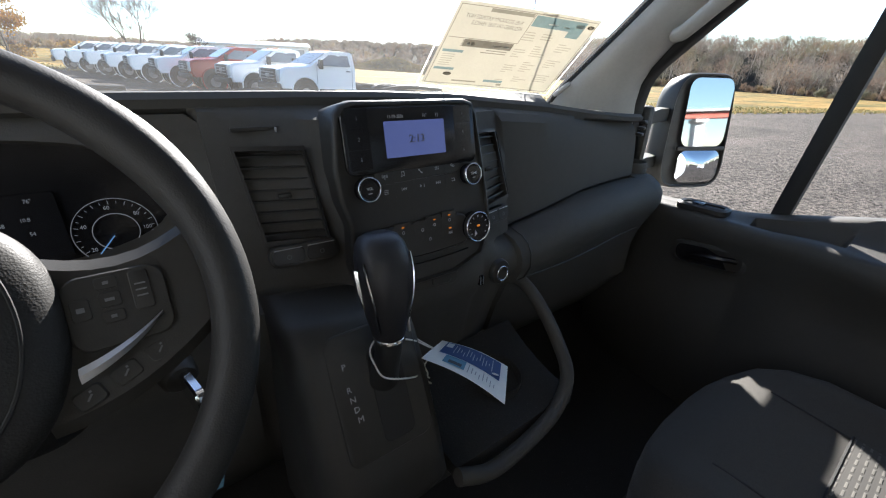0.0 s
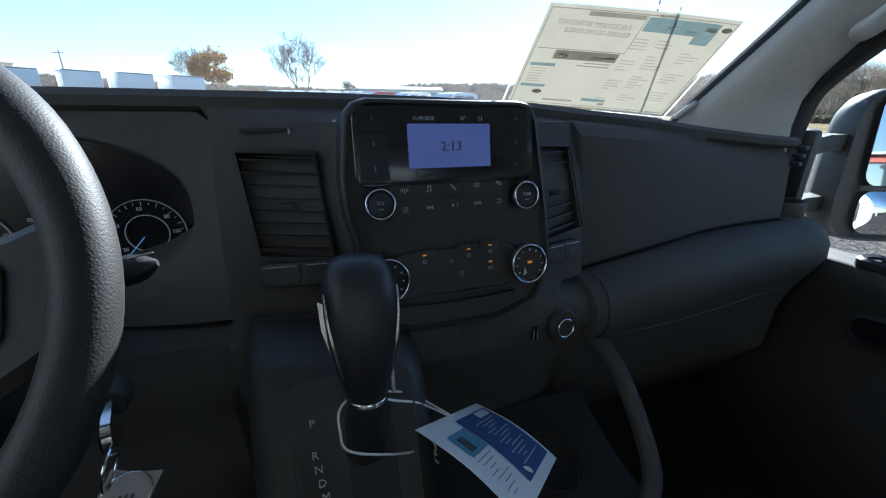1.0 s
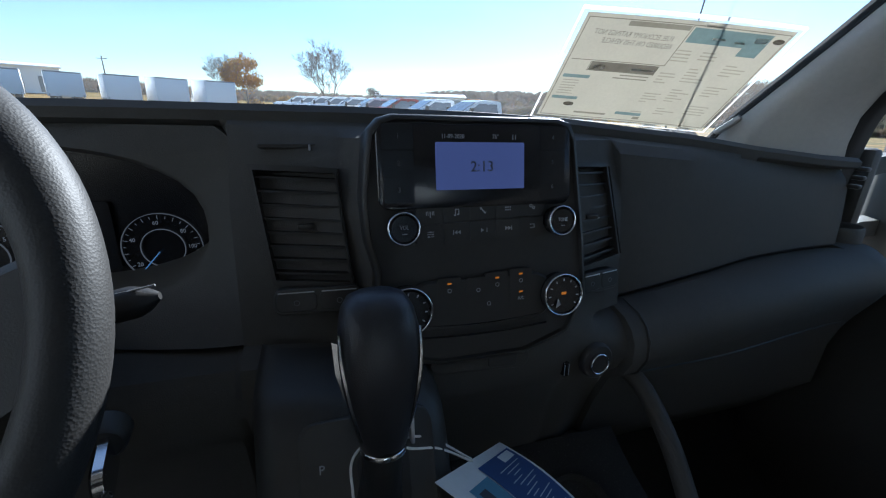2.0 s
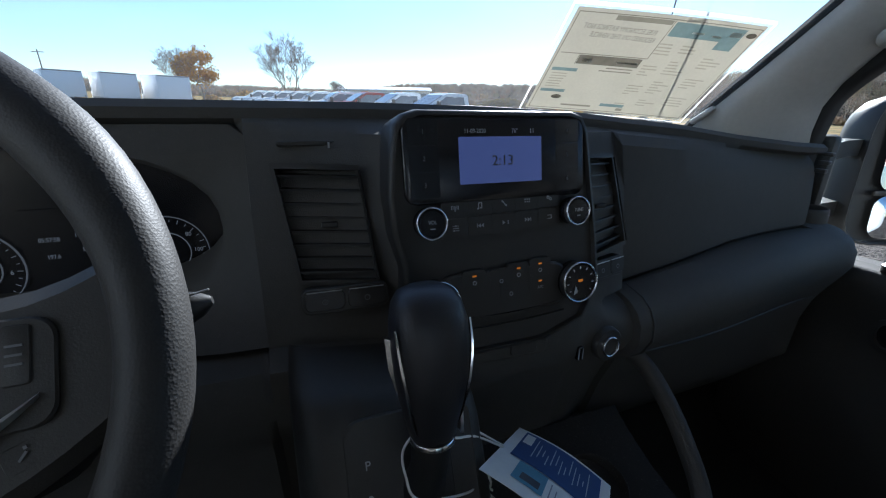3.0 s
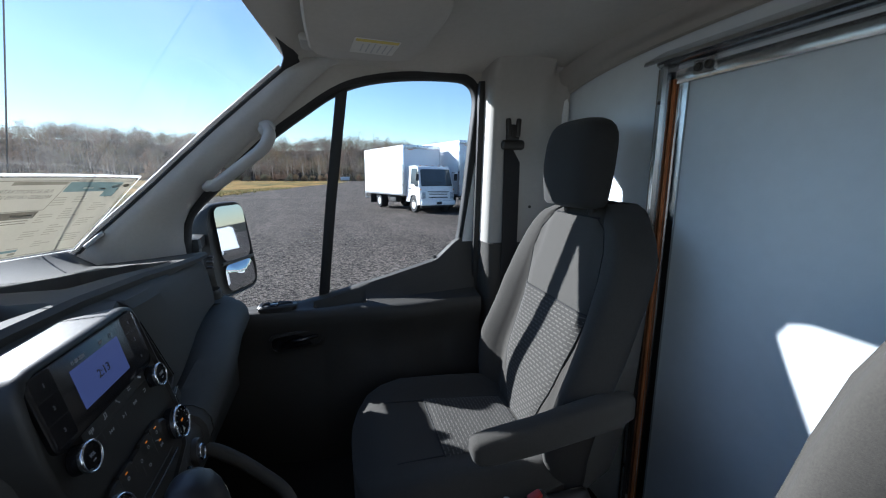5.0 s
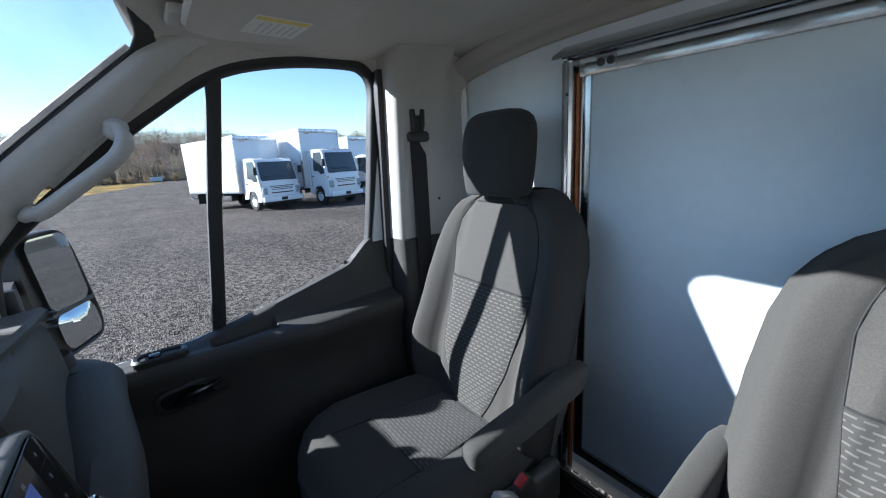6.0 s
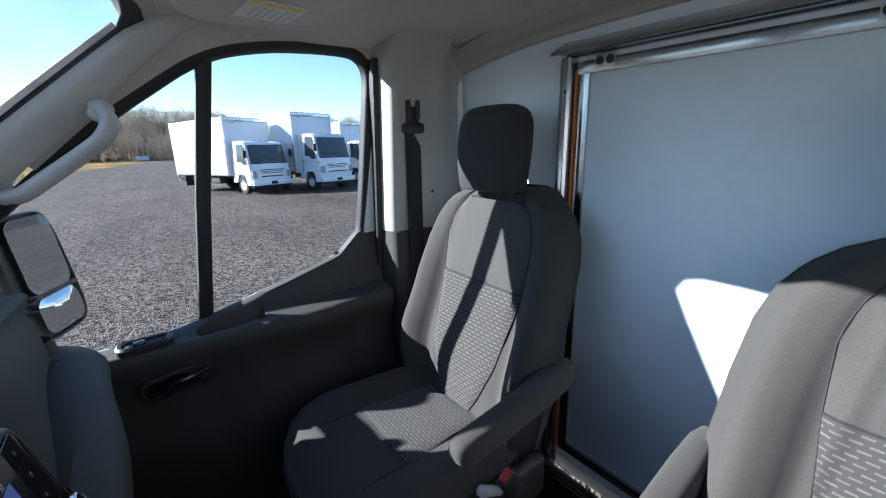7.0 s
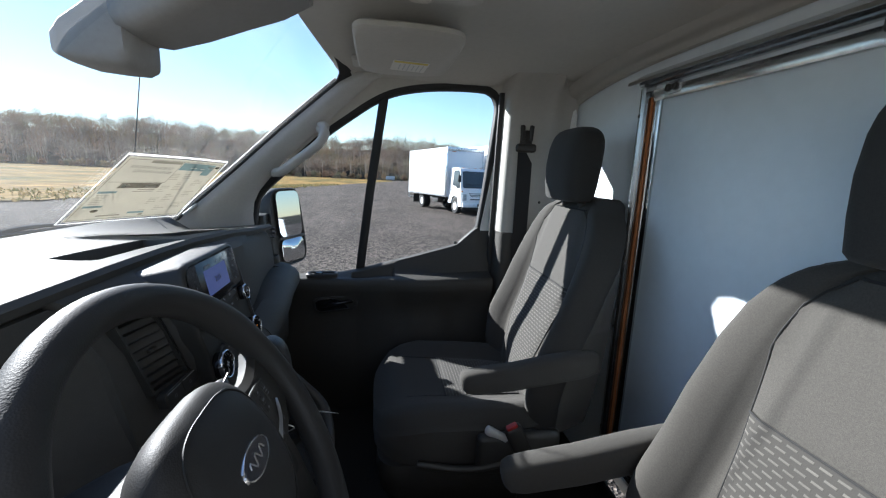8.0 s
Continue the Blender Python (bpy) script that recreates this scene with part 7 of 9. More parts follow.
def aerial():
    root = thing("aerial", "thin black whip aerial standing in front of the windscreen", "aerial")
    foot = Vector((0.80, 1.33, 1.40))
    d = Vector((-0.06, -0.20, 1.0)).normalized()
    bm = bmesh.new()
    tube(bm, [foot + d * (0.04 * k) for k in range(28)], [0.0024 - 0.00003 * k for k in range(28)], 8)
    part("mast", bm, RUBBER, root)
    bm = bmesh.new()
    disc(bm, foot - Vector((0, 0, 0.03)), d, 0.018, 0.010, 0.04, 18, 0.004)
    part("foot", bm, RUBBER, root)
    bm = bmesh.new()
    box(bm, (0, 0, 0), (1.7, 0.30, 0.04), 0.02, Matrix.Translation((XC, 1.40, 1.36)) @ pose(0, 0, 0, -12, 0, 0))
    tagged(part("bonnet", bm, WHITE_PAINT), "white van bonnet below the windscreen", "bonnet", kind="structure")


aerial()

# ---------------------------------------------------------------- outside: ground, hills and woods
def land(x, y):
    """Height of the yard, which falls gently to the passenger's side."""
    return -0.0225 * x + 0.0202 * (y if y > -12 else -12 + 0.1 * (y + 12))


def gravel_material():
    m = bpy.data.materials.new("gravel")
    m.use_nodes = True
    n, l = m.node_tree.nodes, m.node_tree.links
    b = n["Principled BSDF"]
    b.inputs["Roughness"].default_value = 0.92
    b.inputs["Specular IOR Level"].default_value = 0.08
    tc = n.new("ShaderNodeTexCoord")
    vo = n.new("ShaderNodeTexVoronoi")
    vo.inputs["Scale"].default_value = 46
    l.new(tc.outputs["Object"], vo.inputs["Vector"])
    v2 = n.new("ShaderNodeTexVoronoi")
    v2.inputs["Scale"].default_value = 23
    l.new(tc.outputs["Object"], v2.inputs["Vector"])
    big = n.new("ShaderNodeTexNoise")
    big.inputs["Scale"].default_value = 0.22
    big.inputs["Detail"].default_value = 8
    l.new(tc.outputs["Object"], big.inputs["Vector"])
    mp = n.new("ShaderNodeMapping")
    mp.inputs["Scale"].default_value = (0.12, 1.1, 1)
    mp.inputs["Rotation"].default_value = (0, 0, radians(10))
    l.new(tc.outputs["Object"], mp.inputs["Vector"])
    tracks = n.new("ShaderNodeTexNoise")
    tracks.inputs["Scale"].default_value = 0.9
    tracks.inputs["Detail"].default_value = 5
    l.new(mp.outputs["Vector"], tracks.inputs["Vector"])
    bw = n.new("ShaderNodeRGBToBW")
    l.new(vo.outputs["Color"], bw.inputs["Color"])
    bw2 = n.new("ShaderNodeRGBToBW")
    l.new(v2.outputs["Color"], bw2.inputs["Color"])
    add = n.new("ShaderNodeMath")
    add.operation = "ADD"
    l.new(bw.outputs[0], add.inputs[0])
    l.new(bw2.outputs[0], add.inputs[1])
    ramp = n.new("ShaderNodeValToRGB")
    ramp.color_ramp.elements[0].position, ramp.color_ramp.elements[1].position = 0.37, 0.91
    ramp.color_ramp.elements[0].color = (0.012, 0.0105, 0.0092, 1)
    ramp.color_ramp.elements[1].color = (0.158, 0.134, 0.116, 1)
    half = n.new("ShaderNodeMath")
    half.operation = "MULTIPLY"
    half.inputs[1].default_value = 0.62
    l.new(add.outputs[0], half.inputs[0])
    l.new(half.outputs[0], ramp.inputs["Fac"])
    patch = n.new("ShaderNodeMath")
    patch.operation = "ADD"
    l.new(big.outputs["Fac"], patch.inputs[0])
    l.new(tracks.outputs["Fac"], patch.inputs[1])
    mr = n.new("ShaderNodeMapRange")
    mr.inputs["From Min"].default_value, mr.inputs["From Max"].default_value = 0.7, 1.3
    mr.inputs["To Min"].default_value, mr.inputs["To Max"].default_value = 0.72, 1.25
    l.new(patch.outputs[0], mr.inputs["Value"])
    hs = n.new("ShaderNodeHueSaturation")
    l.new(ramp.outputs["Color"], hs.inputs["Color"])
    l.new(mr.outputs["Result"], hs.inputs["Value"])
    l.new(hs.outputs["Color"], b.inputs["Base Color"])
    bp = n.new("ShaderNodeBump")
    bp.inputs["Strength"].default_value = 0.7
    bp.inputs["Distance"].default_value = 0.03
    l.new(vo.outputs["Distance"], bp.inputs["Height"])
    l.new(bp.outputs["Normal"], b.inputs["Normal"])
    return m


def field_material():
    m = material("dry_field_grass", (0.27, 0.172, 0.060), rough=0.95, vary=0.35, scale=0.05, bump=0.0, spec=0.03)
    n, l = m.node_tree.nodes, m.node_tree.links
    b = n["Principled BSDF"]
    src = b.inputs["Base Color"].links[0].from_socket
    tc = n.new("ShaderNodeTexCoord")
    mp = n.new("ShaderNodeMapping")
    mp.inputs["Scale"].default_value = (0.02, 0.10, 1)
    l.new(tc.outputs["Object"], mp.inputs["Vector"])
    no = n.new("ShaderNodeTexNoise")
    no.inputs["Scale"].default_value = 1.6
    no.inputs["Detail"].default_value = 8
    l.new(mp.outputs["Vector"], no.inputs["Vector"])
    ra = n.new("ShaderNodeValToRGB")
    ra.color_ramp.elements[0].position, ra.color_ramp.elements[1].position = 0.40, 0.62
    l.new(no.outputs["Fac"], ra.inputs["Fac"])
    mx = n.new("ShaderNodeMixRGB")
    mx.inputs["Color2"].default_value = (0.115, 0.105, 0.042, 1)
    l.new(ra.outputs["Color"], mx.inputs["Fac"])
    l.new(src, mx.inputs["Color1"])
    fine = n.new("ShaderNodeTexNoise")
    fine.inputs["Scale"].default_value = 0.45
    fine.inputs["Detail"].default_value = 10
    fine.inputs["Roughness"].default_value = 0.75
    l.new(tc.outputs["Object"], fine.inputs["Vector"])
    tone = n.new("ShaderNodeValToRGB")
    tone.color_ramp.elements[0].position, tone.color_ramp.elements[1].position = 0.38, 0.64
    tone.color_ramp.elements[0].color, tone.color_ramp.elements[1].color = (0.45, 0.45, 0.42, 1), (1.35, 1.30, 1.25, 1)
    l.new(fine.outputs["Fac"], tone.inputs["Fac"])
    mul = n.new("ShaderNodeMixRGB")
    mul.blend_type = "MULTIPLY"
    mul.inputs["Fac"].default_value = 1.0
    l.new(mx.outputs["Color"], mul.inputs["Color1"])
    l.new(tone.outputs["Color"], mul.inputs["Color2"])
    l.new(mul.outputs["Color"], b.inputs["Base Color"])
    return m


def island_material(name, colors, rough=0.9):
    """Each leaf or twig clump takes one of a few tones."""
    m = bpy.data.materials.new(name)
    m.use_nodes = True
    n, l = m.node_tree.nodes, m.node_tree.links
    b = n["Principled BSDF"]
    b.inputs["Roughness"].default_value = rough
    b.inputs["Specular IOR Level"].default_value = 0.05
    g = n.new("ShaderNodeNewGeometry")
    r = n.new("ShaderNodeValToRGB")
    while len(r.color_ramp.elements) < len(colors):
        r.color_ramp.elements.new(0.5)
    for k, c in enumerate(colors):
        r.color_ramp.elements[k].position = k / (len(colors) - 1)
        r.color_ramp.elements[k].color = (*c, 1)
    l.new(g.outputs["Random Per Island"], r.inputs["Fac"])
    l.new(r.outputs["Color"], b.inputs["Base Color"])
    return m


def twig_material(name, colors):
    """Thin twigs and leaves that let half of the light through."""
    m = island_material(name, colors)
    n, l = m.node_tree.nodes, m.node_tree.links
    b, out = n["Principled BSDF"], n["Material Output"]
    tr = n.new("ShaderNodeBsdfTranslucent")
    l.new(b.inputs["Base Color"].links[0].from_socket, tr.inputs["Color"])
    mx = n.new("ShaderNodeMixShader")
    mx.inputs["Fac"].default_value = 0.4
    l.new(b.outputs[0], mx.inputs[1])
    l.new(tr.outputs[0], mx.inputs[2])
    l.new(mx.outputs[0], out.inputs["Surface"])
    return m


GRAVEL = gravel_material()
FIELD = field_material()
WOODS = [twig_material("grey_brown_woods", [(0.154, 0.134, 0.117), (0.176, 0.150, 0.130), (0.162, 0.142, 0.122)]), twig_material("russet_woods", [(0.176, 0.125, 0.096), (0.199, 0.139, 0.105), (0.164, 0.120, 0.093)]),
         twig_material("olive_woods", [(0.142, 0.137, 0.096), (0.159, 0.150, 0.105), (0.134, 0.128, 0.093)]), twig_material("tan_woods", [(0.211, 0.159, 0.103), (0.193, 0.147, 0.096), (0.228, 0.171, 0.103)])]
BARK = material("bark", (0.07, 0.055, 0.045), rough=0.95, vary=0.3, scale=4)
HILL = material("hill_floor", (0.045, 0.043, 0.036), rough=0.95, vary=0.35, scale=0.10, spec=0.03)
ORANGE_LEAF = twig_material("orange_leaves", [(0.34, 0.15, 0.03), (0.42, 0.22, 0.05), (0.26, 0.12, 0.03), (0.38, 0.26, 0.08)])
YELLOW_LEAF = twig_material("yellow_leaves", [(0.50, 0.32, 0.05), (0.58, 0.40, 0.08), (0.40, 0.24, 0.04)])
GREY_SHRUB = twig_material("grey_shrub", [(0.16, 0.15, 0.11), (0.22, 0.20, 0.15), (0.12, 0.11, 0.08)])


def grounds():
    bm = bmesh.new()
    rs = [0, 2, 4, 7, 11, 16, 23, 32, 45, 65, 95, 140, 210, 320, 500, 900, 1800, 3500]
    n = 64
    rings = []
    for r in rs[1:]:
        rings.append([Vector((r * math.cos(a), r * math.sin(a), land(r * math.cos(a), r * math.sin(a)) * (1 if r < 320 else 320 / r) + (0.03 * math.sin(r * 3 + a * 7) if 5 < r < 100 else 0))) for a in [2 * math.pi * k / n for k in range(n)]])
    vs = loft(bm, rings, cap=False)
    c = bm.verts.new((0, 0, 0))
    for i in range(n):
        bm.faces.new((c, vs[0][i], vs[0][(i + 1) % n]))
    tagged(part("ground", bm, GRAVEL), "grey brown gravel yard with wheel tracks", "ground", kind="structure")
    # dry grass field beyond the yard's edge
    bm = bmesh.new()
    edge = [(-160, 58), (-60, 46), (-20, 44), (-6, 43), (4, 33), (9, 24), (13.3, 18.6), (20, 15.0), (28, 12.6), (39.5, 11.2), (60, 9.5), (95, 5), (190, -6), (330, -22)]
    fine = curve_points([(x, y, 0) for x, y in edge], 90)
    rings = []
    for k, p in enumerate(fine):
        a = math.atan2(p.x, p.y)
        row = []
        d0 = math.hypot(p.x, p.y)
        wob = 0.5 * math.sin(k * 1.7) + 0.4 * math.sin(k * 3.1)
        for j in range(13):
            t = (j / 12) ** 2
            d = (d0 + wob) * (1 - t) + max(340, d0 + 60) * t
            x, y = d * math.sin(a), d * math.cos(a)
            row.append(Vector((x, y, land(x, y) * (1 if d < 320 else 320 / d) + 0.035)))
        rings.append(row)
    loft(bm, rings, closed=False, cap=False)
    tagged(part("grass_field", bm, FIELD), "yellow brown dry grass field beyond the gravel", "field", kind="structure")
    # rough tufts along the field's edge
    random.seed(11)
    bm = bmesh.new()
    for p in fine:
        d0 = math.hypot(p.x, p.y)
        if d0 > 70 or p.x < -10:
            continue
        a = math.atan2(p.x, p.y)
        for k in range(70):
            d = d0 + random.uniform(-0.8, 9)
            aa = a + random.uniform(-0.03, 0.03)
            x, y = d * math.sin(aa), d * math.cos(aa)
            h = random.uniform(0.05, 0.22)
            t = random.uniform(0, 3.14)
            w = Vector((math.cos(t), math.sin(t), 0)) * random.uniform(0.05, 0.14)
            b0 = Vector((x, y, land(x, y) + 0.02))
            q = [bm.verts.new(v) for v in (b0 - w, b0 + w, b0 + w * 0.3 + Vector((0, 0, h)))]
            bm.faces.new(q)
    tufts = part("grass_tufts", bm, twig_material("dry_tufts", [(0.20, 0.150, 0.070), (0.24, 0.175, 0.085), (0.12, 0.115, 0.050), (0.15, 0.135, 0.060)]), smooth=False)
    tagged(tufts, "dry yellow grass tufts along the gravel edge", "grass", kind="stuff")


grounds()

SKYLINE = [(-75, 2.4), (-45, 2.6), (-33, 2.5), (-15, 1.9), (-6, 1.9), (9, 1.8), (14, 2.5), (18, 2.8), (24, 2.9), (30, 2.9), (37, 2.8), (42, 3.0), (46, 3.4), (52, 3.8), (57, 3.9), (62, 4.1), (66, 4.0), (70, 3.7), (75, 3.8), (79, 3.4), (83, 3.2), (88, 3.3), (92, 3.6), (100, 3.1), (118, 2.4), (130, 0.9), (200, 0.9)]


def hill_top(az):
    return 330 * math.tan(radians(lerp_table(SKYLINE, az))) + 1.7


def hills():
    bm = bmesh.new()
    rings = []
    for k in range(111):
        az = -75 + 2.5 * k
        top = hill_top(az) - 2.2 + 1.2 * ease(44, 36, az) - 3.0 * ease(40, 52, az)
        row = []
        for t in [j / 10 for j in range(11)]:
            d = 232 + 130 * t
            x, y = d * math.sin(radians(az)), d * math.cos(radians(az))
            z0 = land(x, y) * (1 if d < 320 else 320 / d) - 1.0
            row.append(Vector((x, y, z0 + (top - z0) * ease(0, 0.8, t))))
        rings.append(row)
    loft(bm, rings, closed=False, cap=False)
    tagged(part("hillside", bm, HILL), "low brown wooded ridge beyond the field", "hill", kind="structure")
    # woods: bare crowns of fine upright twigs with a few leaves left, each crown of one tone, on pale trunks
    rng = np.random.default_rng(3)
    n, low = 4000, 420
    pick = rng.random(n + low)
    az = np.where(pick < 0.40, rng.uniform(-40, 122, n + low), np.where(pick < 0.64, rng.uniform(36, 100, n + low), rng.uniform(-36, 44, n + low)))
    t = rng.random(n + low) ** 0.8
    d = 226 + 110 * t
    d[n:] = rng.uniform(212, 230, low)
    t[n:] = 0
    near = np.clip((az - 40) / 12, 0, 1)
    h = rng.uniform(3.0, 4.6, n + low) + near * rng.uniform(2.1, 9.4, n + low)
    h[n:] = rng.uniform(1.6, 3.6, low)
    x, y = d * np.sin(np.radians(az)), d * np.cos(np.radians(az))
    zg = np.array([land(px, py) * (1 if pd < 320 else 320 / pd) for px, py, pd in zip(x, y, d)])
    tops = np.array([hill_top(v) for v in az]) - h * rng.uniform(0.55, 1.0, n + low)
    tops += (rng.random(n + low) < 0.10) * near * h * rng.uniform(0.12, 0.42, n + low)
    k = np.clip(t * 110 / 130 / 0.8, 0, 1)
    zg = zg + (tops - zg) * k * k * (3 - 2 * k)
    w = h * rng.uniform(0.30, 0.50, n + low)
    drift = 0.5 + 0.28 * np.sin(az * 0.31 + d * 0.05) + 0.22 * np.sin(az * 0.83 + 1.3 - d * 0.11)
    tone = np.clip((4 * (0.55 * drift + 0.60 * rng.random(n + low)) ** 2.2).astype(int), 0, 3)
    tone[n:] = rng.integers(1, 4, low)
    tone[(near < 0.3) & (rng.random(n + low) < 0.65) & (t > 0)] = 0

    def unit(v):
        return v / np.linalg.norm(v, axis=1)[:, None]

    def sheet_of(name, corners, mat, label, category):
        me = bpy.data.meshes.new(name)
        m = len(corners)
        me.vertices.add(3 * m)
        me.vertices.foreach_set("co", corners.reshape(-1))
        me.loops.add(3 * m)
        me.loops.foreach_set("vertex_index", np.arange(3 * m, dtype=np.int32))
        me.polygons.add(m)
        me.polygons.foreach_set("loop_start", np.arange(0, 3 * m, 3, dtype=np.int32))
        me.update()
        me.materials.append(mat)
        tagged(new(name, me), label, category, kind="stuff")
    for g, (mat, word) in enumerate(zip(WOODS, ("grey brown", "russet", "olive green", "tan"))):
        sel = np.nonzero(tone == g)[0]
        who = np.repeat(sel, 190)
        m = len(who)
        dirs = unit(rng.normal(size=(m, 3)))
        r = 0.25 + 0.75 * rng.random(m) ** 0.55
        r *= 1 + 0.28 * np.sin(dirs[:, 0] * 5 + who) * np.sin(dirs[:, 2] * 4 + who * 2)
        c = np.stack([x[who] + w[who] * r * dirs[:, 0], y[who] + w[who] * r * dirs[:, 1], zg[who] + h[who] * (0.58 + 0.44 * r * dirs[:, 2])], 1)
        # twigs reach up and outwards; one in three is a leaf cluster
        twig = rng.random(m) < 0.66
        way = unit(dirs * np.array([1, 1, 0.6]) + np.array([0, 0, 0.9]) + 0.5 * rng.normal(size=(m, 3)))
        length = np.where(twig, rng.uniform(0.6, 1.7, m), rng.uniform(0.22, 0.46, m))[:, None]
        wide = np.where(twig, rng.uniform(0.05, 0.11, m), rng.uniform(0.18, 0.38, m))[:, None]
        across = unit(np.cross(way, rng.normal(size=(m, 3))))
        sheet_of("woods", np.stack([c + way * length, c - across * wide, c + across * wide], 1), mat, word + " autumn woods covering the low ridge", "woods")
    # pale trunks and main limbs
    sel = np.nonzero(h[:n] > 5.5)[0]
    tris = []
    for s_ in range(4):
        lean = rng.normal(size=(len(sel), 3)) * (0.03 if s_ == 0 else 0.34)
        lean[:, 2] = 1
        start = np.stack([x[sel], y[sel], zg[sel] + h[sel] * (0 if s_ == 0 else rng.uniform(0.2, 0.5, len(sel)))], 1)
        end = start + lean * (h[sel] * (0.85 if s_ == 0 else 0.42))[:, None]
        side = np.stack([np.cos(np.radians(az[sel])), -np.sin(np.radians(az[sel])), 0 * sel], 1) * (0.16 if s_ == 0 else 0.09)
        tris.append(np.stack([end, start - side, start + side], 1))
    sheet_of("woods_trunks", np.concatenate(tris), twig_material("pale_trunks", [(0.26, 0.235, 0.21), (0.19, 0.17, 0.15), (0.32, 0.29, 0.26)]), "pale grey bare trunks standing in the woods", "trunks")


hills()


def tree(x, y, h, spread, seed, bare=True, leaf=None, label="bare leafless tree behind the parked trucks"):
    rnd = random.Random(seed)
    base = Vector((x, y, land(x, y)))
    root = thing("tree", label, "tree", "yard trees", at=base)
    limbs = []
    depths = 6 if bare else 5

    def grow(p, d, length, r, depth):
        n = 3
        pts, rs = [p], [r]
        for k in range(n):
            d = (d + Vector((rnd.uniform(-1, 1), rnd.uniform(-1, 1), rnd.uniform(-0.15, 0.45))) * 0.17).normalized()
            p = p + d * length / n
            pts.append(p)
            rs.append(r * (1 - 0.38 * (k + 1) / n))
        limbs.append((pts, rs, depth))
        if depth < depths:
            turn = rnd.uniform(0, 6.283)
            for k in range(3 if depth else 4):
                q = pts[-1] if k < 2 else pts[rnd.randint(1, n)]
                a = turn + k * 2.2 + rnd.uniform(-0.4, 0.4)
                side = Vector((math.cos(a), math.sin(a), 0.12))
                nd = (d + side * rnd.uniform(0.40, 0.85) * spread).normalized()
                grow(q, nd, length * rnd.uniform(0.62, 0.86), rs[-1] * rnd.uniform(0.55, 0.75), depth + 1)
    stems = 2 if h > 10.5 else 1
    for k in range(stems):
        a = rnd.uniform(0, 6.283)
        grow(Vector((0.45 * k, 0, -0.1)), Vector((0.22 * (k * 2 - 1) * (stems - 1), 0.05 * math.sin(a), 1)).normalized(), h * 0.24, h * 0.017, 0)
    # bring the crown to the tree's height
    top = max(p.z for pts, rs, depth in limbs for p in pts)
    limbs = [([p * (h / top) for p in pts], rs, depth) for pts, rs, depth in limbs]
    bm = bmesh.new()
    for pts, rs, depth in limbs:
        if depth == 0:
            tube(bm, pts, rs, 8)
    part("trunk", bm, BARK, root)
    bm = bmesh.new()
    for pts, rs, depth in limbs:
        if depth:
            tube(bm, pts, [max(v, 0.017) for v in rs], 5 if depth < 3 else 3)
    part("branches", bm, BARK, root)
    if not bare:
        verts, faces = [], []
        for pts, rs, depth in limbs:
            if depth < 3:
                continue
            for k in range(9):
                c = rnd.choice(pts) + Vector((rnd.gauss(0, 0.3), rnd.gauss(0, 0.3), rnd.gauss(0, 0.25)))
                a = Vector((rnd.uniform(-1, 1), rnd.uniform(-1, 1), rnd.uniform(-1, 1))).normalized()
                b = a.orthogonal()
                s = rnd.uniform(0.06, 0.15)
                i = len(verts)
                verts += [c + a * s, c + b * s, c - a * s, c - b * s]
                faces.append((i, i + 1, i + 2, i + 3))
        me = bpy.data.meshes.new("crown")
        me.from_pydata(verts, [], faces)
        me.materials.append(leaf)
        cr = new("crown", me)
        cr.parent = root
    return root


def polar(az, d):
    return d * math.sin(radians(az)), d * math.cos(radians(az))


tree(*polar(1.6, 72), 10.9, 0.80, 4)
tree(*polar(-8.4, 72), 7.6, 0.62, 8, bare=False, leaf=ORANGE_LEAF, label="slender tree with thin orange autumn leaves")
tree(*polar(-11.0, 74), 7.8, 0.80, 15, label="small bare leafless tree beside an orange one")
tree(*polar(7.2, 90), 5.4, 0.9, 21, label="low bare leafless tree far behind the parked trucks")


def leafy_tree(x, y, h, seed, leaf, label):
    """A tree whose dense crown reaches almost to the ground."""
    rnd = random.Random(seed)
    root = thing("tree", label, "tree", "field trees", at=(x, y, land(x, y)))
    bm = bmesh.new()
    tube(bm, [(0, 0, -0.1), (0.05, 0.02, h * 0.4), (0.1, 0.0, h * 0.75)], [h * 0.022, h * 0.016, h * 0.006], 7)
    part("trunk", bm, BARK, root)
    verts, faces = [], []
    lumps = [(rnd.uniform(-0.22, 0.22) * h, rnd.uniform(-0.22, 0.22) * h, h * rnd.uniform(0.28, 0.78), h * rnd.uniform(0.14, 0.24)) for k in range(13)]
    for cx, cy, cz, r in lumps:
        for k in range(170):
            d = Vector((rnd.gauss(0, 1), rnd.gauss(0, 1), rnd.gauss(0, 1))).normalized() * r * rnd.uniform(0.4, 1.08)
            c = Vector((cx, cy, cz)) + d
            a = Vector((rnd.uniform(-1, 1), rnd.uniform(-1, 1), rnd.uniform(-1, 1))).normalized()
            b = a.orthogonal()
            s = rnd.uniform(0.09, 0.22)
            i = len(verts)
            verts.extend((c + a * s, c + b * s, c - a * s, c - b * s))
            faces.append((i, i + 1, i + 2, i + 3))
    me = bpy.data.meshes.new("crown")
    me.from_pydata(verts, [], faces)
    me.materials.append(leaf)
    cr = new("crown", me)
    cr.parent = root


leafy_tree(*polar(38.4, 105), 5.6, 30, YELLOW_LEAF, "round tree with dense yellow autumn leaves at the field's edge")
leafy_tree(*polar(36.5, 106), 6.2, 33, ORANGE_LEAF, "round tree with dense orange brown leaves at the field's edge")


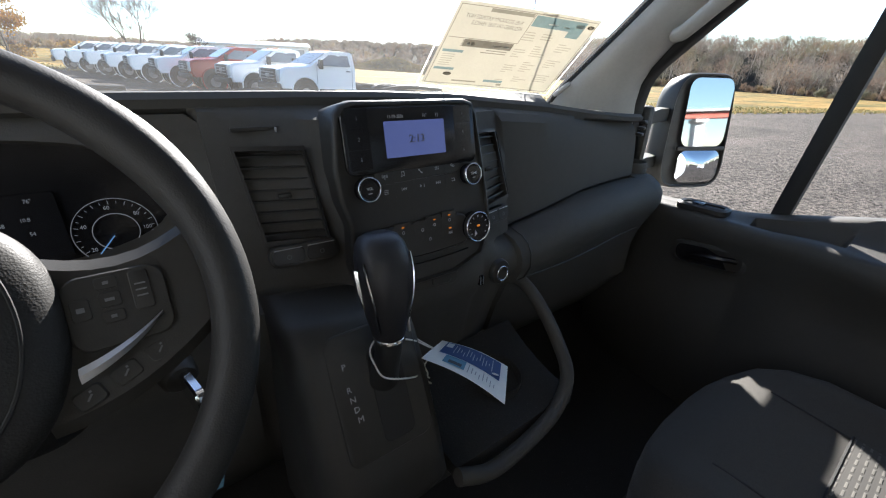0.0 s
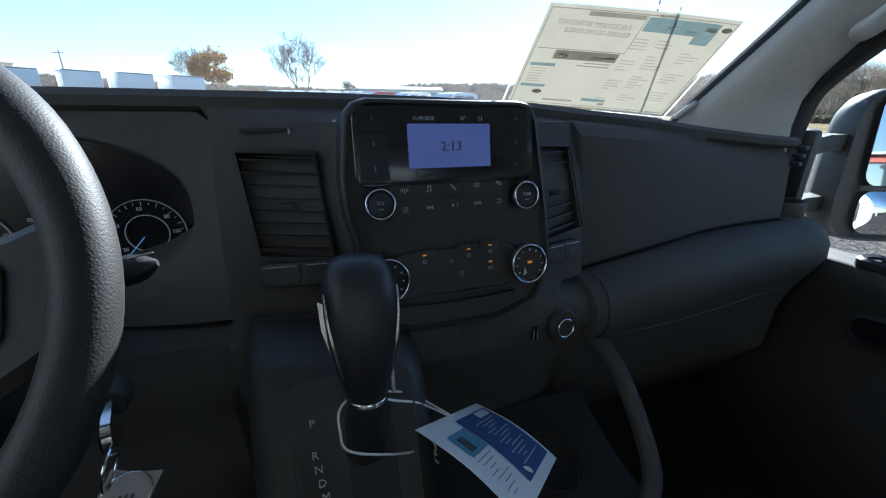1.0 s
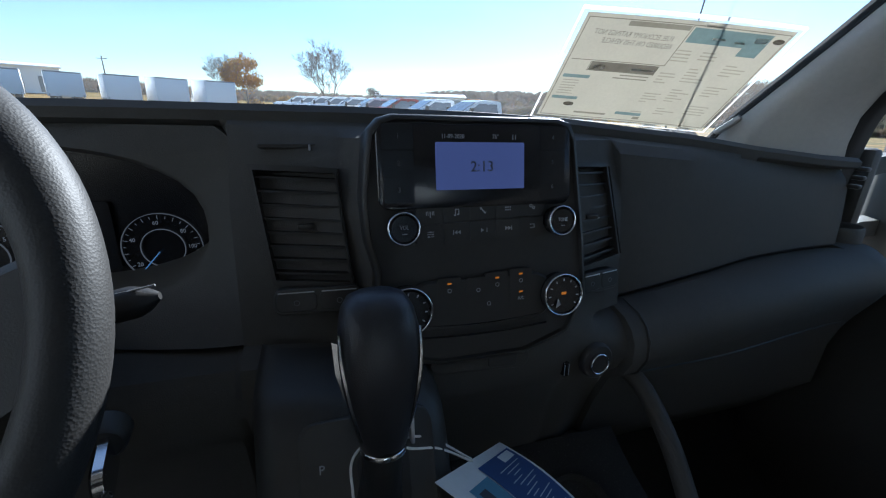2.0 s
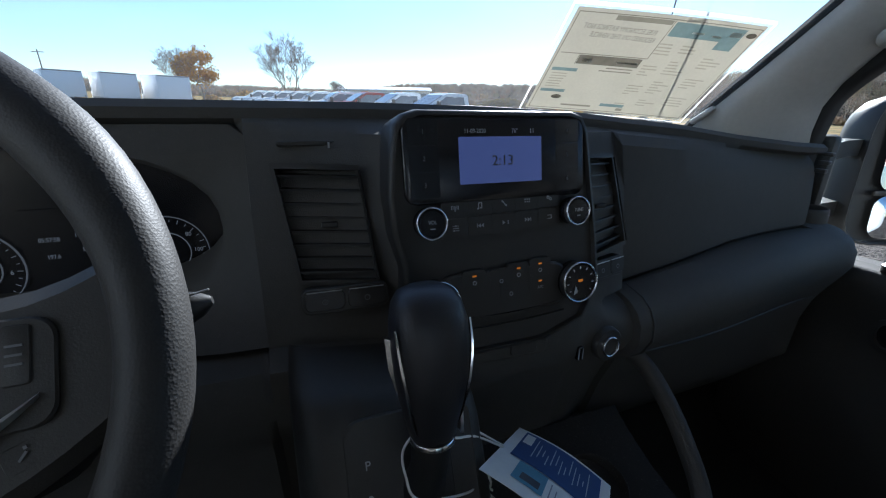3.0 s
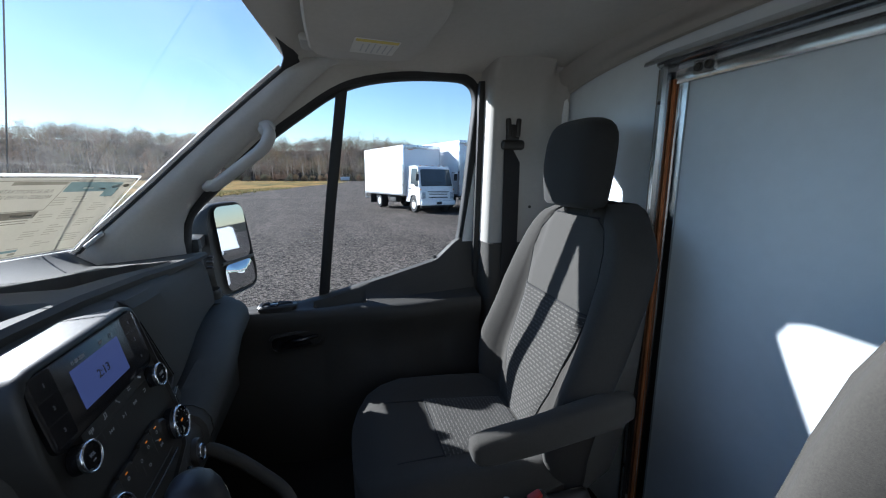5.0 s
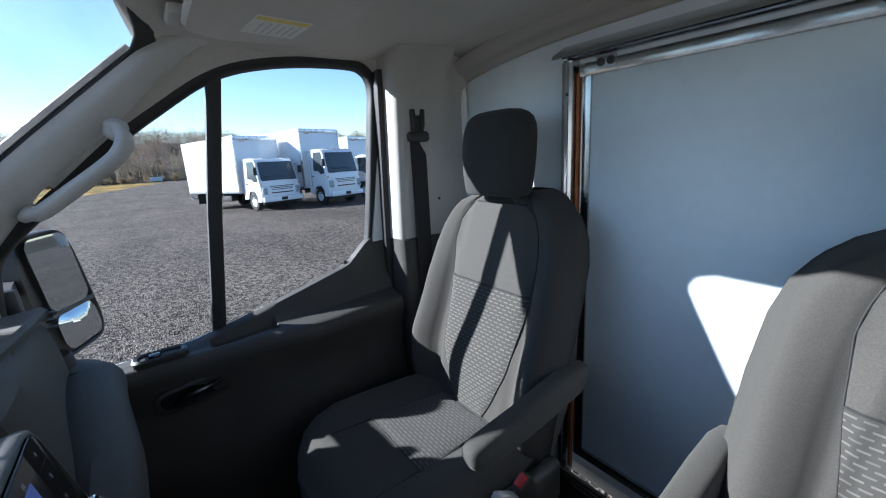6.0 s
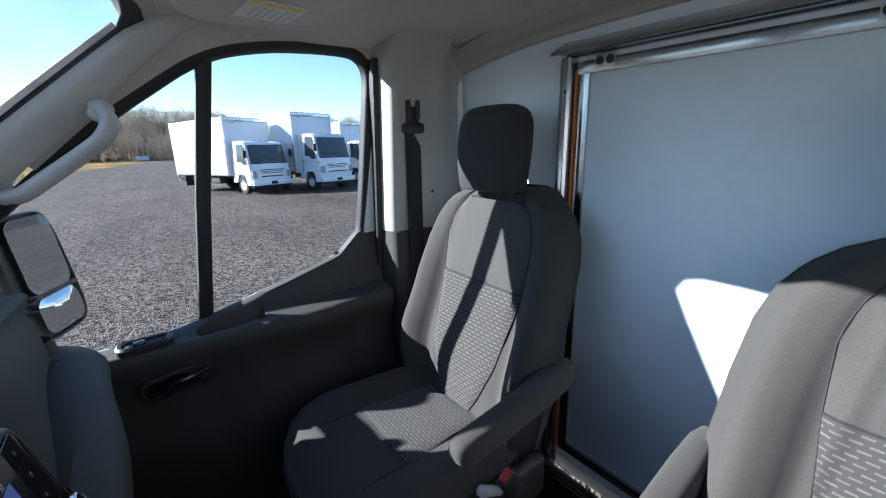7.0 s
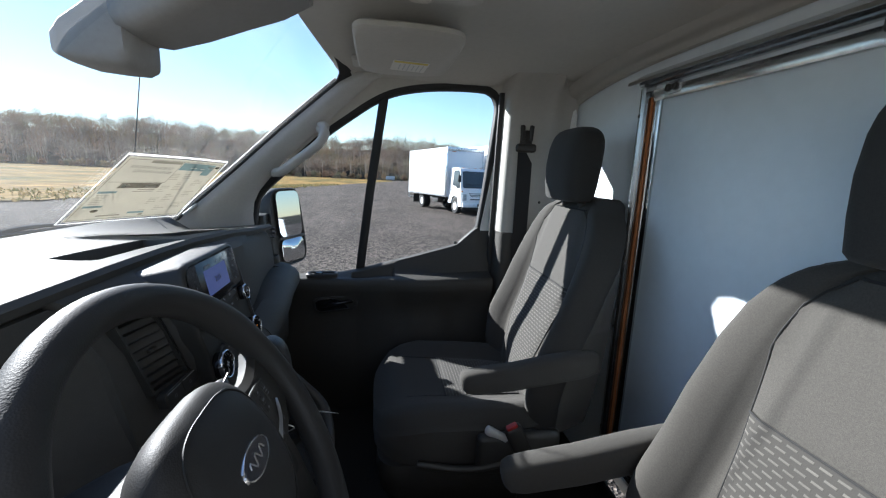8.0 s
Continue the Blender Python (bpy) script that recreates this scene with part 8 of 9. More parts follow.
def mound():
    """A rough brown earth bank in the field."""
    x0, y0 = polar(29.5, 150)
    u, w = Vector(polar(119.5, 1)), Vector(polar(29.5, 1))
    bm = bmesh.new()

    def f(a, b):
        p, q = (a * 2 - 1), (b * 2 - 1)
        r = min(1, math.hypot(p, q))
        x, y = x0 + u.x * p * 17 + w.x * q * 14, y0 + u.y * p * 17 + w.y * q * 14
        return Vector((x, y, land(x, y) - 0.1 + 4.2 * (1 - ease(0, 1, r)) * (1 + 0.06 * math.sin(p * 9) * math.sin(q * 7 + 1))))
    grid(bm, f, 40, 24)
    tagged(part("earth_bank", bm, HILL), "brown weedy earth bank in the field", "bank", kind="structure")
    rng = random.Random(41)
    verts, faces = [], []
    for k in range(14000):
        a, r = rng.uniform(0, 6.283), math.sqrt(rng.random()) * 0.98
        c = f(0.5 + 0.5 * r * math.cos(a), 0.5 + 0.5 * r * math.sin(a))
        c.z += rng.uniform(0, 0.9) * (0.4 + 0.6 * noise.noise(c * 0.3))
        d = Vector((rng.uniform(-1, 1), rng.uniform(-1, 1), rng.uniform(-1, 1))).normalized()
        e = d.orthogonal()
        size = rng.uniform(0.12, 0.32)
        i = len(verts)
        verts += [c + d * size, c + e * size, c - d * size * 0.8]
        faces.append((i, i + 1, i + 2))
    me = bpy.data.meshes.new("bank_weeds")
    me.from_pydata(verts, [], faces)
    me.materials.append(twig_material("bank_weed_stalks", [(0.17, 0.13, 0.07), (0.13, 0.12, 0.05), (0.21, 0.15, 0.09), (0.10, 0.085, 0.05)]))
    tagged(new("bank_weeds", me), "brown and olive weeds growing over the earth bank", "weeds", kind="stuff")


mound()


def shrub(x, y, h, seed, mat=None, label="round grey green shrub at the edge of the field"):
    rnd = random.Random(seed)
    root = thing("shrub", label, "shrub", "field shrubs", at=(x, y, land(x, y)))
    verts, faces = [], []
    for k in range(500):
        a, e, r = rnd.uniform(0, 6.28), rnd.uniform(0, 1.5), rnd.uniform(0.3, 1) ** 0.4
        c = Vector((math.cos(a) * math.cos(e), math.sin(a) * math.cos(e), math.sin(e))) * r * h * rnd.uniform(0.8, 1.05)
        u = Vector((rnd.uniform(-1, 1), rnd.uniform(-1, 1), rnd.uniform(-1, 1))).normalized()
        w = u.orthogonal()
        s = h * rnd.uniform(0.05, 0.11)
        i = len(verts)
        verts += [c + u * s, c + w * s, c - u * s, c - w * s]
        faces.append((i, i + 1, i + 2, i + 3))
    me = bpy.data.meshes.new("twigs")
    me.from_pydata(verts, [], faces)
    me.materials.append(mat or GREY_SHRUB)
    ob = new("twigs", me)
    ob.parent = root


for k, (az, d, h) in enumerate(((42.6, 88, 1.6), (46.5, 96, 1.3), (34.0, 110, 1.4), (79.0, 190, 2.0), (84.0, 200, 2.2))):
    shrub(*polar(az, d), h, 50 + k)


BROWN_BRUSH = twig_material("brown_brush", [(0.30, 0.20, 0.10), (0.36, 0.22, 0.09), (0.22, 0.17, 0.09), (0.40, 0.24, 0.07)])
random.seed(77)
for k in range(26):
    bx, by = polar(random.uniform(-14, 20), random.uniform(74, 92))
    brush = shrub(bx, by, random.uniform(1.2, 2.6), 200 + k, BROWN_BRUSH, "brown and orange autumn bush behind the parked trucks")

# ---------------------------------------------------------------- vehicles outside
TYRE = material("tyre_rubber", (0.018, 0.018, 0.018), rough=0.85, vary=0.2, scale=10)
RIM_WHITE = material("wheel_steel", (0.55, 0.55, 0.55), rough=0.4, vary=0.08, scale=8)
BOX_WHITE = material("box_body_panel", (0.80, 0.81, 0.82), rough=0.35, vary=0.03, scale=1.2)
BOX_GREY = material("box_corner_trim", (0.27, 0.28, 0.29), rough=0.42, vary=0.08, scale=5, metal=0.6)
CAR_WHITE = material("truck_white_paint", (0.80, 0.80, 0.80), rough=0.25, vary=0.02, scale=2, coat=0.5)
CAR_RED = material("truck_red_paint", (0.24, 0.013, 0.010), rough=0.30, vary=0.05, scale=2, coat=0.15, spec=0.3)
CHASSIS = material("chassis_black", (0.02, 0.02, 0.02), rough=0.7, vary=0.2, scale=5)
BOX_STEEL = material("bright_box_trim", (0.62, 0.63, 0.65), rough=0.28, metal=1.0, vary=0.06, scale=4)
RIM_GREY = material("wheel_alloy", (0.22, 0.22, 0.23), rough=0.35, metal=0.5, vary=0.1, scale=8)
HEADLAMP = material("headlamp_lens", (0.42, 0.44, 0.46), rough=0.12, vary=0.05, scale=20)
MARKER = material("amber_marker", (0.55, 0.20, 0.03), rough=0.3)


def wheel_part(root, c, r, w, rim=None):
    """A wheel under root, its axle along y."""
    bm = bmesh.new()
    prof = [(r * 0.55, -w / 2), (r * 0.9, -w / 2), (r, -w * 0.36), (r, w * 0.36), (r * 0.9, w / 2), (r * 0.55, w / 2)]
    rings = []
    for k in range(28):
        a = 2 * math.pi * k / 28
        rings.append([Vector((c[0] + p * math.cos(a), c[1] + d, c[2] + p * math.sin(a))) for p, d in prof])
    loft(bm, rings, ends_closed=True)
    wh = new("wheel", finish(bm, "tyre", TYRE))
    wh.parent = root
    bm = bmesh.new()
    s = 1 if c[1] > 0 else -1
    disc(bm, (c[0], c[1] + s * w * 0.20, c[2]), (0, s, 0), r * 0.64, r * 0.60, w * 0.28, 28)
    disc(bm, (c[0], c[1] + s * w * 0.40, c[2]), (0, s, 0), r * 0.22, r * 0.18, w * 0.16, 16)
    rm = new("rim", finish(bm, "rim", rim or RIM_WHITE))
    rm.parent = wh
    bm = bmesh.new()
    for k in range(8):
        a = 2 * math.pi * k / 8
        disc(bm, (c[0] + r * 0.40 * math.cos(a), c[1] + s * w * 0.455, c[2] + r * 0.40 * math.sin(a)), (0, s, 0), r * 0.07, r * 0.06, w * 0.02, 8)
    hl = new("rim_hole", finish(bm, "rim_hole", CHASSIS))
    hl.parent = wh
    return wh


def sub(name, bm, mat, parent, label="", angle=38):
    ob = new(name, finish(bm, name, mat, angle))
    ob.parent = parent
    if label:
        tagged(ob, label)
    return ob


def chassis_pickup(paint, label):
    """A chassis cab truck, nose along -x, standing on z = 0, middle of its cab near the origin."""
    root = thing("pickup_truck", label, "truck", "row of parked chassis cabs")
    W = 1.0
    # body side outline: x, z
    low = [(-2.50, 0.62), (-2.60, 0.75), (-2.61, 1.10), (-2.56, 1.28), (-2.35, 1.37), (-1.62, 1.42), (-1.42, 1.45), (-0.62, 1.93), (-0.42, 2.00), (0.35, 2.01), (0.50, 1.96), (0.56, 1.45), (0.58, 0.62)]
    bm = bmesh.new()
    rings = []
    for y, k in ((-W, 1.0), (-W * 0.92, 1.0), (0, 1.015), (W * 0.92, 1.0), (W, 1.0)):
        rings.append([Vector((x + (0.10 if abs(y) > 0.95 and x < -2.3 else 0), y * (1 - 0.13 * ease(1.42, 2.0, z)), z * (k if z > 1.2 else 1) - (0.06 if abs(y) > 0.95 and 1.2 < z < 1.46 else 0))) for x, z in low])
    loft(bm, rings)
    sub("body", bm, paint, root, angle=30)
    for s in (-1, 1):
        # arch and wheels
        for wx in (-1.62, 1.75):
            if wx < 0:
                bm = bmesh.new()
                disc(bm, (wx, s * 0.985, 0.50), (0, s, 0), 0.53, 0.51, 0.03, 28)
                arch = sub("wheel_arch", bm, CHASSIS, root)
                bm = bmesh.new()
                annulus(bm, (wx, s * 0.992, 0.50), (0, s, 0), 0.52, 0.57, 0.035, 36)
                sub("fender_lip", bm, paint, arch)
            wheel_part(root, (wx, s * 0.90, 0.42), 0.41, 0.26, RIM_GREY)
        # side windows
        bm = bmesh.new()
        y = lambda z: s * (W * (1 - 0.13 * ease(1.42, 2.0, z)) + 0.004)
        prism(bm, [Vector((x, y(z), z)) for x, z in ((-1.14, 1.47), (-0.54, 1.87), (0.30, 1.88), (0.34, 1.47))], (0, s * 0.006, 0))
        sub("side_window", bm, PALE_PANE, root)
        bm = bmesh.new()
        for x0 in (-1.12, 0.42):
            box(bm, (x0, s * 1.003, 1.02), (0.012, 0.008, 0.80))
        sub("door_gap", bm, CHASSIS, root)
        bm = bmesh.new()
        box(bm, (0.24, s * 1.01, 1.30), (0.18, 0.03, 0.04), 0.01)
        sub("door_handle", bm, CHASSIS, root)
        bm = bmesh.new()
        box(bm, (-1.05, s * 1.22, 1.52), (0.14, 0.20, 0.34), 0.04)
        box(bm, (-1.03, s * 1.06, 1.46), (0.06, 0.18, 0.06), 0.01)
        sub("side_mirror", bm, CHASSIS, root)
        bm = bmesh.new()
        box(bm, (-2.58, s * 0.84, 1.06), (0.16, 0.22, 0.42), 0.05)
        hl = sub("headlight", bm, HEADLAMP, root)
        bm = bmesh.new()
        for dz in (-0.10, 0.06):
            disc(bm, (-2.662, s * 0.84, 1.06 + dz), (-1, 0, 0), 0.07, 0.065, 0.008, 16)
        sub("lamp_ring", bm, BOX_GREY, hl)
        bm = bmesh.new()
        box(bm, (1.9, s * 0.42, 0.72), (3.0, 0.09, 0.20), 0.01)
        sub("frame_rail", bm, CHASSIS, root)
    bm = bmesh.new()
    prism(bm, [Vector((-1.34, -0.86, 1.50)), Vector((-1.34, 0.86, 1.50)), Vector((-0.66, 0.78, 1.915)), Vector((-0.66, -0.78, 1.915))], (-0.02, 0, 0.015))
    sub("windscreen", bm, PALE_PANE, root)
    bm = bmesh.new()
    box(bm, (-2.61, 0, 1.04), (0.12, 1.42, 0.48), 0.03)
    gr = sub("grille", bm, CHASSIS, root)
    bm = bmesh.new()
    for z in (0.93, 1.04, 1.15):
        box(bm, (-2.675, 0, z), (0.02, 1.30, 0.030), 0.008)
    box(bm, (-2.68, 0, 1.04), (0.025, 0.34, 0.13), 0.04)
    sub("grille_bar", bm, BOX_GREY, gr)
    bm = bmesh.new()
    box(bm, (-2.65, 0, 0.66), (0.22, 1.98, 0.26), 0.06)
    sub("bumper", bm, CHASSIS, root)
    bm = bmesh.new()
    for k in range(5):
        box(bm, (-0.38, (k - 2) * 0.26, 2.035), (0.10, 0.06, 0.035), 0.012)
    sub("roof_marker", bm, MARKER, root)
    bm = bmesh.new()
    box(bm, (1.2, 0, 0.70), (0.10, 0.8, 0.14))
    box(bm, (2.6, 0, 0.70), (0.10, 0.8, 0.14))
    box(bm, (3.38, 0, 0.72), (0.06, 0.95, 0.18))
    sub("cross_member", bm, CHASSIS, root)
    bm = bmesh.new()
    tube(bm, [(1.75, -0.85, 0.42), (1.75, 0.85, 0.42)], 0.08, 10)
    sub("axle", bm, CHASSIS, root)
    return root


def place(x, y, heading):
    """A vehicle's pose on the yard, its nose (-x) along heading."""
    h = Vector((heading[0], heading[1], 0)).normalized()
    n = Vector((0.0225, -0.0202, 1)).normalized()
    xa = -(h - n * h.dot(n)).normalized()
    ya = n.cross(xa)
    return Matrix(((xa.x, ya.x, n.x, x), (xa.y, ya.y, n.y, y), (xa.z, ya.z, n.z, land(x, y)), (0, 0, 0, 1)))


white_truck = chassis_pickup(CAR_WHITE, "white chassis cab pickup truck parked in a row")
red_truck = chassis_pickup(CAR_RED, "red chassis cab pickup truck parked in a row")
for k in range(9):
    m = place(6.75 - 1.05 * k, 17.9 + 3.27 * k, (-0.995, -0.10))
    if k == 0:
        white_truck.matrix_basis = m
    elif k == 2:
        red_truck.matrix_basis = m
    else:
        copy_thing(white_truck, m)


def box_truck(length, width, top, cab_h, label, group):
    """A cab-over box truck, nose along -x; the front of its box stands at x = 0."""
    root = thing("box_truck", label, "truck", group)
    b0 = 0.84
    bm = bmesh.new()
    box(bm, (length / 2, 0, (b0 + top) / 2), (length, width, top - b0), 0.03)
    bd = sub("box_body", bm, BOX_WHITE, root)
    for x in (0.02, length - 0.02):
        for s in (-1, 1):
            bm = bmesh.new()
            box(bm, (x, s * (width / 2 - 0.012), (b0 + top) / 2), (0.15, 0.060, top - b0 + 0.01), 0.025)
            sub("corner_post", bm, BOX_STEEL if x < 1 else BOX_WHITE, bd)
        bm = bmesh.new()
        h = 0.20 if x < 1 else 0.10
        box(bm, (x, 0, top + 0.02 - h / 2), (0.12, width + 0.03, h), 0.04)
        sub("top_cap", bm, BOX_STEEL if x < 1 else BOX_GREY, bd)
    for s in (-1, 1):
        bm = bmesh.new()
        box(bm, (length / 2, s * (width / 2 + 0.002), b0 + 0.05), (length, 0.02, 0.10), 0.005)
        sub("side_rail", bm, BOX_GREY, bd)
        bm = bmesh.new()
        box(bm, (length / 2, s * (width / 2 + 0.002), top - 0.04), (length, 0.02, 0.08), 0.005)
        sub("top_rail", bm, BOX_WHITE, bd)
        for q in range(1, int(length / 1.2) + 1):
            bm = bmesh.new()
            box(bm, (q * length / (int(length / 1.2) + 1), s * (width / 2 + 0.002), (b0 + top) / 2), (0.02, 0.006, top - b0 - 0.2))
            sub("panel_joint", bm, BOX_WHITE, bd)
    bm = bmesh.new()
    box(bm, (0.0, width * 0.30, top - 0.22), (0.012, 0.30, 0.035))
    sub("maker_mark", bm, MARKER, bd)
    # cab
    cw = min(width, 2.05) / 2
    prof = [(-0.12, 0.55), (-0.12, cab_h - 0.05), (-0.20, cab_h), (-1.00, cab_h + 0.01), (-1.22, cab_h - 0.03), (-1.36, cab_h - 0.12), (-1.46, cab_h - 0.30), (-1.62, cab_h * 0.60), (-1.68, cab_h * 0.53), (-1.73, cab_h * 0.42), (-1.74, 0.55), (-1.70, 0.42), (-1.38, 0.42), (-1.36, 0.66), (-1.24, 0.86), (-1.08, 0.93), (-0.76, 0.93), (-0.60, 0.86), (-0.50, 0.66), (-0.48, 0.55)]
    bm = bmesh.new()
    rings = []
    for y in (-cw, -cw * 0.975, -cw * 0.90, -cw * 0.5, 0.0, cw * 0.5, cw * 0.90, cw * 0.975, cw):
        rings.append([Vector((x * (0.94 + 0.075 * (1 - (abs(y) / cw) ** 5) if x < -1.2 else 1), y * (1 - 0.07 * ease(cab_h * 0.6, cab_h, z)), z)) for x, z in prof])
    loft(bm, rings)
    cab = sub("cab", bm, CAR_WHITE, root, "white cab", angle=30)
    bm = bmesh.new()
    slab(bm, lambda u, v: Vector(((-1.642 + 0.225 * v) * (0.94 + 0.075 * (1 - abs((u * 2 - 1) * 0.92) ** 5)) - 0.012, (u * 2 - 1) * cw * (0.91 - 0.05 * v), cab_h * 0.585 + (cab_h * 0.415 - 0.20) * v)), 12, 4, (-0.014, 0, 0.006))
    sub("windscreen", bm, DARK_PANE, cab)
    for s in (-1, 1):
        bm = bmesh.new()
        yy = lambda z: s * (cw * (1 - 0.07 * ease(cab_h * 0.6, cab_h, z)) + 0.002)
        prism(bm, [Vector((x, yy(z), z)) for x, z in ((-1.44, cab_h * 0.570), (-1.25, cab_h - 0.22), (-1.16, cab_h - 0.14), (-0.66, cab_h - 0.14), (-0.62, cab_h - 0.20), (-0.62, cab_h * 0.62), (-1.00, cab_h * 0.61), (-1.15, cab_h * 0.56))], (0, s * 0.012, 0))
        sub("side_window", bm, DARK_PANE, cab)
        bm = bmesh.new()
        box(bm, (-0.38, s * (cw + 0.002), cab_h * 0.62), (0.012, 0.01, cab_h * 0.55))
        sub("door_gap", bm, CHASSIS, cab)
        bm = bmesh.new()
        box(bm, (-0.52, s * (cw + 0.012), cab_h * 0.52), (0.14, 0.03, 0.05), 0.01)
        sub("door_handle", bm, CHASSIS, cab)
        bm = bmesh.new()
        box(bm, (-1.60, s * (cw + 0.14), cab_h * 0.76), (0.10, 0.17, 0.36), 0.03)
        box(bm, (-1.50, s * (cw + 0.06), cab_h * 0.86), (0.04, 0.18, 0.03))
        sub("side_mirror", bm, CHASSIS, cab)
        bm = bmesh.new()
        box(bm, (-1.690, s * cw * 0.84, cab_h * 0.375), (0.12, cw * 0.26, 0.34), 0.05)
        hl = sub("headlight", bm, HEADLAMP, cab)
        bm = bmesh.new()
        for dz in (-0.07, 0.07):
            disc(bm, (-1.752, s * cw * 0.84, cab_h * 0.375 + dz), (-1, 0, 0), 0.055, 0.050, 0.008, 16)
        sub("lamp_ring", bm, BOX_GREY, hl)
        bm = bmesh.new()
        box(bm, (-1.62, s * cw * 0.965, cab_h * 0.50), (0.10, 0.05, 0.08), 0.015)
        sub("turn_light", bm, MARKER, cab)
        bm = bmesh.new()
        box(bm, (-1.0, s * cw * 0.92, 0.58), (0.6, 0.14, 0.05), 0.01)
        sub("step", bm, CHASSIS, cab)
        bm = bmesh.new()
        box(bm, (-0.92, s * (cw - 0.12), 0.84), (0.80, 0.18, 0.10), 0.03)
        sub("wheel_arch", bm, CHASSIS, cab)
        bm = bmesh.new()
        box(bm, (-1.80, s * cw * 0.70, 0.52), (0.06, 0.24, 0.10), 0.02)
        sub("fog_lamp", bm, CHASSIS, cab)
        wheel_part(root, (-0.92, s * cw * 0.86, 0.42), 0.41, 0.26)
        wheel_part(root, (length * 0.64, s * cw * 0.80, 0.42), 0.41, 0.45)
        bm = bmesh.new()
        box(bm, (length / 2 - 0.2, s * 0.42, 0.80), (length + 0.6, 0.08, 0.20))
        sub("frame_rail", bm, CHASSIS, root)
        bm = bmesh.new()
        box(bm, (length * 0.30, s * cw * 0.80, 0.62), (0.8, 0.36, 0.36), 0.05)
        sub("fuel_tank" if s > 0 else "battery_box", bm, CHASSIS, root)
        bm = bmesh.new()
        box(bm, (length * 0.88, s * cw * 0.85, 0.52), (0.02, 0.40, 0.55))
        sub("mud_flap", bm, CHASSIS, root)
    bm = bmesh.new()
    for k in range(3):
        box(bm, (-1.752, 0, cab_h * 0.46 - 0.075 * k), (0.03, cw * (1.25 - 0.1 * k), 0.030), 0.005)
    sub("grille", bm, CHASSIS, cab)
    bm = bmesh.new()
    box(bm, (-1.78, 0, 0.52), (0.14, cw * 2.0, 0.24), 0.05)
    sub("bumper", bm, CAR_WHITE, cab)
    bm = bmesh.new()
    box(bm, (-1.856, 0, 0.52), (0.012, 0.32, 0.14), 0.005)
    sub("front_plate", bm, CHASSIS, cab)
    bm = bmesh.new()
    box(bm, (-1.655, 0, cab_h * 0.578), (0.02, cw * 1.80, 0.035), 0.008)
    box(bm, (-1.452, 0, cab_h - 0.190), (0.02, cw * 1.62, 0.030), 0.008)
    sub("screen_border", bm, CHASSIS, cab)
    bm = bmesh.new()
    for k in range(5):
        box(bm, (-1.12, (k - 2) * 0.36, cab_h + 0.012), (0.10, 0.07, 0.035), 0.012)
    sub("roof_marker", bm, MARKER, cab)
    bm = bmesh.new()
    for s in (-0.3, 0.35):
        tube(bm, [(-1.70, s, cab_h * 0.635), (-1.66, s + 0.45, cab_h * 0.67)], 0.012, 6)
    sub("wiper", bm, CHASSIS, cab)
    bm = bmesh.new()
    box(bm, (-1.62, 0, 0.36), (0.16, cw * 1.9, 0.12), 0.03)
    box(bm, (-1.76, 0, cab_h * 0.335), (0.02, cw * 1.1, 0.05), 0.005)
    sub("lower_grille", bm, CHASSIS, cab)
    # step bumper at the rear
    bm = bmesh.new()
    for s in (-1, 1):
        tube(bm, [(length, s * width * 0.45, 1.0), (length + 0.25, s * width * 0.45, 0.95), (length + 0.25, s * width * 0.45, 0.55), (length, s * width * 0.45, 0.55)], 0.035, 8)
    tube(bm, [(length + 0.25, -width * 0.45, 0.55), (length + 0.25, width * 0.45, 0.55)], 0.04, 8)
    sub("rear_bumper", bm, BOX_GREY, root)
    return root


head = (-0.956, -0.292)
t1 = box_truck(5.5, 2.30, 3.52, 2.42, "white cab-over box truck parked on the gravel", "box trucks beside the yard")
t1.matrix_basis = place(21.2, -4.22, head)
t2 = box_truck(6.2, 2.45, 3.78, 2.72, "tall white cab-over box truck parked beside another", "box trucks beside the yard")
t2.matrix_basis = place(20.55, -7.2, head)
copy_thing(t1, place(22.6, -10.6, head))
t3 = box_truck(4.6, 2.40, 2.80, 2.15, "white box truck parked with its back to the yard", "row of box trucks beyond the pickups")
away = Vector((math.sin(radians(-27)), math.cos(radians(-27))))
for k, (az, d) in enumerate(((-11.2, 43.0), (-16.0, 44.0), (-20.4, 45.5), (-25.0, 48.5), (-29.4, 50.0))):
    near_end = Vector(polar(az, d)) + away * 4.6
    m = place(near_end.x, near_end.y, away)
    if k == 0:
        t3.matrix_basis = m
    else:
        copy_thing(t3, m)


# ---------------------------------------------------------------- far buildings, signs and the bridge behind
def shed(x, y, length, depth, h, heading, label):
    root = thing("shed", label, "building", "far sheds")
    root.matrix_basis = Matrix.Translation((x, y, land(x, y))) @ pose(0, 0, 0, 0, 0, heading)
    bm = bmesh.new()
    box(bm, (0, 0, h / 2), (length, depth, h))
    sub("wall", bm, BOX_WHITE, root)
    bm = bmesh.new()
    loft(bm, [[(xx, -depth / 2 - 0.4, h - 0.05), (xx, 0, h + 0.7), (xx, depth / 2 + 0.4, h - 0.05), (xx, depth / 2 + 0.4, h - 0.25), (xx, -depth / 2 - 0.4, h - 0.25)] for xx in (-length / 2 - 0.4, length / 2 + 0.4)])
    sub("roof", bm, BOX_WHITE, root)
    for k in range(5):
        bm = bmesh.new()
        box(bm, (-length * 0.4 + length * 0.2 * k, -depth / 2 - 0.02, 1.7), (2.2, 0.06, 2.9))
        sub("roller_door", bm, BOX_GREY, root)


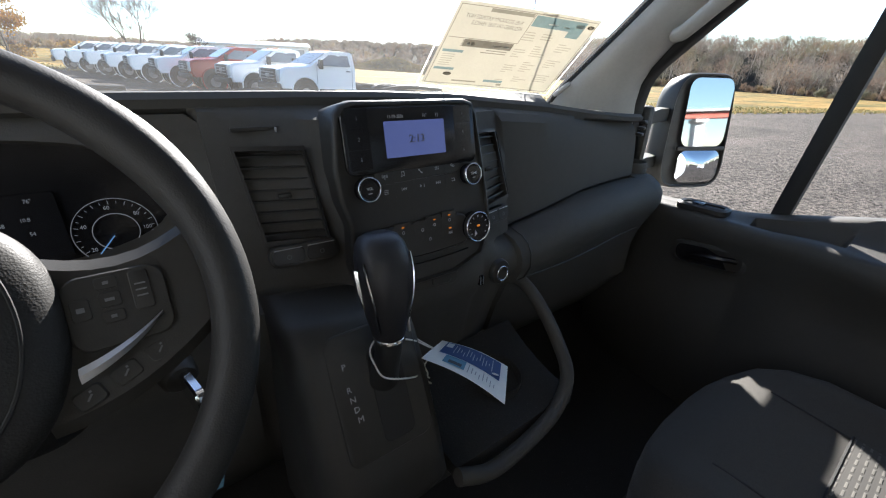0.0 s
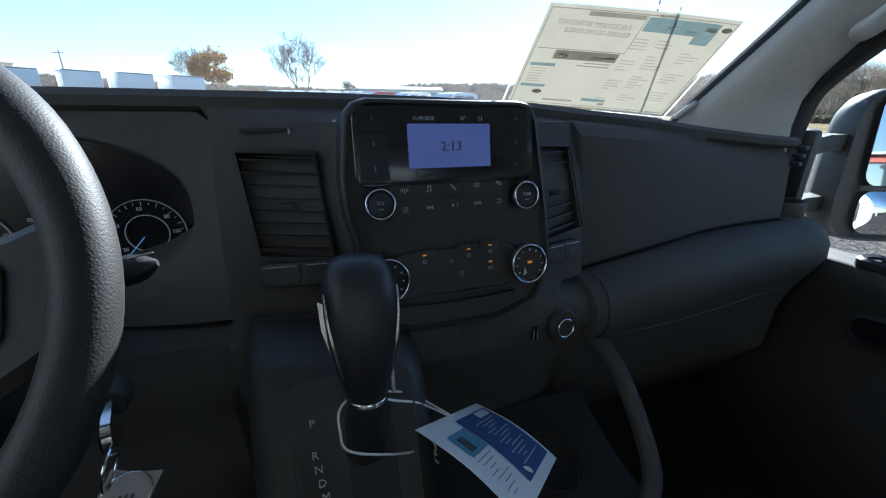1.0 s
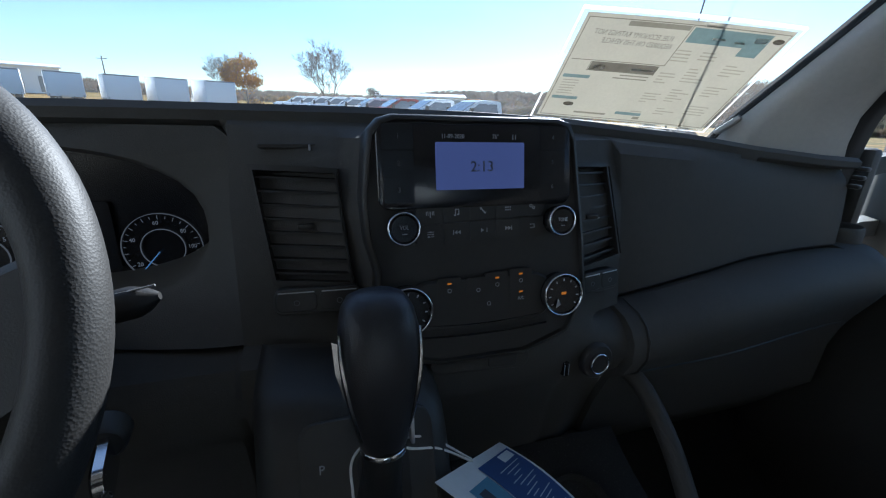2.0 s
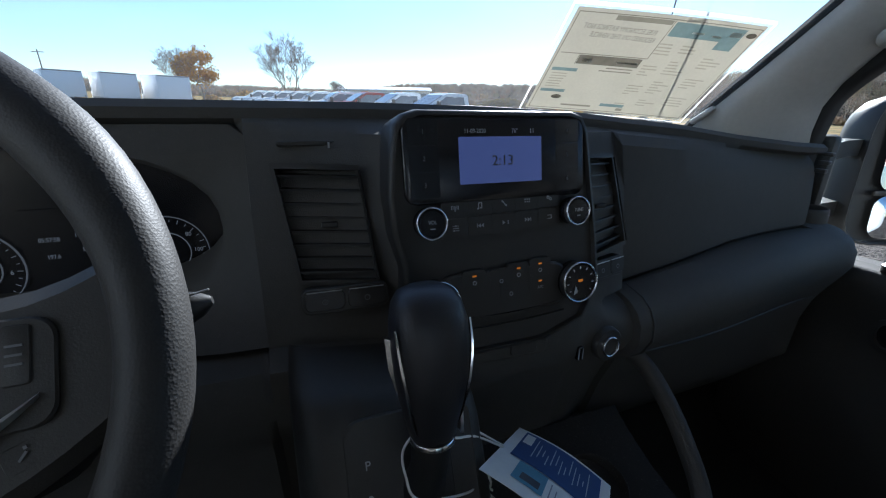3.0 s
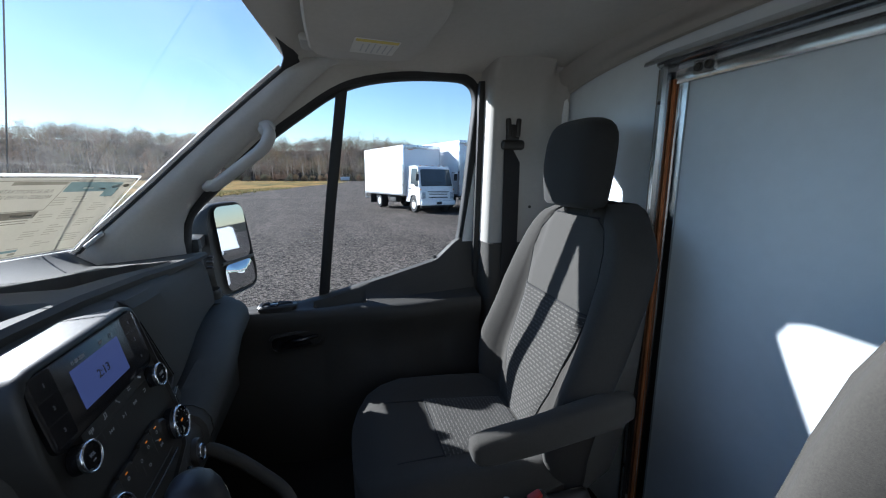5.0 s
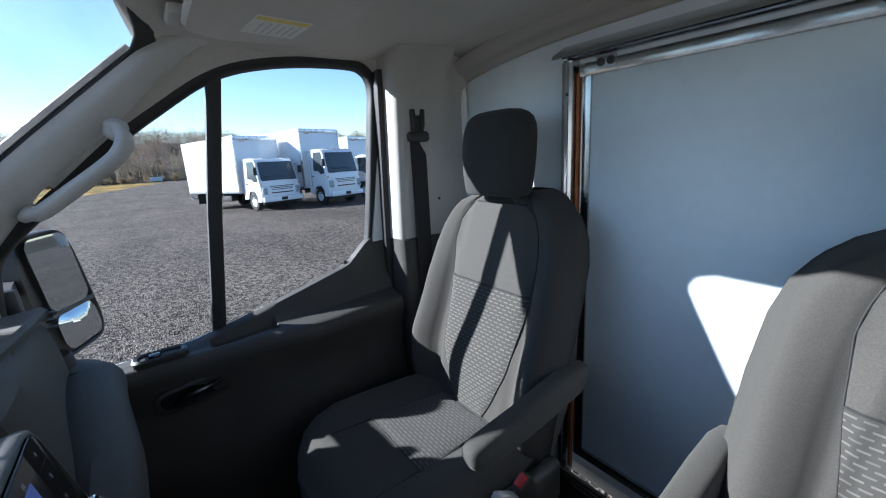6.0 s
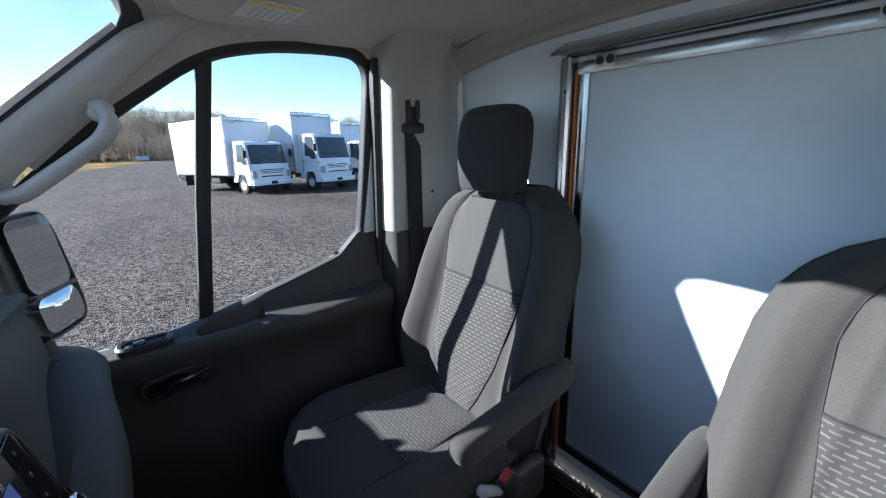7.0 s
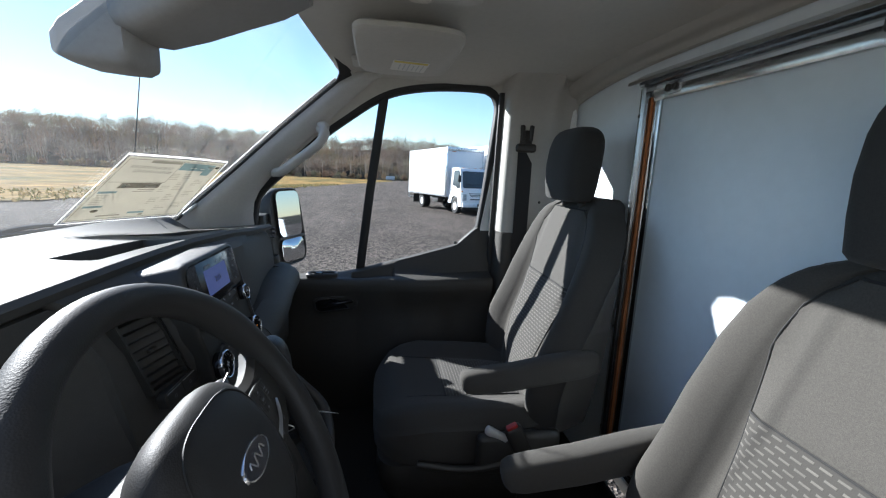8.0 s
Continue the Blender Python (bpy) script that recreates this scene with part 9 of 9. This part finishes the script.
shed(*polar(13.2, 95), 19, 10, 3.8, -14, "long low white metal shed behind the trucks")
shed(*polar(-30.5, 120), 22, 10, 5.0, 28, "white roadside building beyond the parked trucks")


def power_pole(az, d, h):
    x, y = polar(az, d)
    root = thing("power_pole", "wooden power pole beyond the yard", "pole", "power poles", at=(x, y, land(x, y)))
    bm = bmesh.new()
    tube(bm, [(0, 0, -0.1), (0, 0, h)], [0.16, 0.11], 8)
    sub("pole", bm, BARK, root)
    bm = bmesh.new()
    box(bm, (0, 0, h - 0.6), (2.2, 0.12, 0.14))
    sub("crossarm", bm, BARK, root)


power_pole(-21.6, 130, 9.0)
power_pole(-31.8, 140, 9.0)


def far_sign():
    x, y = polar(91.3, 150)
    root = thing("road_sign", "small pale blue sign board at the end of the yard", "sign", at=(x, y, land(x, y)))
    bm = bmesh.new()
    box(bm, (0, 0, 1.6), (0.1, 3.2, 1.2), 0.02)
    sub("board", bm, material("pale_blue_sign", (0.42, 0.50, 0.58), rough=0.6, vary=0.1, scale=1.5), root)
    for s in (-1, 1):
        bm = bmesh.new()
        box(bm, (0.06, s * 1.2, 0.6), (0.1, 0.1, 1.6))
        sub("post", bm, BOX_GREY, root)


far_sign()


def bridge():
    red = material("red_bridge_paint", (0.42, 0.09, 0.05), rough=0.6, vary=0.15, scale=0.2)
    pier = material("bridge_concrete", (0.62, 0.60, 0.56), rough=0.85, vary=0.1, scale=0.3)
    root = thing("bridge", "long red steel girder bridge on pale concrete piers behind the van", "bridge")
    y = -150.0
    bm = bmesh.new()
    box(bm, (60, y, 13.0), (420, 6, 1.6))
    sub("girder", bm, red, root)
    bm = bmesh.new()
    box(bm, (60, y, 14.5), (420, 9, 0.5))
    sub("deck", bm, pier, root)
    for k in range(9):
        x = -130 + 45 * k
        bm = bmesh.new()
        loft(bm, [[(x + a * 1.3, y + b * 2.4, z) for a, b in ((-1, -1), (1, -1), (1, 1), (-1, 1))] for z in (land(x, y) - 1, 11.0)])
        box(bm, (x, y, 11.4), (3.4, 7.5, 1.0))
        sub("pier", bm, pier, root)


bridge()


def parked_van():
    """A plain white panel van behind, seen only in the door mirror."""
    root = thing("panel_van", "white panel van parked behind on the gravel", "van")
    bm = bmesh.new()
    prof = [(-2.9, 0.45), (-2.95, 0.95), (-2.5, 1.25), (-1.7, 2.0), (-1.3, 2.25), (2.7, 2.25), (2.85, 2.1), (2.9, 0.45)]
    loft(bm, [[Vector((x, y * (1 - 0.08 * ease(1.2, 2.3, z)), z)) for x, z in prof] for y in (-1.0, -0.94, 0.94, 1.0)])
    sub("body", bm, CAR_WHITE, root, angle=30)
    for s in (-1, 1):
        bm = bmesh.new()
        prism(bm, [Vector((x, s * (1.0 * (1 - 0.08 * ease(1.2, 2.3, z)) + 0.003), z)) for x, z in ((-2.05, 1.32), (-1.55, 1.90), (-0.75, 1.92), (-0.75, 1.32))], (0, s * 0.01, 0))
        sub("side_window", bm, DARK_PANE, root)
        for wx in (-2.0, 1.7):
            wheel_part(root, (wx, s * 0.88, 0.35), 0.34, 0.22)
    bm = bmesh.new()
    prism(bm, [Vector((-2.46, -0.84, 1.30)), Vector((-2.46, 0.84, 1.30)), Vector((-1.72, 0.80, 1.99)), Vector((-1.72, -0.80, 1.99))], (-0.02, 0, 0.02))
    sub("windscreen", bm, DARK_PANE, root)
    bm = bmesh.new()
    box(bm, (-2.93, 0, 0.62), (0.14, 1.9, 0.28), 0.05)
    sub("bumper", bm, CHASSIS, root)
    root.matrix_basis = place(12.2, -28.5, (-0.97, -0.25)) @ Matrix.Diagonal((1.05, 1.05, 0.90, 1))


parked_van()
